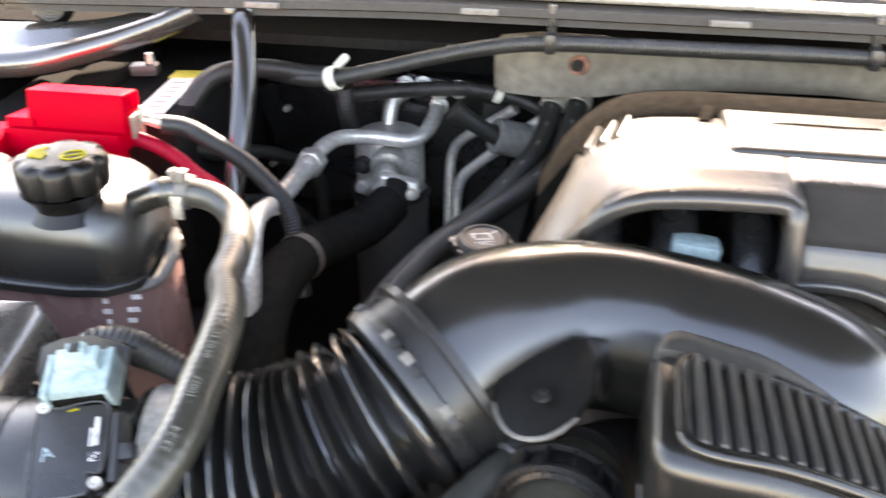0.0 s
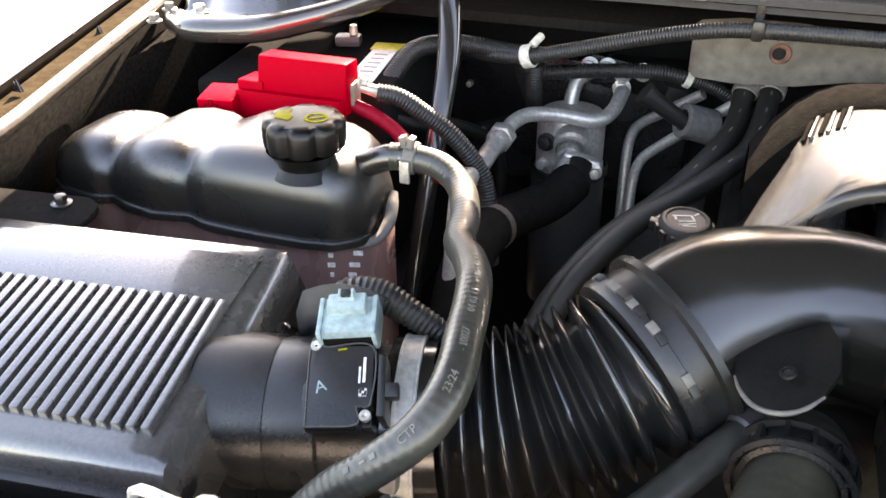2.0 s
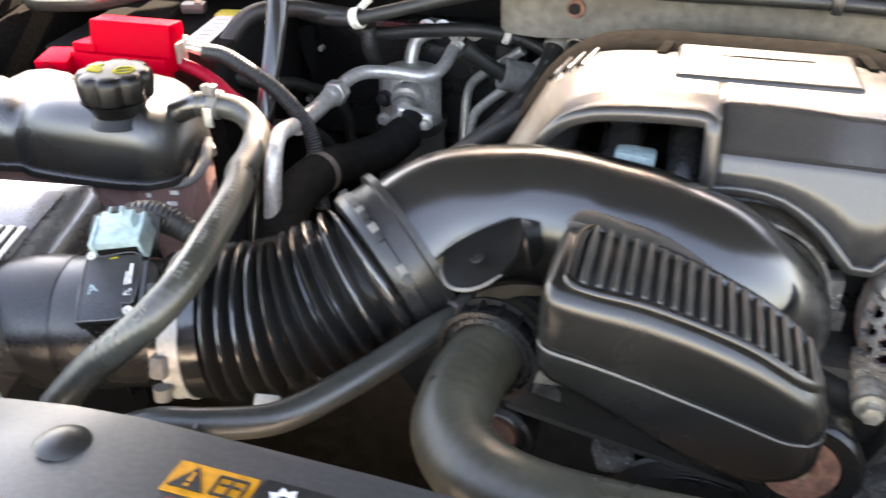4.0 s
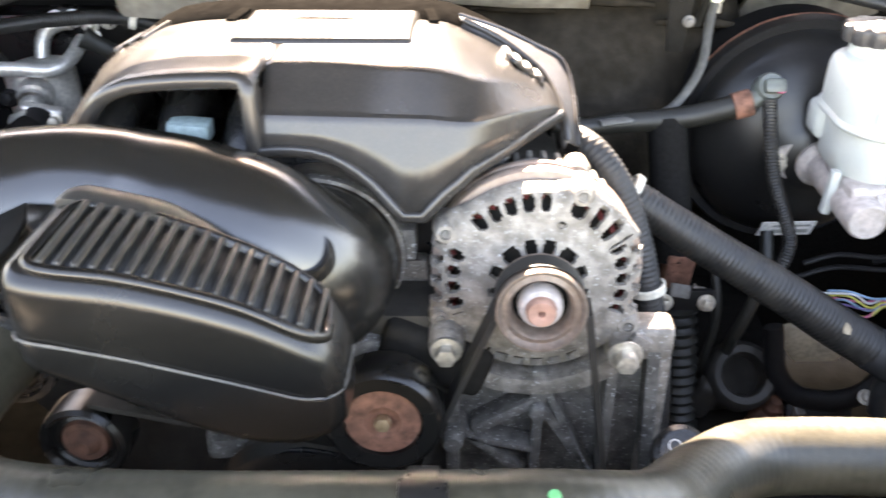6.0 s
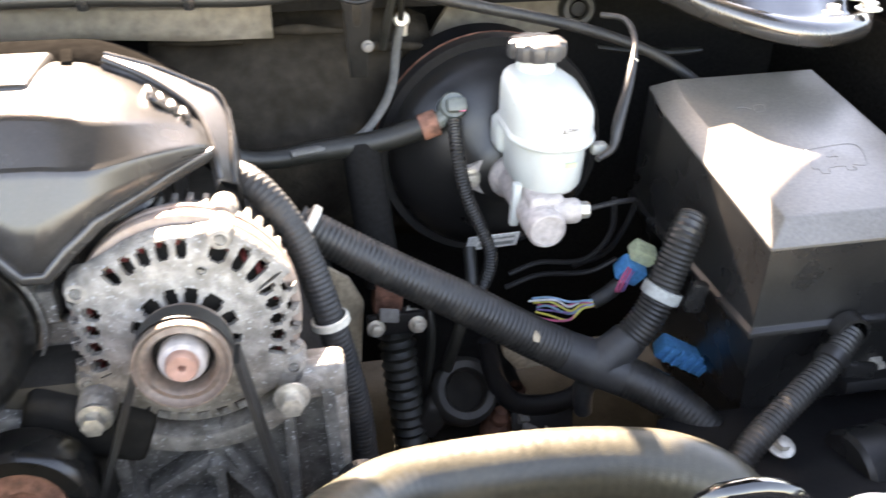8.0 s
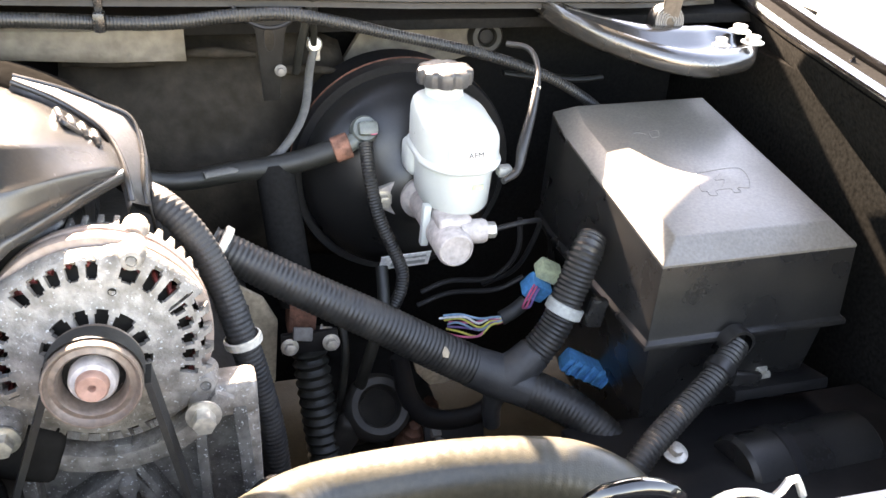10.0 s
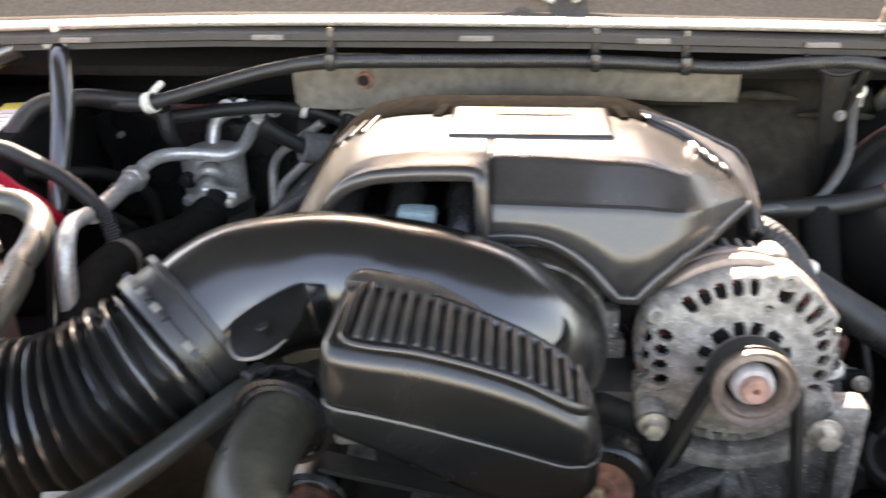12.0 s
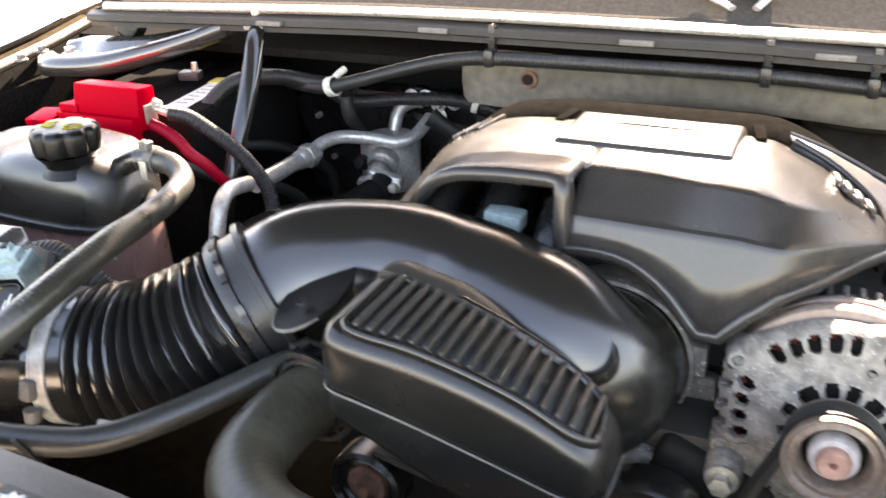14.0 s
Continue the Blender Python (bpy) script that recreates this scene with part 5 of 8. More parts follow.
part("tube", tube([(-0.030, 0.352, 1.046), (-0.045, 0.335, 1.043), (-0.085, 0.275, 1.035), (-0.115, 0.235, 1.034), (-0.150, 0.215, 1.038), (-0.178, 0.205, 1.040), (-0.198, 0.195, 1.032), (-0.212, 0.18, 1.015)], 0.0095, 16), COOLANT_HOSE, vhose, sharp=80)
part("hose_end", lathe([(0.0105, -0.008), (0.0125, -0.006), (0.0125, 0.006), (0.0105, 0.008)], aim((-0.034, 0.349, 1.045), (0.55, 0.75, 0.1)), 20), GREY_PLASTIC, vhose)
part("wire_clip", tube([(-0.148, 0.203, 1.048), (-0.142, 0.208, 1.030), (-0.142, 0.214, 1.018), (-0.130, 0.214, 1.016)], 0.0022, 8), BLACK_PLASTIC, vhose)
chose = thing("coolant_hose", (-0.24, 0.4, 1.0), "dusty grey-black coolant hose with printed marks", "hose")
ch_pts = [(-0.316, 0.513, 1.100), (-0.300, 0.516, 1.100), (-0.275, 0.514, 1.097), (-0.253, 0.497, 1.090), (-0.236, 0.455, 1.090), (-0.229, 0.422, 1.090), (-0.212, 0.390, 1.098), (-0.198, 0.358, 1.105), (-0.190, 0.327, 1.106), (-0.185, 0.299, 1.105), (-0.181, 0.278, 1.104), (-0.180, 0.258, 1.101), (-0.184, 0.243, 1.095), (-0.193, 0.233, 1.086), (-0.210, 0.226, 1.071), (-0.227, 0.222, 1.056), (-0.25, 0.212, 1.03)]
part("tube", tube(ch_pts, 0.0108, 20, 0.005, corr=(0.005, 0.0002)), COOLANT_HOSE, chose, sharp=80)
hcl = part("spring_clamp", lathe([(0.0115, -0.005), (0.0128, -0.004), (0.0128, 0.004), (0.0115, 0.005)], aim((-0.300, 0.516, 1.100), (1, 0.05, -0.1)), 24), CLIP_GREY, chose, "bright spring clamp")
for dz in (-1, 1):
    part("clamp_ear", rbox((0.005, 0.008, 0.009), pose(-0.300 + 0.003 * dz, 0.509, 1.116, 0, 15 * dz, 0), 0.0012), CLIP_GREY, hcl)
part("clamp_tongue", rbox((0.008, 0.003, 0.018), pose(-0.300, 0.501, 1.094), 0.001), ZINC, hcl)
hose_line, _ = spline(ch_pts, 0.002, 0.0108)
PRINT = material("faded_print", (0.16, 0.16, 0.15), 0.6)


def hose_frame(y, side=V((0.25, -0.30, 0.90))):
    """A place on the hose's upper side where its centre passes depth y, text running towards the rear."""
    k = min(range(2, len(hose_line) - 2), key=lambda i: abs(hose_line[i].y - y) + (1.0 if hose_line[i].y > 0.41 else 0.0))
    p, along = hose_line[k], (hose_line[k - 2] - hose_line[k + 2]).normalized()
    n = (side - along * side.dot(along)).normalized()
    m = Matrix((along, n.cross(along), n)).transposed().to_4x4()
    m.translation = p + n * 0.01085
    return m


for y, words in ((0.2365, "CTP"), (0.2600, "23:24"), (0.288, "- 10027"), (0.320, "04 03 11")):
    lettering(words, 0.0062, hose_frame(y), PRINT, chose, "faded white printed code")
for k, y in enumerate((0.2255, 0.2275, 0.2295, 0.340, 0.346, 0.352, 0.358, 0.364, 0.370)):
    part("print_bar", rbox((0.0036, 0.0012 if k % 2 else 0.0030, 0.0004), hose_frame(y), 0), PRINT, chose)
# ---- left: reservoir, battery, red cover, brace ----
resv = thing("coolant_reservoir", (-0.48, 0.53, 0.90), "black and pink-tinted coolant reservoir with screw cap", "reservoir")
TZ = [(-0.645, 1.052), (-0.635, 1.068), (-0.615, 1.083), (-0.595, 1.088), (-0.572, 1.086), (-0.560, 1.081), (-0.548, 1.086), (-0.53, 1.095), (-0.51, 1.098), (-0.492, 1.096), (-0.480, 1.091), (-0.468, 1.096), (-0.45, 1.103), (-0.42, 1.105), (-0.40, 1.105), (-0.375, 1.105), (-0.355, 1.103), (-0.343, 1.098), (-0.334, 1.088), (-0.328, 1.072), (-0.317, 1.050)]
FY = [(-0.645, 0.512), (-0.635, 0.492), (-0.61, 0.478), (-0.58, 0.474), (-0.560, 0.479), (-0.54, 0.470), (-0.51, 0.465), (-0.480, 0.471), (-0.46, 0.464), (-0.42, 0.462), (-0.37, 0.463), (-0.345, 0.468), (-0.330, 0.480), (-0.317, 0.505)]
BY = [(-0.645, 0.55), (-0.62, 0.572), (-0.58, 0.585), (-0.42, 0.588), (-0.37, 0.578), (-0.345, 0.565), (-0.330, 0.548), (-0.317, 0.53)]


def tank_section(x, zl, zh, rt, inset=0.0):
    f, b = interp(x, FY) + inset, interp(x, BY) - inset
    rt = min(rt, (zh - zl) * 0.9, (b - f) * 0.45)
    out = [V((x, f, zl))]
    out += [V((x, f + rt - rt * math.cos(a), zh - rt + rt * math.sin(a))) for a in (radians(10 * k) for k in range(10))]
    out += [V((x, b - rt + rt * math.sin(a), zh - rt + rt * math.cos(a))) for a in (radians(10 * k) for k in range(10))]
    out.append(V((x, b, zl)))
    return out


RIGHT_END = -0.326
tx = [-0.645, -0.64, -0.63, -0.62, -0.61, -0.60, -0.59, -0.58, -0.572, -0.566, -0.560, -0.554, -0.548, -0.54, -0.53, -0.52, -0.51, -0.50, -0.492, -0.486, -0.480, -0.474, -0.468, -0.46, -0.45, -0.43, -0.41, -0.39, -0.37, -0.355, -0.345, -0.338, -0.332, -0.328, RIGHT_END]
part("upper_tank", ring_loft([tank_section(x, 1.043, interp(x, TZ), 0.030) for x in tx]), TANK_PLASTIC, resv, sharp=80)
part("seam_flange", ring_loft([tank_section(x, 1.036, 1.0435, 0.003, -0.004) for x in tx]), BLACK_PLASTIC, resv, sharp=60)
part("lower_tank", ring_loft([tank_section(x, 0.90, 1.0365, 0.006, 0.004) for x in tx]), COOLANT_TANK, resv, "translucent lower half showing pink coolant", 60)
part("neck", lathe([(0.027, -0.002), (0.0215, 0.006), (0.0225, 0.010), (0.0295, 0.019)], pose(-0.376, 0.487, 1.091), 32), CAP_PLASTIC, resv)


def lobed_cap(cx, cy, z0, rmax, h, lobes):
    """A screw cap with a scalloped edge."""
    rings = []
    for r, u in ((0.0, 1.0), (0.62, 1.0), (0.88, 0.98), (0.97, 0.88), (1.0, 0.7), (1.0, 0.25), (0.97, 0.05), (0.86, 0.0), (0.0, 0.0)):
        ring = []
        for i in range(80):
            a = 2 * math.pi * i / 80
            s = rmax * max(r, 5e-4) * (1 - (0.13 * max(0.0, math.cos(lobes * a)) ** 1.5 if r > 0.83 else 0))
            ring.append(V((cx + s * math.cos(a), cy + s * math.sin(a), z0 + h * u)))
        rings.append(ring)
    bm = ring_loft(rings, False)
    bmesh.ops.remove_doubles(bm, verts=bm.verts, dist=4e-5)
    return bm


capbm = lobed_cap(-0.376, 0.489, 1.110, 0.0318, 0.024, 8)
cap = part("screw_cap", capbm, CAP_PLASTIC, resv, "black lobed screw cap with yellow marks")
part("warning_mark", prism([(-0.016, -0.004), (-0.004, -0.010), (-0.002, -0.002), (-0.006, 0.006), (-0.004, 0.012), (-0.015, 0.008)], 0.0005, pose(-0.382, 0.489, 1.1342, 0, 0, 20), 0), CAP_YELLOW, cap)
part("warning_ring", lathe([(0.007, 0), (0.007, 0.0005), (0.0092, 0.0005), (0.0092, 0)], pose(-0.365, 0.489, 1.1342), 24), CAP_YELLOW, cap)
part("warning_bar", rbox((0.014, 0.0018, 0.0006), pose(-0.365, 0.489, 1.1344, 0, 0, 40), 0), CAP_YELLOW, cap)
part("outlet_neck", tube([(-0.352, 0.512, 1.084), (-0.334, 0.512, 1.092), (-0.318, 0.513, 1.099), (-0.300, 0.516, 1.101)], 0.0105, 16), GLOSS_PLASTIC, resv)
part("side_lug", tube([(-0.333, 0.480, 1.034), (-0.322, 0.492, 1.036), (-0.318, 0.507, 1.043), (-0.3195, 0.520, 1.052), (-0.322, 0.530, 1.060)], [0.0030, 0.0042, 0.0052, 0.0050, 0.0035], 12, 0.004), CLIP_GREY, resv, "pale worn lug at the end of the seam")
part("seam_bolt", hexhead((-0.585, 0.464, 1.032), (0, 0, 1), 0.005, 0.006, 0.008), BLACK_PLASTIC, resv)
for k, (x, z, w) in enumerate(((-0.352, 1.028, 0.004), (-0.335, 1.028, 0.012), (-0.352, 1.019, 0.006), (-0.338, 1.018, 0.014), (-0.352, 1.010, 0.003), (-0.339, 1.009, 0.010))):
    part("print_bar", rbox((w, 0.0006, 0.004), pose(x, interp(x, FY) + 0.0035, z, 0, 0, 15), 0), LABEL, resv)

bat = thing("battery", (-0.50, 0.78, 0.88), "black car battery with white and yellow label", "battery")
part("case", rbox((0.20, 0.26, 0.20), pose(-0.505, 0.795, 0.985, 0, 0, 6), 0.008), PAINT_FLAT, bat)
part("top_label", rbox((0.028, 0.105, 0.0012), pose(-0.436, 0.748, 1.0862, 0, 0, 8), 0), LABEL, bat, "white printed label")
part("yellow_label", rbox((0.034, 0.024, 0.0014), pose(-0.445, 0.812, 1.0866, 0, 0, 8), 0), YELLOW, bat)
for k in range(6):
    part("label_bar", rbox((0.014, 0.0025, 0.0006), pose(-0.436 - 0.002 * (k - 2.5), 0.748 + 0.014 * (k - 2.5), 1.0872, 0, 0, 8), 0), GREY_CONN, bat)
part("vent_strip", rbox((0.05, 0.16, 0.010), pose(-0.53, 0.80, 1.088, 0, 0, 6), 0.003), PAINT_FLAT, bat)
hd = thing("battery_terminal_clamp", (-0.50, 0.80, 1.09), "grey plastic terminal clamp on the battery", "clamp")
part("clamp_body", rbox((0.028, 0.020, 0.012), pose(-0.487, 0.80, 1.094, 0, 0, 15), 0.004), GREY_PLASTIC, hd)
part("clamp_stud", lathe([(0, 0.012), (0.004, 0.011), (0.005, 0)], pose(-0.482, 0.803, 1.099), 14), ZINC, hd)

red = thing("terminal_cover", (-0.45, 0.62, 1.06), "bright red plastic battery terminal cover", "terminal cover")
part("body", rbox((0.088, 0.034, 0.047), pose(-0.442, 0.620, 1.110, -6, 1, 3), 0.0035, 2, (0.98, 0.8)), RED, red)
part("step", rbox((0.026, 0.036, 0.030), pose(-0.492, 0.616, 1.096, -6, 1, 3), 0.003), RED, red)
part("skirt", rbox((0.104, 0.016, 0.030), pose(-0.452, 0.601, 1.089, -6, 1, 3), 0.003), RED, red)
part("end_box", rbox((0.036, 0.034, 0.022), pose(-0.517, 0.594, 1.091, 8, -2, 6), 0.003), RED, red)
for w, h in ((0.014, 0.005), (0.005, 0.014)):
    part("plus_mark", rbox((w, 0.001, h), pose(-0.519, 0.5765, 1.093, 8, -2, 6), 0.0003), RED_DARK, red, "embossed plus mark")
for w, h in ((0.0115, 0.0025), (0.0025, 0.0115)):
    part("plus_face", rbox((w, 0.001, h), pose(-0.519, 0.5760, 1.093, 8, -2, 6), 0.0003), RED, red)
part("fuse_link", rbox((0.003, 0.018, 0.020), pose(-0.397, 0.624, 1.104, 0, 0, 3), 0.001), RUST_DUSTY, red)
part("fuse_nut", hexhead((-0.395, 0.630, 1.112), (1, 0.1, 0), 0.005, 0.006, 0.007), ZINC, red)
bcable = thing("battery_cable", (-0.34, 0.64, 1.0), "black corrugated battery cable with bare lug", "cable")
part("loom", tube([(-0.380, 0.634, 1.102), (-0.362, 0.640, 1.098), (-0.345, 0.645, 1.087), (-0.314, 0.655, 1.060), (-0.288, 0.662, 1.022), (-0.279, 0.660, 0.985), (-0.275, 0.655, 0.93)], 0.0088, 14, corr=(0.0032, 0.0008)), LOOM, bcable)
part("lug", joined(tube([(-0.403, 0.628, 1.106), (-0.392, 0.630, 1.107), (-0.378, 0.634, 1.103)], [0.003, 0.0045, 0.006], 12), rbox((0.010, 0.010, 0.003), pose(-0.402, 0.627, 1.105), 0.001)), ZINC, bcable, "bare tinned lug")
single("red_cable", tube([(-0.404, 0.622, 1.094), (-0.392, 0.622, 1.090), (-0.378, 0.622, 1.085), (-0.360, 0.620, 1.076), (-0.345, 0.616, 1.066), (-0.332, 0.625, 1.050), (-0.324, 0.645, 1.020)], 0.0064, 14), RED_WIRE, "thick red battery cable", "cable")
brace = thing("brace_rod", (-0.35, 0.7, 0.9), "glossy black tubular brace from the cowl", "brace")
part("rod", tube([(-0.368, 0.795, 1.160), (-0.360, 0.775, 1.150), (-0.347, 0.735, 1.108), (-0.343, 0.690, 1.046), (-0.345, 0.655, 0.975), (-0.348, 0.62, 0.88)], [0.010, 0.0115, 0.0115, 0.0105, 0.010, 0.010], 24), BRACE_PAINT, brace, sharp=80)
part("rod_end", rbox((0.030, 0.022, 0.016), pose(-0.368, 0.795, 1.164, -20, 0, 0), 0.005), PAINT, brace)
part("rod_bolt", hexhead((-0.368, 0.795, 1.173), (0, -0.2, 1), 0.006, 0.007, 0.009), ZINC, brace)
single("battery_loom", tube([(-0.41, 0.70, 1.055), (-0.408, 0.74, 1.083), (-0.398, 0.78, 1.098), (-0.368, 0.825, 1.094), (-0.325, 0.835, 1.088), (-0.287, 0.822, 1.089)], 0.0105, 14, corr=(0.0032, 0.0008)), LOOM, "black corrugated wiring loom from the battery", "wiring loom")
for k, pts in enumerate(([(-0.42, 0.70, 1.06), (-0.39, 0.74, 1.03), (-0.36, 0.80, 1.01), (-0.33, 0.86, 0.96), (-0.33, 0.88, 0.88)], [(-0.40, 0.66, 1.03), (-0.36, 0.70, 1.00), (-0.33, 0.76, 0.97), (-0.31, 0.82, 0.9)])):
    single("black_cable", tube(pts, 0.0075, 12), RUBBER, "plain black cable beside the battery", "cable", "battery cables")
single("battery_tray", rbox((0.26, 0.32, 0.04), pose(-0.50, 0.78, 0.865), 0.006), PAINT_DULL, "black steel battery tray", "tray")

# ---- rear left: air-conditioning accumulator, pipes, heater hoses ----
acc = thing("accumulator", (-0.25, 0.90, 0.76), "dull aluminium air-conditioning accumulator with hose fittings", "accumulator")
am = pose(-0.249, 0.888, 0.0)
part("lower_can", lathe([(0, 0.76), (0.042, 0.76), (0.044, 0.77), (0.044, 0.932), (0.042, 0.940)], am, 40), GREY_PLASTIC, acc, "dark grey lower can")
part("can", lathe([(0.042, 0.938), (0.0395, 0.940), (0.0395, 1.000), (0.036, 1.008), (0, 1.010)], am, 40), PIPE, acc)
part("band", lathe([(0.0442, 0.932), (0.0462, 0.934), (0.0462, 0.943), (0.0442, 0.945)], am, 40), RUBBER, acc)
part("port_boss", lathe([(0.020, -0.010), (0.020, 0.004), (0.0165, 0.006), (0.0165, 0.012)], aim((-0.240, 0.848, 0.985), (0.12, -0.92, -0.30)), 28), ALU, acc)
part("port_body", lathe([(0.0125, 0.0), (0.0150, 0.004), (0.0150, 0.012), (0.0120, 0.014), (0.0120, 0.026), (0.0160, 0.028), (0.0160, 0.036), (0.0125, 0.040)], aim((-0.239, 0.838, 0.981), (0.14, -0.85, -0.35)), 24), ALU, acc)
part("clamp_block", rbox((0.046, 0.014, 0.024), pose(-0.222, 0.820, 0.975, 18, 14, 10), 0.006, 3), ALU, acc)
part("clamp_bolt", hexhead((-0.205, 0.811, 0.972), (0.15, -0.9, 0.1), 0.0062, 0.010, 0.0085), ZINC, acc)
part("block_bolt", hexhead((-0.268, 0.846, 0.984), (-0.1, -1, 0.2), 0.0080, 0.010, 0.0105), PAINT_DULL, acc)
part("relief_plug", hexhead((-0.272, 0.850, 0.955), (-0.2, -1, 0.0), 0.0060, 0.006, 0.008), PIPE, acc)
part("inlet_pipe", tube([(-0.256, 0.912, 0.985), (-0.257, 0.918, 1.010), (-0.253, 0.928, 1.032), (-0.238, 0.935, 1.042), (-0.222, 0.938, 1.043)], 0.0088, 16), PIPE, acc)
accpipe = thing("refrigerant_pipe", (-0.26, 0.86, 0.98), "bent aluminium refrigerant pipe with hexagonal union", "pipe")
part("upper_pipe", tube([(-0.299, 0.775, 1.017), (-0.294, 0.795, 1.024), (-0.281, 0.818, 1.026), (-0.25, 0.838, 1.021), (-0.215, 0.848, 1.016), (-0.200, 0.868, 1.022), (-0.195, 0.90, 1.035)], 0.0082, 16), PIPE, accpipe)
part("union", joined(prism([(0.0155 * math.cos(math.pi * k / 3), 0.0155 * math.sin(math.pi * k / 3)) for k in range(6)], 0.018, aim((-0.301, 0.770, 1.015), (0.03, -0.95, 0.05)) @ pose(0, 0, -0.012), 0.002),
                     lathe([(0.008, -0.02), (0.0115, -0.018), (0.0115, 0.02), (0.0085, 0.024)], aim((-0.301, 0.770, 1.015), (0.03, -0.95, 0.05)), 20)), ALU, accpipe, "hexagonal pipe union")
part("lower_pipe", tube([(-0.301, 0.770, 1.015), (-0.300, 0.735, 1.017), (-0.298, 0.70, 1.019), (-0.296, 0.655, 1.022)], 0.0098, 16), PIPE, accpipe)
part("end_pipe", tube([(-0.292, 0.64, 1.03), (-0.288, 0.60, 1.037), (-0.283, 0.575, 1.025), (-0.281, 0.56, 0.99), (-0.282, 0.55, 0.94)], 0.0085, 16), PIPE, accpipe)
fwblock = thing("expansion_block", (-0.22, 0.96, 1.02), "dark pipe fitting block on the firewall with aluminium nuts", "fitting")
part("plate", rbox((0.105, 0.02, 0.045), pose(-0.195, 0.960, 1.030, 0, 8, 0), 0.008), BLACK_PLASTIC, fwblock)
for x, z in ((-0.243, 1.045), (-0.222, 1.046), (-0.203, 1.040), (-0.203, 1.022), (-0.180, 1.044)):
    part("nut", hexhead((x, 0.945, z), (0, -1, 0.15), 0.008, 0.009, 0.011), ALU, fwblock)
part("wire_plug", rbox((0.03, 0.025, 0.016), pose(-0.140, 0.940, 1.042, 0, 12, 0), 0.004), BLACK_PLASTIC, fwblock)
for x in (-0.158, -0.150, -0.143):
    part("print_bar", rbox((0.004, 0.001, 0.007), pose(x, 0.928, 1.047), 0), GREY_CONN, fwblock)
ins = thing("insulated_hose", (-0.26, 0.70, 0.94), "thick black foam-covered suction hose", "hose")
part("sleeve", tube([(-0.226, 0.800, 0.962), (-0.241, 0.765, 0.954), (-0.260, 0.72, 0.958), (-0.272, 0.66, 0.972), (-0.276, 0.600, 0.974), (-0.276, 0.560, 0.955), (-0.273, 0.535, 0.91), (-0.268, 0.52, 0.84)], 0.0225, 20, 0.008), SLEEVE, ins, sharp=80)
# the ring's pale brown also paints in the sun patch on the sleeve
part("lit_torn_edge", lathe([(0.0221, -0.0050), (0.0234, -0.0035), (0.0236, 0.0020), (0.0222, 0.0050)], aim((-0.2727, 0.652, 0.9730), (-0.12, -0.98, 0.12)), 24), STRUT_BROWN, ins, "pale torn edge of the foam, coloured as a sunlit patch")
part("crimp", lathe([(0.0175, -0.014), (0.0195, -0.012), (0.0195, 0.012), (0.0175, 0.014)], aim((-0.2245, 0.806, 0.9655), (0.05, 0.85, 0.35)), 24), PAINT_DULL, ins)
lines = thing("heater_pipe_pair", (-0.17, 0.90, 0.85), "two bent aluminium pipes by the firewall", "pipe")
part("front_pipe", tube([(-0.108, 0.905, 1.040), (-0.140, 0.915, 1.015), (-0.172, 0.926, 0.990), (-0.184, 0.928, 0.970), (-0.186, 0.920, 0.935), (-0.184, 0.905, 0.87), (-0.184, 0.90, 0.78)], 0.0062, 14), PIPE, lines)
part("rear_pipe", tube([(-0.072, 0.880, 1.042), (-0.105, 0.890, 1.012), (-0.150, 0.898, 0.972), (-0.168, 0.900, 0.950), (-0.173, 0.895, 0.92), (-0.172, 0.88, 0.86), (-0.172, 0.88, 0.78)], 0.0062, 14), PIPE, lines)
single("foam_collar", lathe([(0.0115, 0.036), (0.0115, 0.0), (0.0125, -0.001), (0.0180, -0.001), (0.0190, 0.0), (0.0195, 0.036), (0.0115, 0.036)], aim((-0.123, 0.855, 1.026), (0.80, 0.45, -0.30)), 32), COLLAR_FOAM, "grey foam collar on a pipe", "collar")
single("service_valve", tube([(-0.165, 0.838, 1.058), (-0.152, 0.842, 1.048), (-0.124, 0.855, 1.026), (-0.104, 0.864, 1.016)], [0.0125, 0.0095, 0.009, 0.009], 14), RUBBER, "black capped service valve", "valve")
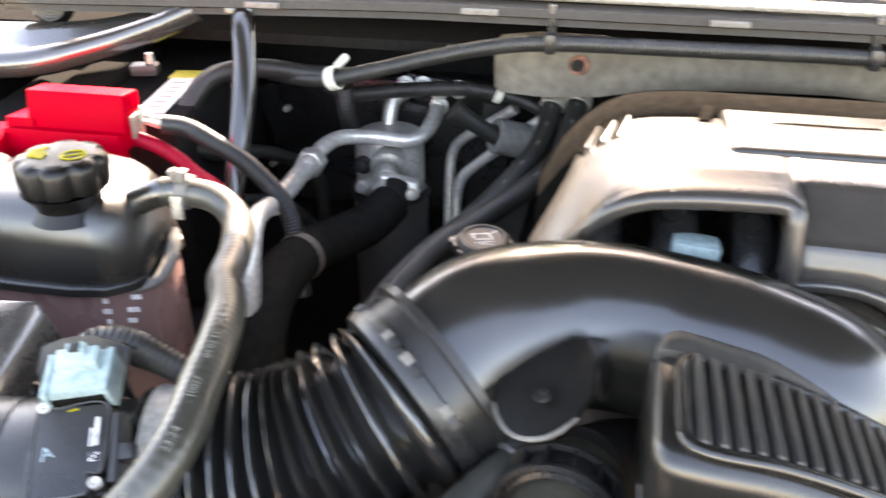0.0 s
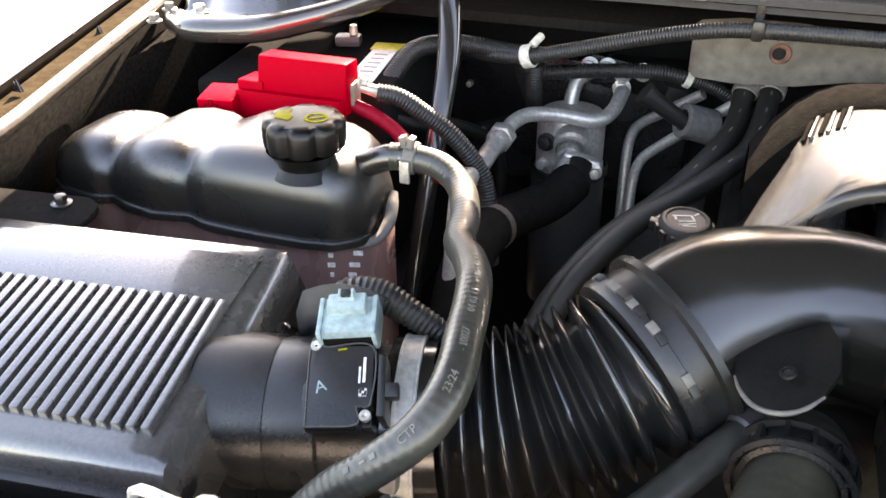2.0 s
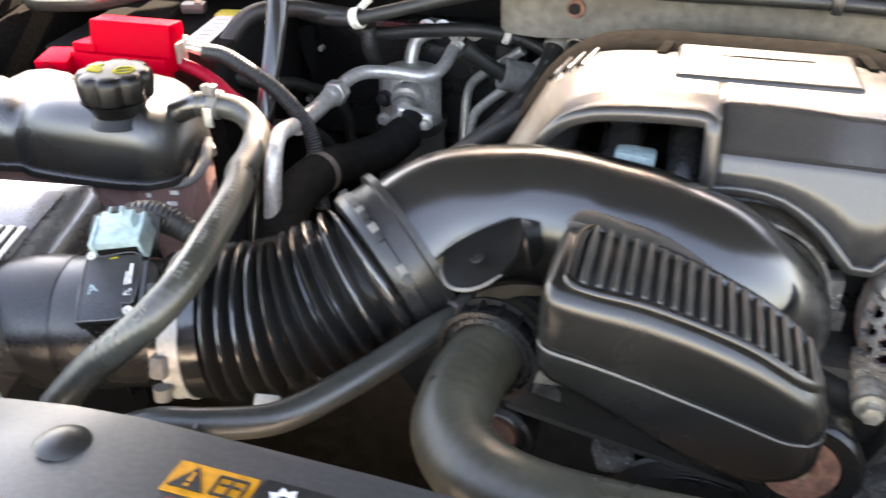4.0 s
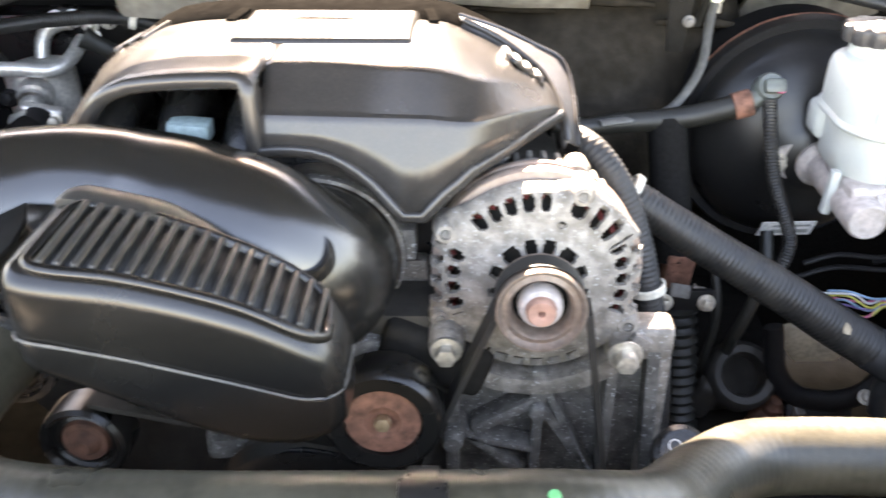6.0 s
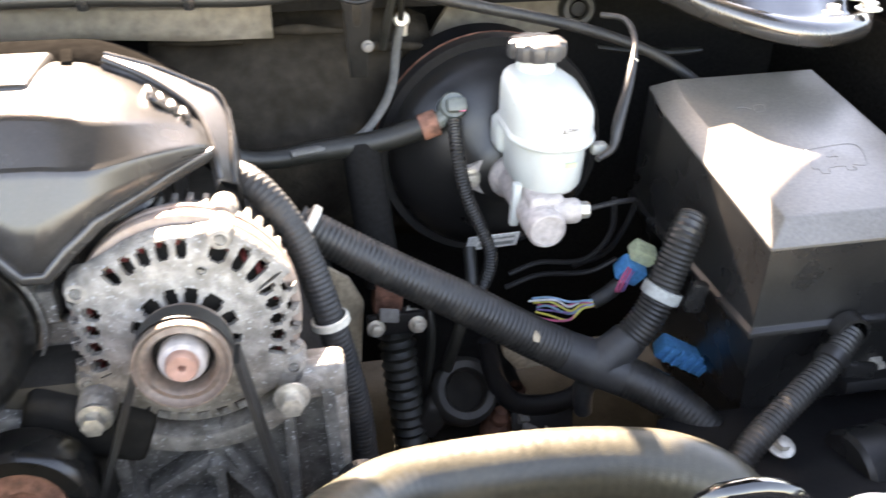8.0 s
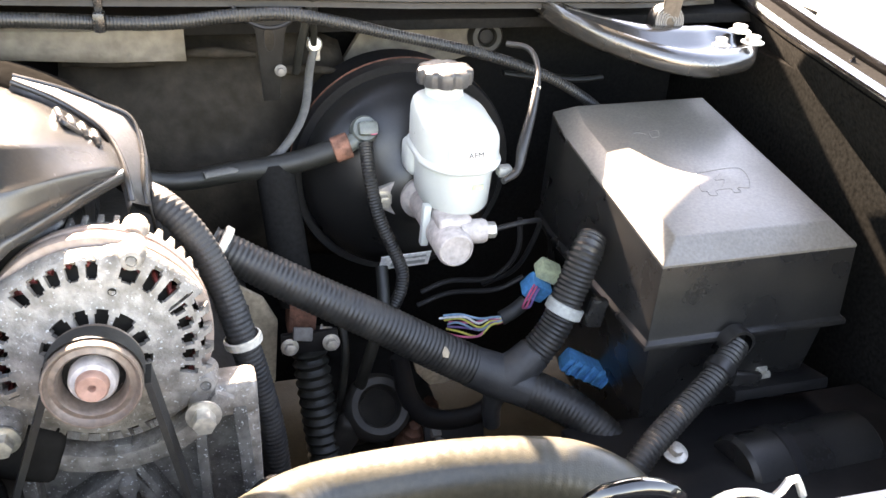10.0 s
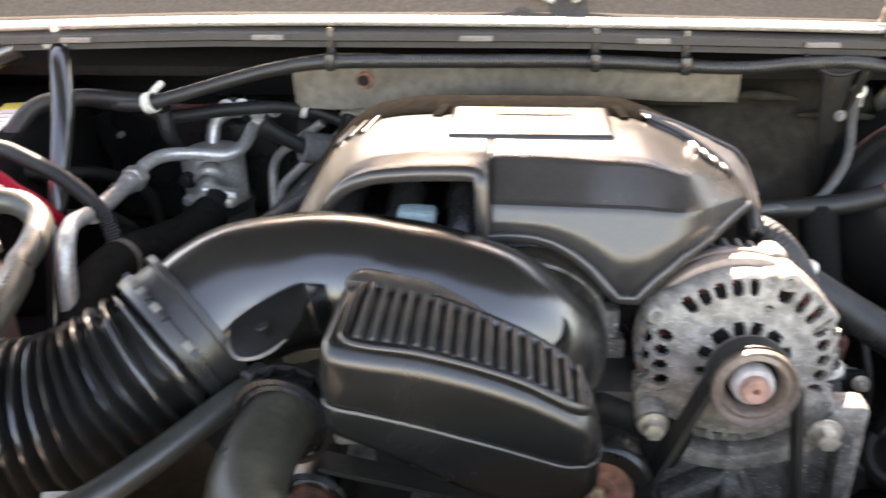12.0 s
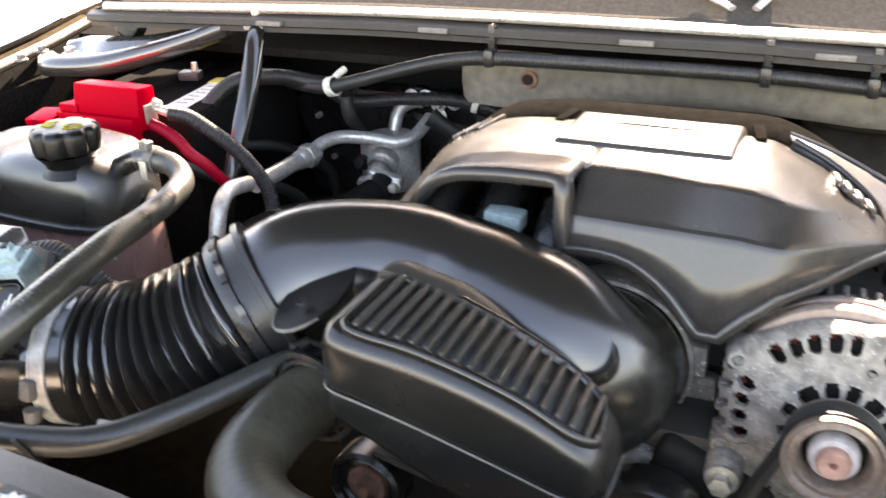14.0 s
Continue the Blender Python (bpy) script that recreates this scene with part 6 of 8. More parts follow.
for k, pts in enumerate(([(-0.062, 0.885, 1.068), (-0.066, 0.868, 1.054), (-0.072, 0.81, 1.036), (-0.098, 0.76, 1.012), (-0.128, 0.715, 0.992), (-0.168, 0.66, 0.972), (-0.20, 0.60, 0.94), (-0.215, 0.56, 0.90), (-0.225, 0.53, 0.84)],
                         [(-0.036, 0.885, 1.070), (-0.040, 0.865, 1.058), (-0.050, 0.79, 1.034), (-0.075, 0.745, 1.020), (-0.110, 0.70, 1.006), (-0.146, 0.655, 0.992), (-0.185, 0.59, 0.955), (-0.20, 0.55, 0.91), (-0.205, 0.52, 0.84)])):
    hh = thing("heater_hose", pts[3], "black rubber heater hose with spring clamp", "hose", "heater hoses")
    part("tube", tube(pts, 0.0108, 18), RUBBER, hh, sharp=80)
    part("clamp", lathe([(0.0122, -0.006), (0.0138, -0.005), (0.0138, 0.005), (0.0122, 0.006)], aim(V(pts[1]).lerp(V(pts[0]), 0.4), V(pts[0]) - V(pts[1])), 20), ZINC, hh)
    ticks, _ = spline(pts, 0.03, 0.0108)
    for p, q in zip(ticks[1:6], ticks[2:7]):
        along = (q - p).normalized()
        up = (V((0.1, -0.45, 0.9)) - along * V((0.1, -0.45, 0.9)).dot(along)).normalized()
        part("tick_mark", rbox((0.0012, 0.0060, 0.0005), aim(p + up * 0.0108, up, along), 0), PRINT, hh)
    part("pipe_stub", tube([pts[0], V(pts[0]) + V((0.002, 0.03, 0.012))], 0.0105, 14), RUST if k else PIPE, hh)
oil = thing("oil_filler_cap", (-0.095, 0.575, 1.03), "black oil filler cap with white oil-can marks", "cap")
om = aim((-0.0945, 0.602, 1.0245), (0.03, -0.10, 1))
part("neck", tube([(-0.092, 0.62, 0.95), (-0.0945, 0.605, 1.0), (-0.0945, 0.602, 1.032)], 0.018, 20), BLACK_PLASTIC, oil)
cap = part("cap", lathe([(0, 0.014), (0.0155, 0.0145), (0.0165, 0.016), (0.019, 0.0155), (0.0215, 0.012), (0.0225, 0.004), (0.021, 0.0), (0, 0)], om, 36), DULL_PLASTIC, oil)
for k in range(12):
    part("grip", rbox((0.004, 0.007, 0.009), om @ Matrix.Rotation(radians(30 * k), 4, "Z") @ pose(0.0222, 0, 0.006), 0.0012), BLACK_PLASTIC, cap)
for x, y, w, h, a in ((-0.002, 0.006, 0.016, 0.0018, 0), (-0.008, 0.003, 0.002, 0.006, 0), (0.006, 0.002, 0.002, 0.008, 10), (0.0, -0.002, 0.013, 0.0016, 0), (0.0, -0.006, 0.014, 0.0014, 5), (0.001, -0.009, 0.011, 0.0014, -5), (0.010, 0.008, 0.006, 0.0016, 35)):
    part("print_bar", rbox((w, h, 0.0006), om @ pose(x, y, 0.0145, 0, 0, a), 0), GREY_CONN, cap)
part("cap_wings", rbox((0.010, 0.058, 0.010), om @ pose(0, 0, 0.005, 0, 0, 70), 0.003), BLACK_PLASTIC, oil)

# ---- wiring along the firewall ----
main = thing("cowl_loom", (0.2, 0.79, 1.1), "long black corrugated wiring loom along the cowl", "wiring loom")
part("conduit", tube([(-0.37, 0.845, 1.085), (-0.325, 0.832, 1.084), (-0.287, 0.820, 1.090), (-0.235, 0.808, 1.106), (-0.178, 0.798, 1.124), (-0.12, 0.788, 1.140), (-0.064, 0.782, 1.148), (0.05, 0.780, 1.150), (0.213, 0.785, 1.149), (0.35, 0.785, 1.143), (0.42, 0.785, 1.148), (0.475, 0.786, 1.149), (0.53, 0.792, 1.138), (0.58, 0.80, 1.124), (0.685, 0.80, 1.099), (0.755, 0.792, 1.076), (0.80, 0.79, 1.052), (0.84, 0.80, 1.02), (0.86, 0.82, 0.98)], [0.0092, 0.0088, 0.0082, 0.0078, 0.0078, 0.0078] + [0.0078, 0.0076, 0.0074, 0.0072, 0.0070, 0.0068, 0.0066, 0.0064, 0.0062, 0.0062, 0.0062, 0.0062, 0.0062], 14, corr=(0.0032, 0.0008)), LOOM, main)
for x, y, z in ((-0.064, 0.782, 1.149), (0.213, 0.785, 1.149), (0.305, 0.785, 1.146)):
    part("clip", joined(rbox((0.012, 0.020, 0.020), pose(x, y, z), 0.005), rbox((0.008, 0.012, 0.03), pose(x, y + 0.008, z + 0.018), 0.002)), BLACK_PLASTIC, main)
part("white_clip", joined(lathe([(0.0105, -0.006), (0.0125, -0.005), (0.0125, 0.005), (0.0105, 0.006)], aim((-0.287, 0.820, 1.090), (0.9, -0.2, 0.3)), 18), tube([(-0.285, 0.824, 1.100), (-0.281, 0.831, 1.105), (-0.279, 0.838, 1.107)], 0.0045, 10)), WHITE_PLASTIC, main, "white plastic loom clip")
low = thing("lower_loom", (-0.2, 0.87, 1.05), "thin black corrugated loom below the cowl", "wiring loom")
part("conduit", tube([(-0.30, 0.835, 1.078), (-0.28, 0.855, 1.062), (-0.22, 0.868, 1.066), (-0.155, 0.878, 1.068), (-0.11, 0.89, 1.058), (-0.083, 0.90, 1.044), (-0.06, 0.92, 1.02)], 0.0085, 12, corr=(0.0032, 0.0008)), LOOM, low)
part("tie", lathe([(0.009, -0.004), (0.0105, -0.003), (0.0105, 0.003), (0.009, 0.004)], aim((-0.125, 0.886, 1.062), (0.9, 0.2, -0.3)), 16), WHITE_PLASTIC, low)
single("loom_drop", tube([(-0.285, 0.845, 1.075), (-0.288, 0.855, 1.045), (-0.292, 0.875, 1.025), (-0.297, 0.90, 1.0), (-0.30, 0.93, 0.97)], 0.0095, 14, corr=(0.0032, 0.0008)), LOOM, "black corrugated loom going down the firewall", "wiring loom")
for x, y, z in ((-0.393, 0.962, 1.006), (-0.375, 0.965, 0.945), (-0.42, 0.965, 0.93), (-0.12, 0.965, 0.985)):
    s = thing("firewall_stud", (x, y + 0.02, z), "rusty stud and nut on the firewall", "stud", "firewall studs")
    part("nut", hexhead((x, y + 0.01, z), (0, -1, 0), 0.009, 0.010, 0.014), RUST, s)
    part("stud", lathe([(0, -0.032), (0.004, -0.031), (0.0045, 0)], aim((x, y + 0.01, z), (0, 1, 0)), 10), ZINC, s)
evap = thing("heater_case", (-0.25, 0.99, 0.85), "black plastic heater case on the firewall", "case")
part("panel", rbox((0.30, 0.05, 0.17), pose(-0.27, 0.975, 0.965), 0.015), BLACK_PLASTIC, evap)
part("corner_plate", rbox((0.10, 0.012, 0.09), pose(-0.375, 0.956, 1.000, 0, -20, 0), 0.004), PAINT_DULL, evap)

# heat shield strip with its bolt
sh = thing("heat_shield_strip", (0.12, 0.85, 1.09), "stained grey-beige insulation strip under the cowl", "heat shield")
rows = []
for x, zl, zh in ((-0.124, 1.083, 1.125), (-0.118, 1.077, 1.130), (-0.08, 1.076, 1.136), (-0.02, 1.080, 1.136), (0.03, 1.088, 1.128), (0.10, 1.094, 1.124), (0.20, 1.094, 1.122), (0.30, 1.090, 1.122), (0.36, 1.088, 1.124), (0.378, 1.087, 1.122)):
    y = 0.842 + 0.004 * math.sin(x * 37)
    rows.append([V((x, y + 0.012, zh + 0.004)), V((x, y, zh)), V((x, y - 0.003, (zl + zh) / 2)), V((x, y + 0.002, zl)), V((x, y + 0.02, zl - 0.004))])
solid(part("strip", ring_loft(rows, False, False), SHIELD, sh, sharp=60), 0.006)
ring = part("rust_ring", lathe([(0.0055, 0.0012), (0.0095, 0.0016), (0.0105, 0.0)], aim((-0.039, 0.836, 1.113), (0, -1, 0)), 20), RUST, sh, "rust ring round the bolt hole")
part("bolt_hole", lathe([(0, 0.0030), (0.0035, 0.0026), (0.0065, 0.0012), (0.007, 0)], aim((-0.041, 0.836, 1.113), (0, -1, 0)), 12), VOID, sh)
felt = thing("firewall_insulation", (0.45, 0.90, 0.95), "dark grey moulded felt insulation on the firewall", "insulation")
rows = []
for k in range(15):
    x = 0.24 + 0.30 * k / 14
    bulge = 0.5 + 0.5 * math.sin((x - 0.24) / 0.30 * math.pi)
    row = []
    for z in np.linspace(0.84, 1.100, 14):
        u = (z - 0.84) / 0.26
        row.append(V((x + 0.01 * math.sin(9 * u), 0.93 - 0.115 * bulge * math.sin(math.pi * min(1, 0.15 + 0.85 * u)) + 0.006 * math.sin(23 * x + 5 * u), z - 0.02 * max(0, (x - 0.46) / 0.08) ** 2)))
    rows.append(row)
solid(part("pad", ring_loft(rows, False, False), FELT, felt, sharp=80), 0.012)
for k, (x, z) in enumerate(((0.30, 1.085), (0.405, 1.092), (0.50, 1.07))):
    part("edge_fold", tube([(x - 0.045, 0.872, z - 0.004), (x, 0.860, z), (x + 0.045, 0.868, z - 0.006)], [0.003, 0.006, 0.003], 10), FELT, felt)
felt2 = thing("upper_insulation", (0.68, 0.95, 1.07), "pale felt pad behind the brake booster", "insulation")
part("pad", front_plate([(0.526, 1.010), (0.60, 1.020), (0.66, 1.045), (0.716, 1.058), (0.714, 1.116), (0.64, 1.122), (0.60, 1.114), (0.577, 1.092)], 0.930, 0.012, 0.004), SHIELD, felt2)
hb = thing("slotted_bracket", (0.46, 0.79, 1.06), "dull black slotted steel bracket below the cowl", "bracket")
bracket_plate = front_plate([(0.440, 1.150), (0.480, 1.150), (0.474, 1.130), (0.470, 1.100), (0.4665, 1.062), (0.4500, 1.062), (0.4480, 1.100), (0.446, 1.130)], 0.785, 0.004, 0.001)
part("plate", bracket_plate, TAB_PLASTIC, hb)
part("slot", prism(rrect(0.009, 0.024, 0.0042), 0.0008, aim((0.4585, 0.7846, 1.126), (0, -1, 0), (0, 0, 1)), 0), FELT, hb)
part("slot_rim", tube([(0.4585 + 0.0052 * math.cos(a), 0.7842, 1.126 + 0.0128 * math.sin(a)) for a in (2 * math.pi * k / 16 for k in range(17))], 0.0006, 6, 0.002), PAINT_DULL, hb)
part("top_fork", tube([(0.425, 0.79, 1.156), (0.440, 0.787, 1.142), (0.46, 0.785, 1.136), (0.480, 0.787, 1.142), (0.490, 0.79, 1.154)], 0.0025, 8), PAINT_DULL, hb)
part("nut", hexhead((0.468, 0.783, 1.094), (0, -1, 0), 0.0042, 0.005, 0.006), CLIP_GREY, hb)
strap = thing("ground_strap", (0.49, 0.82, 1.02), "flat braided ground strap with bright lug", "strap")
part("braid", tube([(0.512, 0.86, 1.092), (0.505, 0.845, 1.075), (0.493, 0.805, 1.042), (0.470, 0.775, 1.018), (0.445, 0.758, 1.007), (0.385, 0.74, 1.004)], 0.0048, 12, flat=0.6), BRAID, strap)
hoodwire = thing("hood_cable", (0.514, 0.83, 1.18), "black cable in a dusty sleeve hanging from the hood", "cable")
part("wire", tube([(0.512, 0.858, 1.098), (0.511, 0.846, 1.130), (0.513, 0.832, 1.165), (0.515, 0.826, 1.185)], 0.0036, 10), RUBBER, hoodwire)
part("sleeve", tube([(0.514, 0.829, 1.178), (0.517, 0.818, 1.215), (0.522, 0.800, 1.260), (0.527, 0.770, 1.305), (0.530, 0.745, 1.335)], 0.0085, 14, corr=(0.012, 0.0012)), STRUT_BROWN, hoodwire, "dusty ribbed sleeve")
part("lug", joined(lathe([(0, 0.006), (0.007, 0.005), (0.009, 0)], aim((0.513, 0.862, 1.097), (0, -1, 0.3)), 16), rbox((0.012, 0.006, 0.022), pose(0.513, 0.862, 1.090), 0.002)), ZINC, strap)
rod = thing("hood_cable", (0.50, 0.81, 1.12), "black hanging cable with grey sleeve at the cowl", "cable")
part("cable", tube([(0.489, 0.835, 1.075), (0.495, 0.815, 1.12), (0.508, 0.800, 1.175), (0.513, 0.795, 1.198)], 0.0042, 10), RUBBER, rod)
part("sleeve", tube([(0.512, 0.796, 1.190), (0.518, 0.790, 1.222), (0.528, 0.778, 1.27)], 0.0065, 14), LOOM, rod, "dark grey sleeve")

grom = thing("firewall_grommet", (0.731, 0.93, 1.083), "round black rubber grommet on the firewall", "grommet")
part("ring", lathe([(0.010, 0.006), (0.0125, 0.010), (0.0185, 0.010), (0.0210, 0.006), (0.0225, 0.0)], aim((0.731, 0.928, 1.083), (0, -1, 0.1)), 28), RUBBER, grom)
part("plug", lathe([(0, 0.007), (0.0085, 0.006), (0.0105, 0.002)], aim((0.731, 0.928, 1.083), (0, -1, 0.1)), 24), PAINT_DULL, grom)
single("rubber_flap", tube([(0.742, 0.882, 1.050), (0.790, 0.880, 1.044), (0.840, 0.880, 1.040), (0.872, 0.880, 1.041)], [0.006, 0.0085, 0.0085, 0.006], 12, 0.006, flat=0.5), RUBBER, "flat black rubber flap below the hinge", "flap")

# ---- right: booster, master cylinder, vacuum hose ----
boost = thing("brake_booster", (0.60, 0.82, 0.83), "large black round brake booster with rusty edge", "brake booster")
bm_ = aim((0.602, 0.80, 0.966), (0.02, -1, 0.02))
part("shell", lathe([(0, 0.066), (0.030, 0.066), (0.036, 0.060), (0.060, 0.052), (0.085, 0.040), (0.104, 0.022), (0.112, 0.008), (0.114, -0.006)], bm_, 72), BOOSTER_PAINT, boost, sharp=60)
part("rim", lathe([(0.114, -0.004), (0.124, -0.002), (0.127, -0.010), (0.126, -0.020), (0.116, -0.024), (0.122, -0.07), (0.10, -0.10)], bm_, 72), PAINT_DULL, boost)
part("rusty_edge", lathe([(0.1265, -0.015), (0.1272, -0.017), (0.1265, -0.020)], bm_, 72), RUST, boost, "thin rusty crimped edge")
part("label", rbox((0.058, 0.0012, 0.024), pose(0.592, 0.744, 0.884, 26, 0, 4), 0), LABEL, boost, "white printed label")
for k in range(2):
    part("label_bar", rbox((0.040, 0.0006, 0.006 if k else 0.003), pose(0.592, 0.744, 0.884, 26, 0, 4) @ pose(0.004, -0.001, -0.004 if k else 0.006), 0), GREY_CONN, boost)
mcyl = thing("master_cylinder", (0.61, 0.68, 0.94), "white brake fluid reservoir on an aluminium master cylinder", "master cylinder")
CYL = aim((0.606, 0.742, 0.966), (0.02, -1, 0.0))
part("cylinder", lathe([(0.024, 0.0), (0.024, 0.012), (0.0175, 0.020), (0.0175, 0.078), (0.0182, 0.082), (0.0182, 0.126), (0.0165, 0.1295), (0.0150, 0.1300), (0.0146, 0.1285), (0, 0.1285)], CYL, 40), CAST_PALE, mcyl, "dull grey cast cylinder")
part("flange", prism([(-0.050, -0.010), (-0.040, -0.014), (-0.022, -0.024), (0.022, -0.024), (0.040, -0.014), (0.050, -0.010), (0.050, 0.010), (0.040, 0.014), (0.022, 0.024), (-0.022, 0.024), (-0.040, 0.014), (-0.050, 0.010)], 0.010, CYL @ pose(0, 0, -0.004), 0.003), CAST_PALE, mcyl)
for x in (-0.042, 0.042):
    part("flange_nut", hexhead(CYL @ V((x, 0, 0.006)), CYL.to_3x3() @ V((0, 0, 1)), 0.0075, 0.008, 0.010), ZINC, mcyl)
part("top_saddle", rbox((0.034, 0.076, 0.030), pose(0.613, 0.668, 0.975), 0.006, 3), CAST_PALE, mcyl)
part("port_boss", lathe([(0, 0.014), (0.0105, 0.014), (0.012, 0.011), (0.012, -0.012)], aim((0.630, 0.634, 0.974), (1, -0.05, 0)), 24), CAST_PALE, mcyl)
part("port", prism([(0.0085 * math.cos(math.pi * k / 3), 0.0085 * math.sin(math.pi * k / 3)) for k in range(6)], 0.012, aim((0.642, 0.634, 0.974), (1, -0.05, 0)), 0.0018), ZINC, mcyl, "zinc hexagonal line nut")
part("tank_leg", rbox((0.008, 0.010, 0.044), pose(0.590, 0.660, 0.972, 0, 3, 0), 0.002), WHITE_TANK, mcyl)


def tank_ring(z, x0, x1, y0, y1, r, bow=0.0):
    """An outline with rounded corners whose front bulges by bow."""
    cx, cy, w, d = (x0 + x1) / 2, (y0 + y1) / 2, x1 - x0, y1 - y0
    return [V((cx + px, cy + py - (bow * (1 - (2 * px / w) ** 2) if py < 0 else 0.0), z)) for px, py in rrect(w, d, r, 7)]


tank_low = [tank_ring(z, x0, x1, y0, y1, r, 0.011) for z, x0, x1, y0, y1, r in ((0.986, 0.600, 0.648, 0.658, 0.722, 0.020), (0.987, 0.594, 0.654, 0.653, 0.730, 0.026), (0.991, 0.590, 0.658, 0.650, 0.734, 0.030), (1.010, 0.589, 0.659, 0.6485, 0.736, 0.030), (1.034, 0.588, 0.660, 0.647, 0.738, 0.030))]
part("lower_tank", ring_loft(tank_low), WHITE_TANK, mcyl, "translucent lower tank half", 60)
part("tank_step", rbox((0.026, 0.036, 0.034), pose(0.595, 0.722, 1.020), 0.010, 3), WHITE_TANK, mcyl)
part("tank_rim", ring_loft([tank_ring(z, x0, x1, y0, y1, 0.030, 0.012) for z, x0, x1, y0, y1 in ((1.0330, 0.586, 0.662, 0.645, 0.742), (1.0340, 0.5835, 0.6645, 0.6425, 0.7445), (1.0370, 0.5825, 0.6655, 0.6415, 0.7455), (1.0400, 0.5835, 0.6645, 0.6425, 0.7445), (1.0412, 0.586, 0.662, 0.645, 0.742))]), WHITE_TANK, mcyl, sharp=60)
tank_up = []
for share, inset in ((0.0, 0.0), (0.5, 0.0), (0.76, 0.0004), (0.90, 0.0022), (0.965, 0.0050), (0.99, 0.009), (1.0, 0.016), (1.0, 0.030)):
    ring = tank_ring(0, 0.5855 + inset, 0.6635 - inset, 0.6445 + inset, 0.7420 - inset, max(0.029 - inset, 0.006), 0.012)
    tank_up.append([V((p.x, p.y, 1.040 + share * (0.0465 - 0.50 * max(0.0, p.x - 0.634) - 0.22 * max(0.0, 0.700 - p.y)))) for p in ring])
part("upper_tank", ring_loft(tank_up), WHITE_TANK, mcyl, "white upper tank half", 60)
part("filler_neck", lathe([(0.0215, 1.080), (0.0190, 1.086), (0.0185, 1.098)], pose(0.6195, 0.717, 0), 32), WHITE_TANK, mcyl)
mcap = part("cap", lobed_cap(0.6195, 0.717, 1.0965, 0.0280, 0.0165, 9), GREY_PLASTIC, mcyl, "black lobed filler cap")
part("cap_print", rbox((0.016, 0.010, 0.0005), pose(0.6195, 0.717, 1.1133, 0, 0, 20), 0), GREY_CONN, mcap)
part("tank_label", rbox((0.034, 0.0008, 0.013), pose(0.620, 0.6325, 1.0545, -6, 0, 4), 0), LABEL, mcyl, "small white label with black letters")
for i in (0, 1):
    part("label_bar", rbox((0.011, 0.0006, 0.0013), pose(0.6095, 0.6325, 1.0520 + 0.005 * i, -6, 0, 4), 0), GREY_CONN, mcyl)
lettering("AFM", 0.0082, pose(0.6285, 0.6312, 1.0540, 84, 0, 4), INK, mcyl, "black printed letters")
part("level_mark", rbox((0.011, 0.0008, 0.005), pose(0.634, 0.6368, 1.019, 0, 0, 8), 0), PALE_GREEN, mcyl)
part("level_plug", rbox((0.014, 0.012, 0.010), pose(0.668, 0.660, 1.024), 0.002), GREY_CONN, mcyl)
vac = thing("vacuum_hose", (0.47, 0.75, 0.98), "black vacuum hose with grey check valve plug", "hose")
part("tube", tube([(0.310, 0.740, 1.012), (0.345, 0.748, 0.998), (0.372, 0.752, 0.995), (0.410, 0.754, 0.999), (0.475, 0.752, 1.007), (0.530, 0.744, 1.026)], [0.0088, 0.0092, 0.0098, 0.0106, 0.0114, 0.0118], 16), RUBBER, vac, sharp=80)
part("crimp", lathe([(0.0122, -0.009), (0.0135, -0.008), (0.0135, 0.008), (0.0122, 0.009)], aim((0.522, 0.744, 1.0235), (0.95, 0, 0.3)), 18), RUST, vac, "rust-brown hose clamp")
VALVE_GREY = material("green_grey_plug", (0.10, 0.115, 0.11), 0.45, dirt=0.3)
part("valve", lathe([(0, 0.02), (0.012, 0.02), (0.014, 0.016), (0.014, 0.0), (0.011, -0.004)], aim((0.546, 0.758, 1.034), (0.0, -0.85, 0.5)), 24), VALVE_GREY, vac)
part("valve_elbow", tube([(0.528, 0.744, 1.026), (0.538, 0.747, 1.030), (0.546, 0.752, 1.035)], 0.009, 14), VALVE_GREY, vac)
part("plug", rbox((0.020, 0.014, 0.020), aim((0.548, 0.741, 1.043), (0.0, -0.85, 0.5)), 0.004), VALVE_GREY, vac)
part("pink_lock", rbox((0.007, 0.003, 0.006), aim((0.553, 0.7335, 1.041), (0.0, -0.85, 0.5)), 0.001), WIRE_P, vac)
single("sensor_wire", tube([(0.545, 0.735, 1.030), (0.545, 0.715, 1.005), (0.552, 0.702, 0.965), (0.566, 0.694, 0.930), (0.575, 0.688, 0.905), (0.573, 0.683, 0.885), (0.564, 0.68, 0.865)], 0.0072, 12, corr=(0.0032, 0.0008)), LOOM, "thin black loom hanging from the booster plug", "wiring loom")
for k, pts in enumerate(([(0.652, 0.634, 0.974), (0.690, 0.640, 0.976), (0.712, 0.66, 0.96), (0.70, 0.68, 0.90), (0.67, 0.70, 0.87)], [(0.600, 0.70, 0.868), (0.63, 0.695, 0.882), (0.668, 0.67, 0.896), (0.69, 0.66, 0.93), (0.690, 0.66, 0.97)], [(0.595, 0.695, 0.855), (0.63, 0.69, 0.870), (0.672, 0.665, 0.884), (0.70, 0.66, 0.90)])):
    single("brake_line", tube(pts, 0.0028, 8), PAINT_DULL, "thin black steel brake line", "pipe", "brake lines")
lw = thing("level_sensor_wire", (0.70, 0.68, 1.03), "taped wire loop to the brake fluid sensor", "cable")
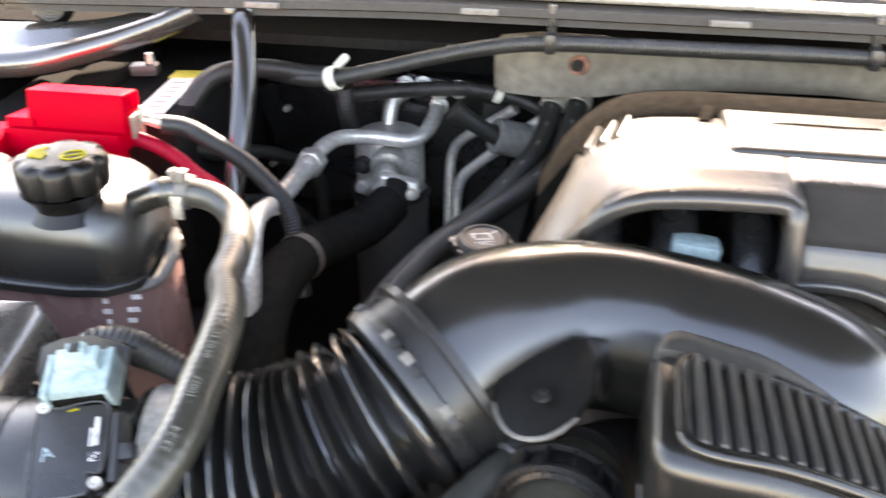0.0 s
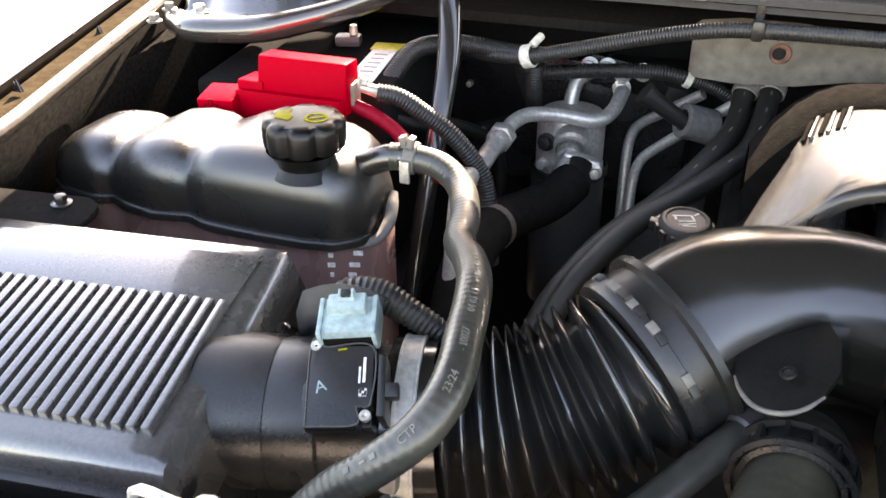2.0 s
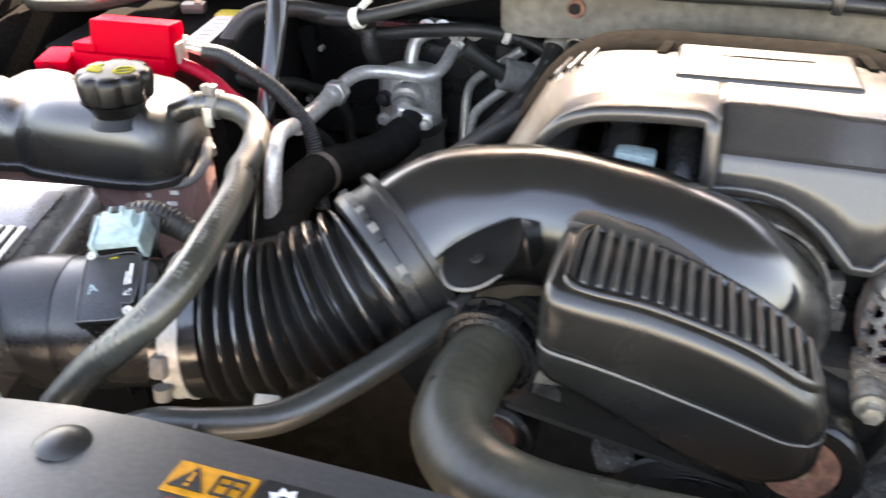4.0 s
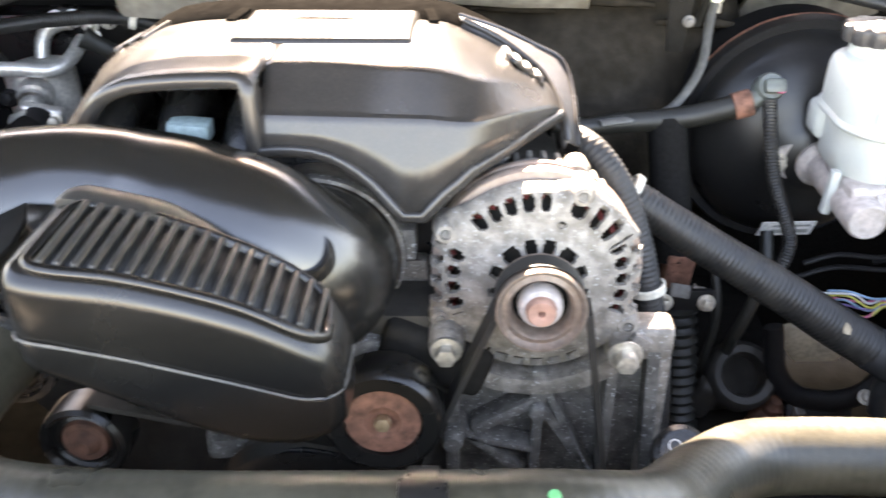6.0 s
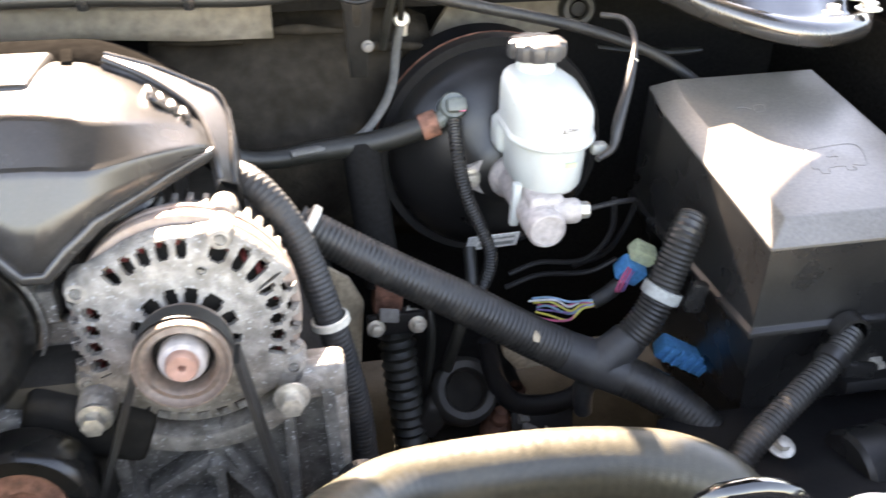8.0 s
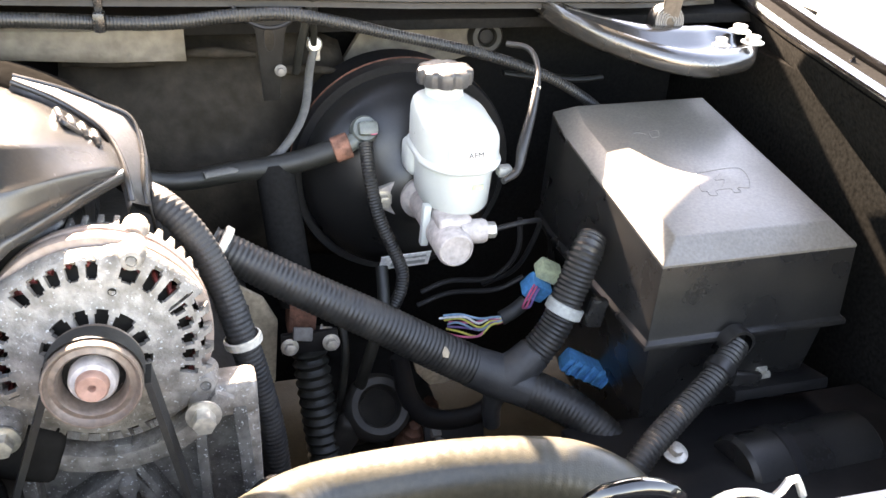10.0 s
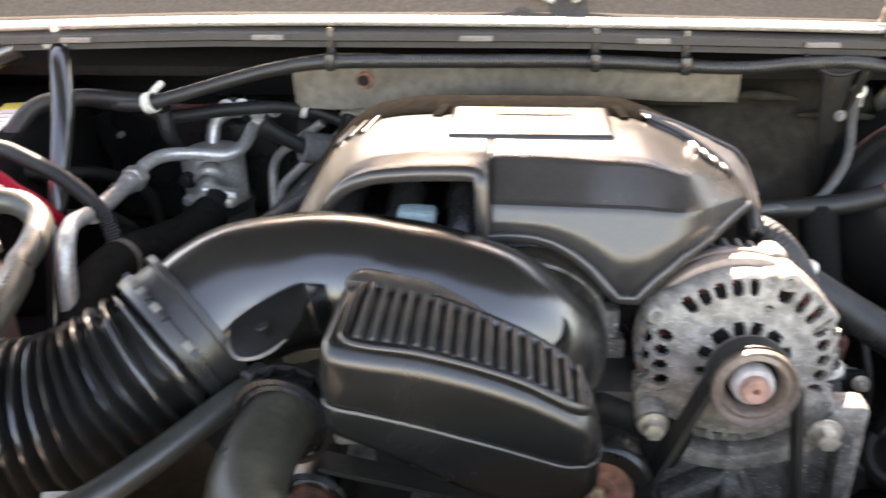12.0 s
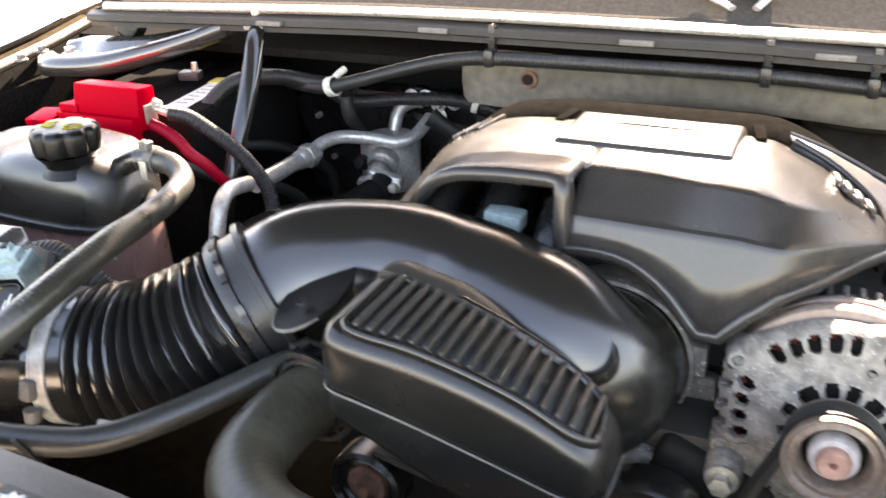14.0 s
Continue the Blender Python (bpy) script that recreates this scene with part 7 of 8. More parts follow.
part("wire", tube([(0.660, 0.64, 1.022), (0.678, 0.65, 1.028), (0.686, 0.662, 1.048), (0.704, 0.69, 1.078), (0.722, 0.73, 1.102), (0.722, 0.76, 1.115), (0.705, 0.78, 1.115)], [0.003, 0.004, 0.0055, 0.0045, 0.003, 0.003, 0.003], 10), LOOM, lw)
part("white_tie", rbox((0.006, 0.006, 0.010), pose(0.713, 0.708, 1.088, 0, 20, 0), 0.001), WHITE_PLASTIC, lw)

# ---- fuse box and the big loom ----
fb = thing("fuse_box", (0.86, 0.61, 0.85), "large black plastic fuse box with sunlit dusty lid", "fuse box")


def fb_ring(z, i, dy=0.0):
    """The lid's outline at height z on its front edge, drawn in by i; the lid rises to the rear."""
    pts = [(0.752 + i, 0.488 + i), (0.957 - i, 0.490 + i), (0.950 - i, 0.765 - i), (0.753 + i, 0.760 - i), (0.748 + i, 0.705)]
    return [V((x, y, z + dy * (y - 0.48))) for x, y in pts]


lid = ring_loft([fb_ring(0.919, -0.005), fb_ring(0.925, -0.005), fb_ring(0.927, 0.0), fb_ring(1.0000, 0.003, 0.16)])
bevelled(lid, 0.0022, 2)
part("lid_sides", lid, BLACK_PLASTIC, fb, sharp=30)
# pale top painted as sunlit; the sides keep plain black plastic
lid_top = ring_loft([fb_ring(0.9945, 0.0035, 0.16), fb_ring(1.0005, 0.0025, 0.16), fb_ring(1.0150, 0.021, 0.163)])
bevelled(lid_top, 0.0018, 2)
part("lid_top", lid_top, FUSE_LID_SUNLIT, fb, "dusty chamfered lid top, coloured paler as sunlit", 30)
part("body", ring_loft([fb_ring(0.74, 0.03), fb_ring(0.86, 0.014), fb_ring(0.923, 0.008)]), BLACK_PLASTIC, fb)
part("lid_arch", lathe([(0.0125, -0.004), (0.0155, -0.004), (0.0155, 0.010), (0.0125, 0.010)], aim((0.836, 0.480, 0.922), (0, -1, 0)), 24), BLACK_PLASTIC, fb)
part("latch", rbox((0.016, 0.010, 0.030), pose(0.728, 0.545, 0.925, 0, 10, 0), 0.003), BLACK_PLASTIC, fb)
for outline in (((0.842, 0.600), (0.892, 0.603), (0.886, 0.572), (0.872, 0.572), (0.872, 0.565), (0.864, 0.565), (0.864, 0.571), (0.848, 0.570), (0.846, 0.563), (0.838, 0.563), (0.838, 0.570), (0.833, 0.572), (0.842, 0.600)),
                ((0.868, 0.597), (0.856, 0.587), (0.866, 0.586), (0.858, 0.576)), ((0.806, 0.672), (0.816, 0.679), (0.826, 0.675)), ((0.829, 0.668), (0.838, 0.670), (0.842, 0.680), (0.832, 0.680), (0.829, 0.668))):
    part("embossed_mark", tube([(x, y, 1.0151 + 0.163 * (y - 0.48)) for x, y in outline], 0.00035, 6, 0.0015), FUSE_LID_SUNLIT, fb)
conduit = thing("fuse_box_conduit", (0.77, 0.44, 0.84), "ribbed black conduit leaving the fuse box", "conduit")
part("tube", tube([(0.836, 0.476, 0.920), (0.826, 0.468, 0.915), (0.800, 0.452, 0.902), (0.765, 0.435, 0.888), (0.72, 0.41, 0.872), (0.69, 0.39, 0.85)], 0.0118, 18, corr=(0.0046, 0.0013)), LOOM, conduit)
part("clip", joined(lathe([(0.012, -0.006), (0.0142, -0.005), (0.0142, 0.005), (0.012, 0.006)], aim((0.812, 0.459, 0.908), (0.8, 0.5, 0.4)), 18), rbox((0.03, 0.008, 0.014), pose(0.838, 0.455, 0.897, 0, 10, 0), 0.003)), BLACK_PLASTIC, conduit)
for x, y, z in ((0.763, 0.430, 0.846), (0.895, 0.505, 0.858)):
    b = thing("panel_bolt", (x, y, z - 0.01), "zinc hexagonal bolt on a black panel", "bolt", "panel bolts")
    part("head", hexhead((x, y, z), (0, -0.3, 1), 0.0065, 0.007, 0.0115), ZINC, b)
fp = thing("fender_panel", (0.86, 0.37, 0.82), "black inner panel with a drum below the fuse box", "panel")
part("panel", rbox((0.34, 0.28, 0.02), pose(0.86, 0.37, 0.835, -10, 0, 0), 0.004), PAINT_DULL, fp)
part("bolt_plate", rbox((0.105, 0.045, 0.012), pose(0.905, 0.500, 0.850, -14, 0, 0), 0.003), PAINT_DULL, fp)
part("drum", lathe([(0, -0.07), (0.034, -0.07), (0.038, -0.066), (0.038, 0.066), (0.034, 0.07), (0, 0.07)], aim((0.885, 0.415, 0.822), (1, 0.05, 0)), 32), BLACK_PLASTIC, fp)
part("drum_band", lathe([(0.0382, -0.006), (0.0398, -0.005), (0.0398, 0.005), (0.0382, 0.006)], aim((0.860, 0.4138, 0.822), (1, 0.05, 0)), 32), PAINT_DULL, fp)
tl = thing("taped_loom", (0.58, 0.55, 0.87), "thick black tape-wrapped wiring loom", "wiring loom")
loom_pts = [(0.385, 0.60, 1.005), (0.410, 0.592, 0.990), (0.46, 0.582, 0.960), (0.525, 0.572, 0.923), (0.587, 0.565, 0.884), (0.640, 0.555, 0.856), (0.690, 0.532, 0.838), (0.722, 0.508, 0.822), (0.76, 0.47, 0.79)]
part("main", tube(loom_pts, [0.0145, 0.0165, 0.0178, 0.0188, 0.0198, 0.0205, 0.0195, 0.018, 0.017], 20, corr=(0.0046, 0.0009)), LOOM, tl, sharp=60)
part("junction_wrap", joined(tube([(0.612, 0.560, 0.870), (0.640, 0.555, 0.8565), (0.668, 0.543, 0.847)], [0.0202, 0.0218, 0.0202], 20), tube([(0.648, 0.552, 0.857), (0.664, 0.553, 0.870), (0.675, 0.5545, 0.880)], [0.021, 0.0185, 0.0175], 18)), TAPE, tl, "tape-wrapped junction", 60)
part("pale_spot", prism([(-0.003, -0.005), (0.002, -0.006), (0.0035, -0.001), (0.001, 0.004), (-0.002, 0.0055), (-0.0035, 0.001)], 0.0012, aim((0.584, 0.5500, 0.8970), (-0.1, -0.7, 0.7)), 0.0003), BEIGE, tl, "pale spot on the tape")
part("clip_end", lathe([(0.017, -0.004), (0.0195, -0.003), (0.0195, 0.003), (0.017, 0.004)], aim((0.393, 0.598, 1.000), (0.8, -0.2, -0.5)), 20), WHITE_PLASTIC, tl, "pale tie at the loom's end")
part("branch", tube([(0.648, 0.552, 0.857), (0.672, 0.554, 0.876), (0.694, 0.558, 0.905), (0.710, 0.566, 0.940), (0.724, 0.574, 0.972), (0.735, 0.585, 0.985)], [0.020, 0.017, 0.016, 0.016, 0.016, 0.014], 18, corr=(0.0046, 0.0013)), LOOM, tl)
part("grey_tie", lathe([(0.0165, -0.006), (0.0185, -0.005), (0.0185, 0.005), (0.0165, 0.006)], aim((0.703, 0.561, 0.922), (0.4, 0.15, 0.8)), 20), GREY_CONN, tl, "pale grey tie strap")
part("drop", tube([(0.645, 0.556, 0.85), (0.638, 0.56, 0.82), (0.642, 0.565, 0.79)], [0.014, 0.010, 0.009], 12), TAPE, tl)
al = thing("alternator_loom", (0.40, 0.53, 0.80), "black corrugated loom beside the alternator", "wiring loom")
part("conduit", tube([(0.338, 0.600, 1.052), (0.350, 0.580, 1.054), (0.363, 0.568, 1.045), (0.378, 0.558, 1.024), (0.392, 0.548, 0.990), (0.403, 0.536, 0.950), (0.414, 0.530, 0.90), (0.422, 0.525, 0.85), (0.426, 0.52, 0.78)], 0.0125, 16, corr=(0.0042, 0.0006)), TAPE, al)
part("white_tie", lathe([(0.014, -0.004), (0.0158, -0.003), (0.0158, 0.003), (0.014, 0.004)], aim((0.404, 0.535, 0.946), (0.2, -0.1, -0.95)), 18), WHITE_PLASTIC, al, "white cable tie")
bc = thing("blue_plug", (0.718, 0.655, 0.87), "blue and pale green wiring plug", "plug")
part("blue_half", rbox((0.026, 0.020, 0.022), pose(0.714, 0.655, 0.888, 20, 30, 0), 0.003), BLUE, bc)
part("green_half", rbox((0.026, 0.020, 0.016), pose(0.727, 0.658, 0.905, 20, 30, 0), 0.003), PALE_GREEN, bc)
bc2 = thing("blue_plug_row", (0.75, 0.59, 0.80), "blue plug row with ribbed side", "plug")
part("shell", rbox((0.056, 0.020, 0.020), pose(0.752, 0.592, 0.822, 10, 28, -10), 0.003), BLUE, bc2)
for k in range(5):
    part("plug_rib", rbox((0.004, 0.004, 0.022), pose(0.732 + 0.0095 * k, 0.580 - 0.001 * k, 0.834 - 0.005 * k, 10, 28, -10), 0.001), BLUE, bc2)
wire_rng = random.Random(4)
for k, mat in enumerate((WIRE_P, WIRE_Y, WIRE_V, WIRE_B, WIRE_P, WIRE_Y, LABEL, WIRE_B)):
    o = 0.0032 * (k - 3.5)
    j = lambda a: wire_rng.uniform(-a, a)
    single("thin_wire", tube([(0.618 + j(0.006), 0.668, 0.846 + o * 0.9), (0.634 + j(0.004), 0.655 + j(0.006), 0.853 + o * 1.1 + j(0.005)), (0.650, 0.650 + j(0.006), 0.850 + o * 0.7 + j(0.006)), (0.664, 0.650 + j(0.003), 0.853 + o * 0.6 + j(0.003)), (0.678, 0.650, 0.856 + o * 0.35), (0.700, 0.655, 0.868), (0.712, 0.656, 0.882)], 0.0012, 6, 0.004), mat, "thin coloured plug wire", "wire", "thin coloured wires")
for k, mat in enumerate((WIRE_P, WIRE_P, WIRE_V)):
    single("thin_wire", tube([(0.706 + 0.003 * k, 0.642, 0.900 - 0.003 * k), (0.697 + 0.004 * k, 0.636, 0.890), (0.694 + 0.004 * k, 0.638, 0.876), (0.700, 0.648, 0.868)], 0.0013, 6, 0.003), mat, "thin coloured plug wire", "wire", "thin coloured wires")
single("wire_sleeve", tube([(0.676, 0.651, 0.856), (0.690, 0.653, 0.862), (0.704, 0.655, 0.872)], 0.008, 12), TAPE, "black tape sleeve over wires", "sleeve")
gc = thing("grey_plug", (0.615, 0.65, 0.69), "grey wiring plug low in the bay", "plug")
part("shell", rbox((0.028, 0.022, 0.020), pose(0.615, 0.645, 0.708, 30, 14, 12), 0.003), CLIP_GREY, gc)
part("latch", rbox((0.012, 0.012, 0.008), pose(0.606, 0.640, 0.722, 30, 14, 12), 0.0015), CLIP_GREY, gc)
part("plug_rib", rbox((0.004, 0.020, 0.016), pose(0.629, 0.640, 0.706, 30, 14, 12), 0.001), CLIP_GREY, gc)

# low parts in the dark of the bay
steer = thing("steering_shaft", (0.47, 0.68, 0.68), "black steering shaft with ribbed boot", "steering shaft")
part("upper_tube", tube([(0.455, 0.76, 1.00), (0.462, 0.72, 0.92), (0.468, 0.70, 0.87)], 0.020, 18), PAINT_FLAT, steer)
part("boot", tube([(0.474, 0.69, 0.84), (0.480, 0.67, 0.77), (0.488, 0.65, 0.68)], 0.020, 18, corr=(0.011, 0.004)), RUBBER, steer)
part("joint", rbox((0.030, 0.030, 0.045), pose(0.470, 0.697, 0.862, 0, 5, 0), 0.006), RUST, steer, "rusty joint")
part("pinch_bolt", hexhead((0.488, 0.685, 0.842), (1, -0.3, 0), 0.006, 0.010, 0.008), ZINC, steer)
knuckle = thing("steering_knuckle", (0.545, 0.66, 0.70), "dark cast suspension knuckle with a round opening", "knuckle")
km = aim((0.545, 0.655, 0.756), (0.05, -0.72, 0.69))
part("ring", lathe([(0.022, -0.020), (0.021, 0.002), (0.024, 0.007), (0.031, 0.008), (0.036, 0.003), (0.038, -0.012), (0.036, -0.030)], km, 36), BLOCK, knuckle)
part("bore", lathe([(0, -0.012), (0.0215, -0.012)], km, 28), VOID, knuckle)
part("wing", rbox((0.075, 0.05, 0.045), pose(0.535, 0.69, 0.715, 25, 0, 14), 0.012, 3), BLOCK, knuckle)
part("lug", rbox((0.030, 0.022, 0.050), pose(0.508, 0.655, 0.725, 10, 24, 0), 0.008, 3), BLOCK, knuckle)
part("joint_stud", lathe([(0, 0.024), (0.006, 0.023), (0.0075, 0.016), (0.0105, 0.013), (0.0105, 0.004), (0.015, 0.0), (0.018, -0.012), (0.017, -0.03)], aim((0.583, 0.655, 0.708), (0.05, -0.35, 0.93)), 20), RUST_DARK, knuckle, "rusty ball joint stud and nut")
arm = thing("control_arm", (0.63, 0.65, 0.70), "curved black suspension arm with beige dust behind", "suspension arm")
part("arm", tube([(0.566, 0.655, 0.820), (0.578, 0.650, 0.765), (0.602, 0.645, 0.738), (0.645, 0.642, 0.735), (0.676, 0.645, 0.752), (0.694, 0.655, 0.790)], [0.010, 0.011, 0.012, 0.012, 0.011, 0.009], 14, flat=0.7), PAINT_DULL, arm)
part("web", rbox((0.070, 0.006, 0.022), pose(0.628, 0.640, 0.716, -30, 4, 0), 0.003), PAINT_DULL, arm)
part("arm_bolt", hexhead((0.664, 0.628, 0.752), (0, -0.7, 0.7), 0.0055, 0.006, 0.008), ZINC, arm)
single("wheel_liner", front_plate([(0.590, 0.790), (0.606, 0.796), (0.634, 0.784), (0.664, 0.768), (0.658, 0.748), (0.612, 0.746), (0.596, 0.766)], 0.690, 0.010, 0.004), BEIGE, "dusty beige wheel liner low in the bay", "liner")
# added pale panel: its colour imitates bright sunlit ground showing through the gap
single("sunlit_ground_panel", front_plate([(0.398, 0.905), (0.432, 0.880), (0.446, 0.850), (0.440, 0.770), (0.402, 0.760)], 0.700, 0.008, 0.003), BEIGE, "pale beige panel standing in for sunlit ground beside the steering shaft", "liner")
shbr = thing("shaft_bracket", (0.475, 0.66, 0.84), "dark bracket with two zinc bolts at the steering shaft", "bracket")
part("plate", rbox((0.058, 0.008, 0.022), pose(0.474, 0.664, 0.846, -10, 0, 0), 0.002), PAINT_DULL, shbr)
for x in (0.453, 0.495):
    part("bolt", hexhead((x, 0.658, 0.846), (0, -1, 0.2), 0.0062, 0.008, 0.009), ZINC, shbr)
part("tab", rbox((0.020, 0.006, 0.014), pose(0.466, 0.655, 0.862, -30, 10, 0), 0.002), CLIP_GREY, shbr)
single("low_hose", tube([(0.556, 0.70, 0.905), (0.552, 0.672, 0.870), (0.538, 0.660, 0.830), (0.528, 0.668, 0.780), (0.526, 0.69, 0.72)], 0.0065, 12), RUBBER, "black hose low in the bay", "hose", "low hoses")
single("low_hose", tube([(0.505, 0.70, 0.88), (0.512, 0.675, 0.83), (0.508, 0.670, 0.775), (0.502, 0.68, 0.71)], 0.0045, 10), RUBBER, "black hose low in the bay", "hose", "low hoses")
frame_rail = thing("chassis_rail", (0.58, 0.62, 0.52), "dark steel chassis rail", "chassis rail")
part("rail", rbox((0.10, 0.80, 0.11), pose(0.58, 0.60, 0.595), 0.01), VOID, frame_rail)
part("flange", rbox((0.13, 0.80, 0.010), pose(0.58, 0.60, 0.654), 0.003), VOID, frame_rail)
for y in (0.52, 0.60, 0.76):
    part("flange_bolt", hexhead((0.634, y, 0.659), (0, 0, 1), 0.008, 0.008, 0.012), RUST_DARK, frame_rail)
ps = thing("fluid_cap", (0.415, 0.40, 0.86), "black round reservoir cap with pale marks", "cap")
pm = aim((0.414, 0.405, 0.885), (0.1, -0.6, 0.8))
part("cap", lathe([(0, 0.012), (0.018, 0.0115), (0.022, 0.008), (0.022, 0.0)], pm, 28), BLACK_PLASTIC, ps)
part("ring_mark", lathe([(0.0042, 0.0122), (0.0042, 0.0126), (0.0052, 0.0126), (0.0052, 0.0122)], pm @ pose(-0.006, 0.006, 0), 18), LABEL, ps)
for k in range(3):
    part("print_bar", rbox((0.002, 0.010, 0.0005), pm @ pose(0.004 + 0.004 * k, -0.006, 0.0125, 0, 0, -25), 0), LABEL, ps)
part("neck", tube([(0.414, 0.43, 0.80), (0.414, 0.415, 0.86), (0.414, 0.406, 0.884)], 0.018, 18), BLACK_PLASTIC, ps)

# ---- front: radiator cover with labels ----
rc = thing("radiator_cover", (0.0, 0.08, 1.05), "matt black plastic radiator cover with warning labels", "cover")
rows = []
for x in np.linspace(-0.55, 0.62, 30):
    zr = interp(x, [(-0.55, 1.020), (-0.37, 1.055), (-0.29, 1.073), (-0.22, 1.085), (-0.165, 1.091), (0.0, 1.083), (0.15, 1.064), (0.35, 1.045), (0.62, 1.03)])
    rows.append([V((x, 0.166, zr - 0.06)), V((x, 0.167, zr - 0.008)), V((x, 0.164, zr - 0.002)), V((x, 0.158, zr)), V((x, 0.10, zr + 0.006)), V((x, 0.04, zr + 0.008)), V((x, 0.035, zr - 0.02))])
solid(part("panel", ring_loft(rows, False, False), GREY_PLASTIC, rc, sharp=40), 0.003)


def on_cover(x, y, dz=0.0):
    zr = interp(x, [(-0.55, 1.020), (-0.37, 1.055), (-0.29, 1.073), (-0.22, 1.085), (-0.165, 1.091), (0.0, 1.083), (0.15, 1.064), (0.35, 1.045), (0.62, 1.03)])
    return pose(x, y, zr + 0.006 * (0.158 - y) / 0.058 + dz, -5, 3, 0)


part("warning_label", rbox((0.0390, 0.0195, 0.0008), on_cover(-0.0915, 0.1315, 0.0008), 0), ORANGE, rc, "orange warning label with black signs")
part("warning_sign", prism([(-0.0085, -0.0068), (0.0085, -0.0068), (0, 0.0075)], 0.0005, on_cover(-0.1005, 0.1315, 0.0016), 0), INK, rc)
part("exclamation_bar", joined(rbox((0.0016, 0.0058, 0.0004), on_cover(-0.1005, 0.1320, 0.0024), 0), rbox((0.0018, 0.0016, 0.0004), on_cover(-0.1005, 0.1268, 0.0024), 0)), ORANGE, rc)
part("book_sign", joined(*[rbox((w, h, 0.0005), on_cover(-0.0820 + x, 0.1315 + y, 0.0018), 0) for x, y, w, h in ((0, 0.0055, 0.014, 0.0014), (0, -0.0055, 0.014, 0.0014), (-0.0068, 0, 0.0014, 0.0110), (0.0068, 0, 0.0014, 0.0110), (0, 0, 0.0012, 0.0110), (0, 0.0008, 0.010, 0.0012))]), INK, rc)
part("black_label", rbox((0.145, 0.034, 0.0006), on_cover(0.003, 0.126, 0.0006), 0), BLACK_PLASTIC, rc, "black printed service label")
star = []
for k in range(16):
    a, r = 2 * math.pi * k / 16, (0.0085 if k % 2 else 0.0055)
    star.append((r * math.cos(a), r * math.sin(a)))
part("cooling_sign", prism(star, 0.0005, on_cover(-0.0570, 0.132, 0.0013), 0), LABEL, rc)
part("star_hole", lathe([(0, 0.0005), (0.0026, 0.0005), (0.0026, 0)], on_cover(-0.0570, 0.132, 0.0017), 14), INK, rc)
part("red_sign", lathe([(0, 0.0006), (0.010, 0.0006), (0.010, 0)], on_cover(-0.100, 0.1085, 0.0008), 24), RED_PRINT, rc)
part("green_sign", rbox((0.012, 0.010, 0.0006), on_cover(-0.0370, 0.127, 0.0012), 0), GREEN, rc)
for x, y, w, h in ((-0.018, 0.1365, 0.030, 0.0028), (0.012, 0.1350, 0.024, 0.0045), (-0.014, 0.1275, 0.034, 0.0025), (0.012, 0.124, 0.026, 0.003), (0.046, 0.126, 0.020, 0.0035)):
    part("text_bar", rbox((w, h, 0.0005), on_cover(x, y, 0.0013), 0), LABEL, rc)
part("push_pin", lathe([(0, 0.004), (0.006, 0.0035), (0.012, 0.001), (0.013, 0)], on_cover(-0.17, 0.135, 0.0), 24), BLACK_PLASTIC, rc)
rb = thing("radiator_bracket", (0.60, 0.20, 1.0), "glossy black bracket over the radiator hose end", "bracket")
part("saddle", tube([(0.556, 0.218, 0.99), (0.559, 0.214, 1.040), (0.570, 0.211, 1.050), (0.588, 0.209, 1.050), (0.600, 0.207, 1.038), (0.606, 0.205, 0.99)], 0.010, 14, flat=0.6), PAINT, rb)
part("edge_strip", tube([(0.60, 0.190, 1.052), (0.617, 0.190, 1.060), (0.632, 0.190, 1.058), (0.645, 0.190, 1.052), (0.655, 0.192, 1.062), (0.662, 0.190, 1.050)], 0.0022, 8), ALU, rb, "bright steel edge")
rbl = thing("radiator_bracket", (-0.27, 0.165, 1.05), "small bright bracket at the radiator's edge", "bracket")
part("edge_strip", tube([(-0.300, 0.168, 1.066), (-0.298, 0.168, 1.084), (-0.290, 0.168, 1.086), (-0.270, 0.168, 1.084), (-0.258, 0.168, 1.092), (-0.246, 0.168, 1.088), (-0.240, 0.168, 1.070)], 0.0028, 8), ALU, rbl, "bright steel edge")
single("radiator_support", rbox((0.19, 0.036, 0.014), pose(0.650, 0.166, 1.046, 0, 4, 2), 0.004), CAST_PALE, "pale grey steel radiator support", "support")

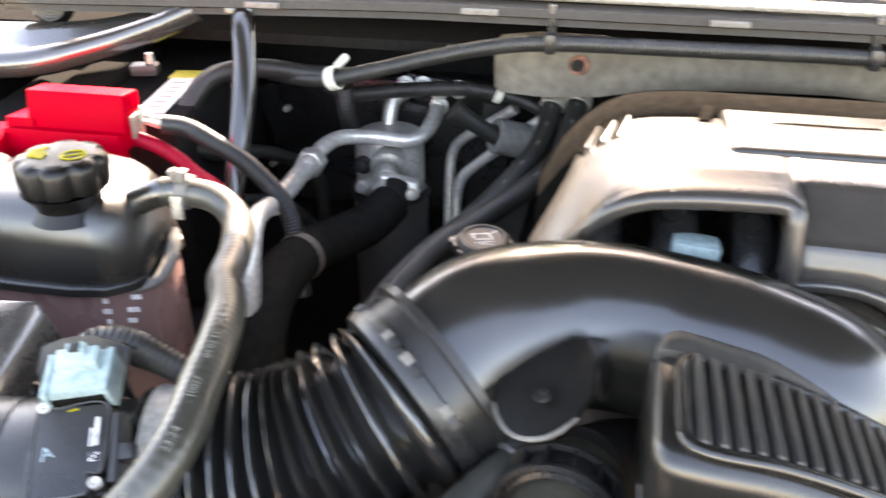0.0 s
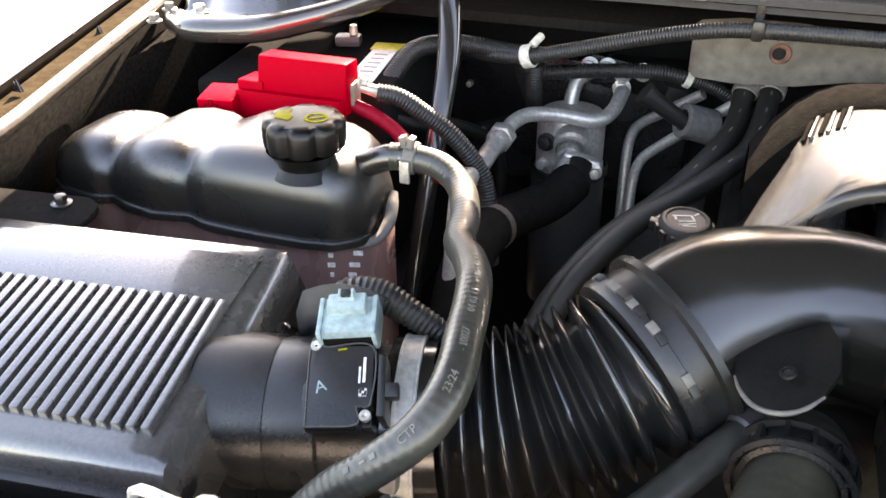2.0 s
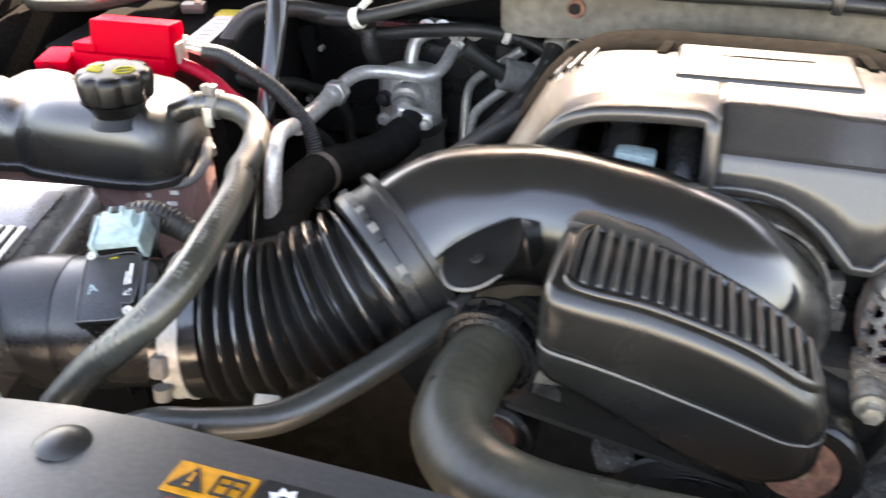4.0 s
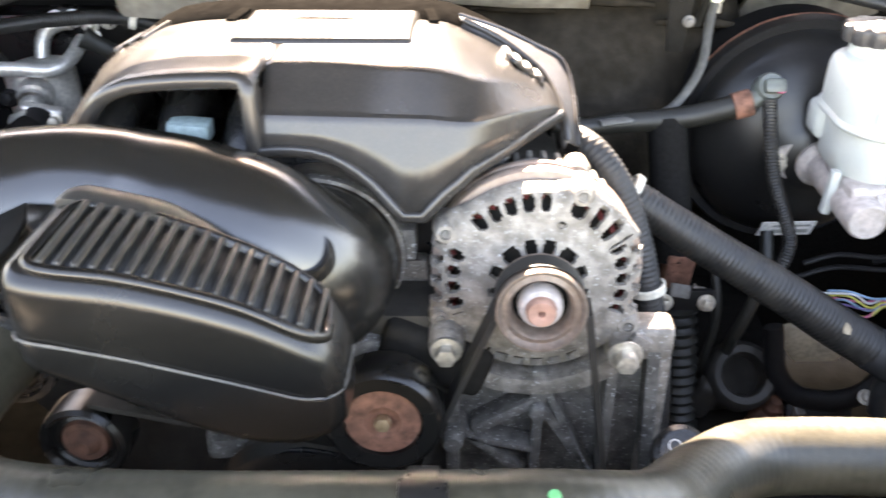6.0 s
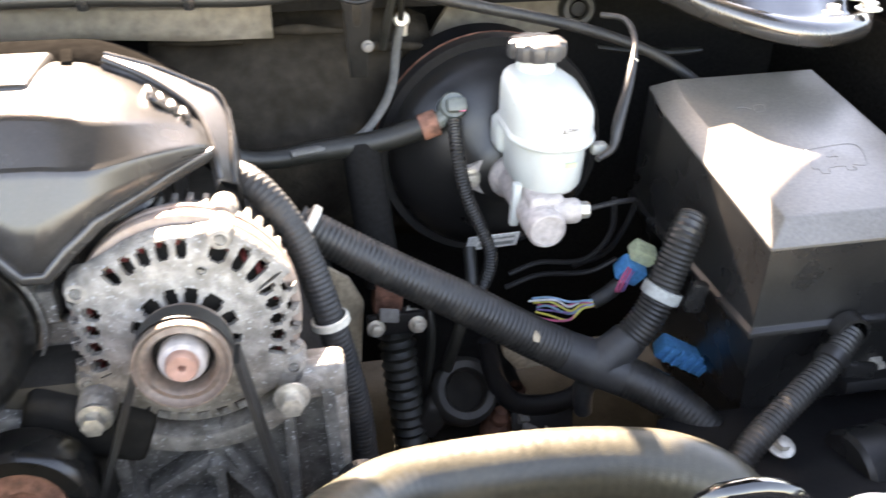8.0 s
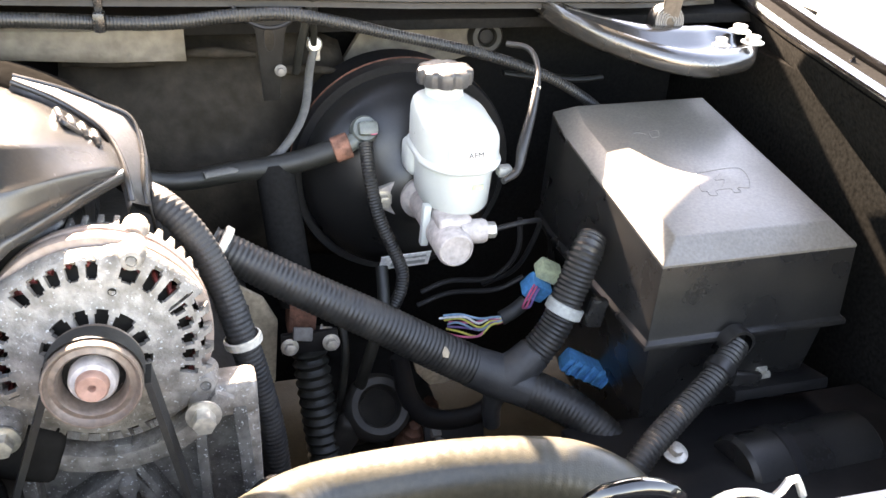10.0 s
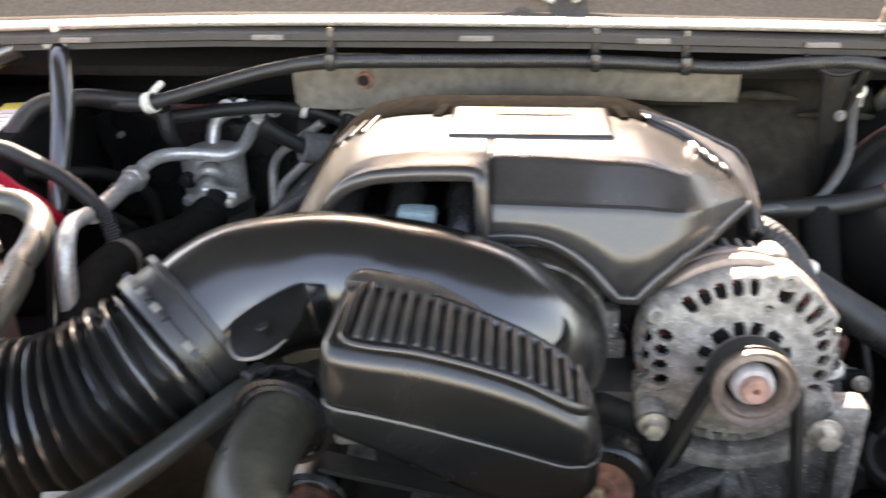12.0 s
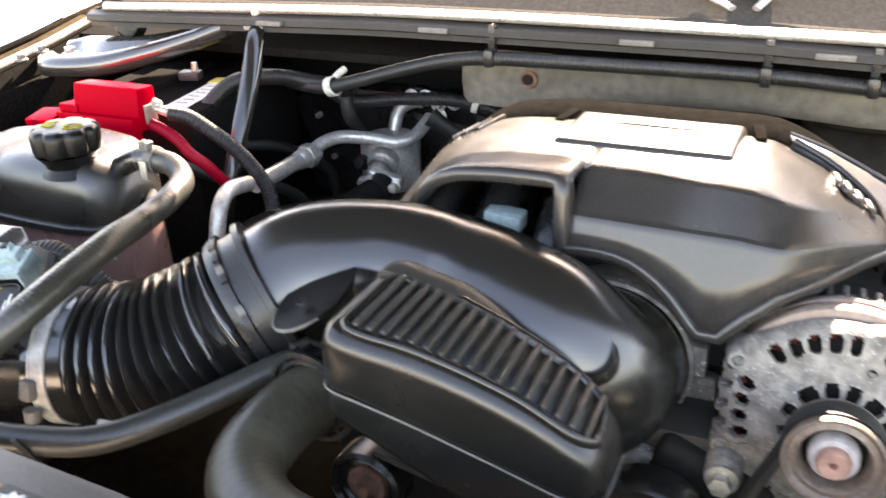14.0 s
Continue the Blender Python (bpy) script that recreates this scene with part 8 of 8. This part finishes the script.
# ---- hood arms and struts ----
for s in (0, 1):
    if not s:
        pts = [(-0.690, 0.760, 1.112), (-0.655, 0.732, 1.118), (-0.610, 0.704, 1.123), (-0.540, 0.710, 1.128), (-0.485, 0.735, 1.138), (-0.440, 0.768, 1.150), (-0.410, 0.800, 1.160)]
    else:
        pts = [(0.995, 0.765, 1.105), (0.960, 0.735, 1.108), (0.905, 0.718, 1.110), (0.855, 0.728, 1.116), (0.805, 0.762, 1.127), (0.775, 0.805, 1.136), (0.758, 0.84, 1.144)]
    pos, rad = spline(pts, 0.008, [0.45, 0.85, 1.0, 1.0, 0.9, 0.7, 0.5])
    rows = []
    for p, w in zip(pos, rad):
        sx = 1 if not s else -1
        prof = [(-0.004, -0.016), (-0.010, -0.013), (-0.013, -0.006), (-0.011, 0.001), (-0.004, 0.005), (0.006, 0.003), (0.013, -0.004), (0.024, -0.006), (0.034, -0.002), (0.040, 0.006), (0.048, 0.010), (0.056, 0.008), (0.060, 0.000)]
        rows.append([p + V((sx * d * 0.35 * w, d * 1.6 * w, (0.006 if not s else 0.003) + 1.35 * e * (0.6 + 0.4 * w))) for d, e in prof])
    h = part("hinge_arm", ring_loft(rows, False, False), ARM_PAINT, hood, "glossy black pressed-steel hinge arm", 70)
    solid(h, 0.003)
    for k in (1, 5):
        part("bolt", hexhead(V(pts[k]) + V((0.006 if not s else -0.006, 0.030, 0.002)), (0, 0, 1), 0.007, 0.007, 0.010), ALU, h)
    ball = V((-0.60, 0.825, 1.150)) if not s else V((0.905, 0.803, 1.128))
    face = aim(ball, (0.1, -0.95, 0.2))
    coil = [face @ V(((0.005 + 0.0030 * u) * math.cos(2 * math.pi * u), (0.005 + 0.0030 * u) * math.sin(2 * math.pi * u), 0.004)) for u in np.linspace(0, 4.6, 56)]
    part("coil_spring", tube(coil, 0.0013, 8, 0.003, flat=1.0), CLIP_GREY, h, "flat coiled hinge spring")
    part("spring_cup", lathe([(0, 0.0), (0.019, 0.0), (0.020, 0.003), (0.021, 0.0), (0.0205, -0.012), (0, -0.012)], face, 32), PAINT_DULL, h)
    rail_at = [(0.985, 0.780), (0.972, 0.735)] if s else [(-0.668, 0.735), (-0.655, 0.690)]
    for x, y in rail_at:
        part("rail_bolt", hexhead((x, y, 1.121 if s else 1.128), (0, 0, 1), 0.0085 if s else 0.0055, 0.006, 0.0125 if s else 0.0080), ALU if s else CLIP_GREY, h)
    st = thing("gas_strut", ball, "dusty flat steel bar holding the hood" if s else "black gas strut holding the hood", "strut", "" if s else "hood struts")
    up = V((-0.02 if not s else 0.012, -0.02, 0.20))
    if s:
        m = aim(ball + up * 1.2, up, (0, 1, 0))
        part("bar", joined(rbox((0.022, 0.005, 0.50), m, 0.0018), rbox((0.030, 0.006, 0.05), m @ pose(-0.006, 0, -0.16), 0.002)), STRUT_BROWN, st)
    else:
        part("rod", tube([ball, ball + up], 0.010, 14), PAINT_DULL, st)
        part("cylinder", tube([ball + up * 0.98, ball + up * 2.4], 0.011, 16), PAINT, st)
# wiper pivot on the cowl
wp = thing("wiper_arm", (0.175, 0.84, 1.20), "bright-edged wiper pivot and arm on the cowl", "wiper")
part("left_leg", tube([(0.085, 0.90, 1.245), (0.13, 0.865, 1.215), (0.170, 0.838, 1.200)], [0.006, 0.007, 0.005], 10, flat=0.6), ALU, wp)
part("right_leg", tube([(0.235, 0.90, 1.245), (0.212, 0.87, 1.220), (0.192, 0.840, 1.200)], [0.005, 0.006, 0.005], 10, flat=0.6), ALU, wp)
part("pivot_nut", lathe([(0, 0.014), (0.010, 0.013), (0.014, 0.008), (0.020, 0.004), (0.021, -0.01)], aim((0.182, 0.872, 1.226), (0, -0.4, 0.9)), 24), BLACK_PLASTIC, wp)
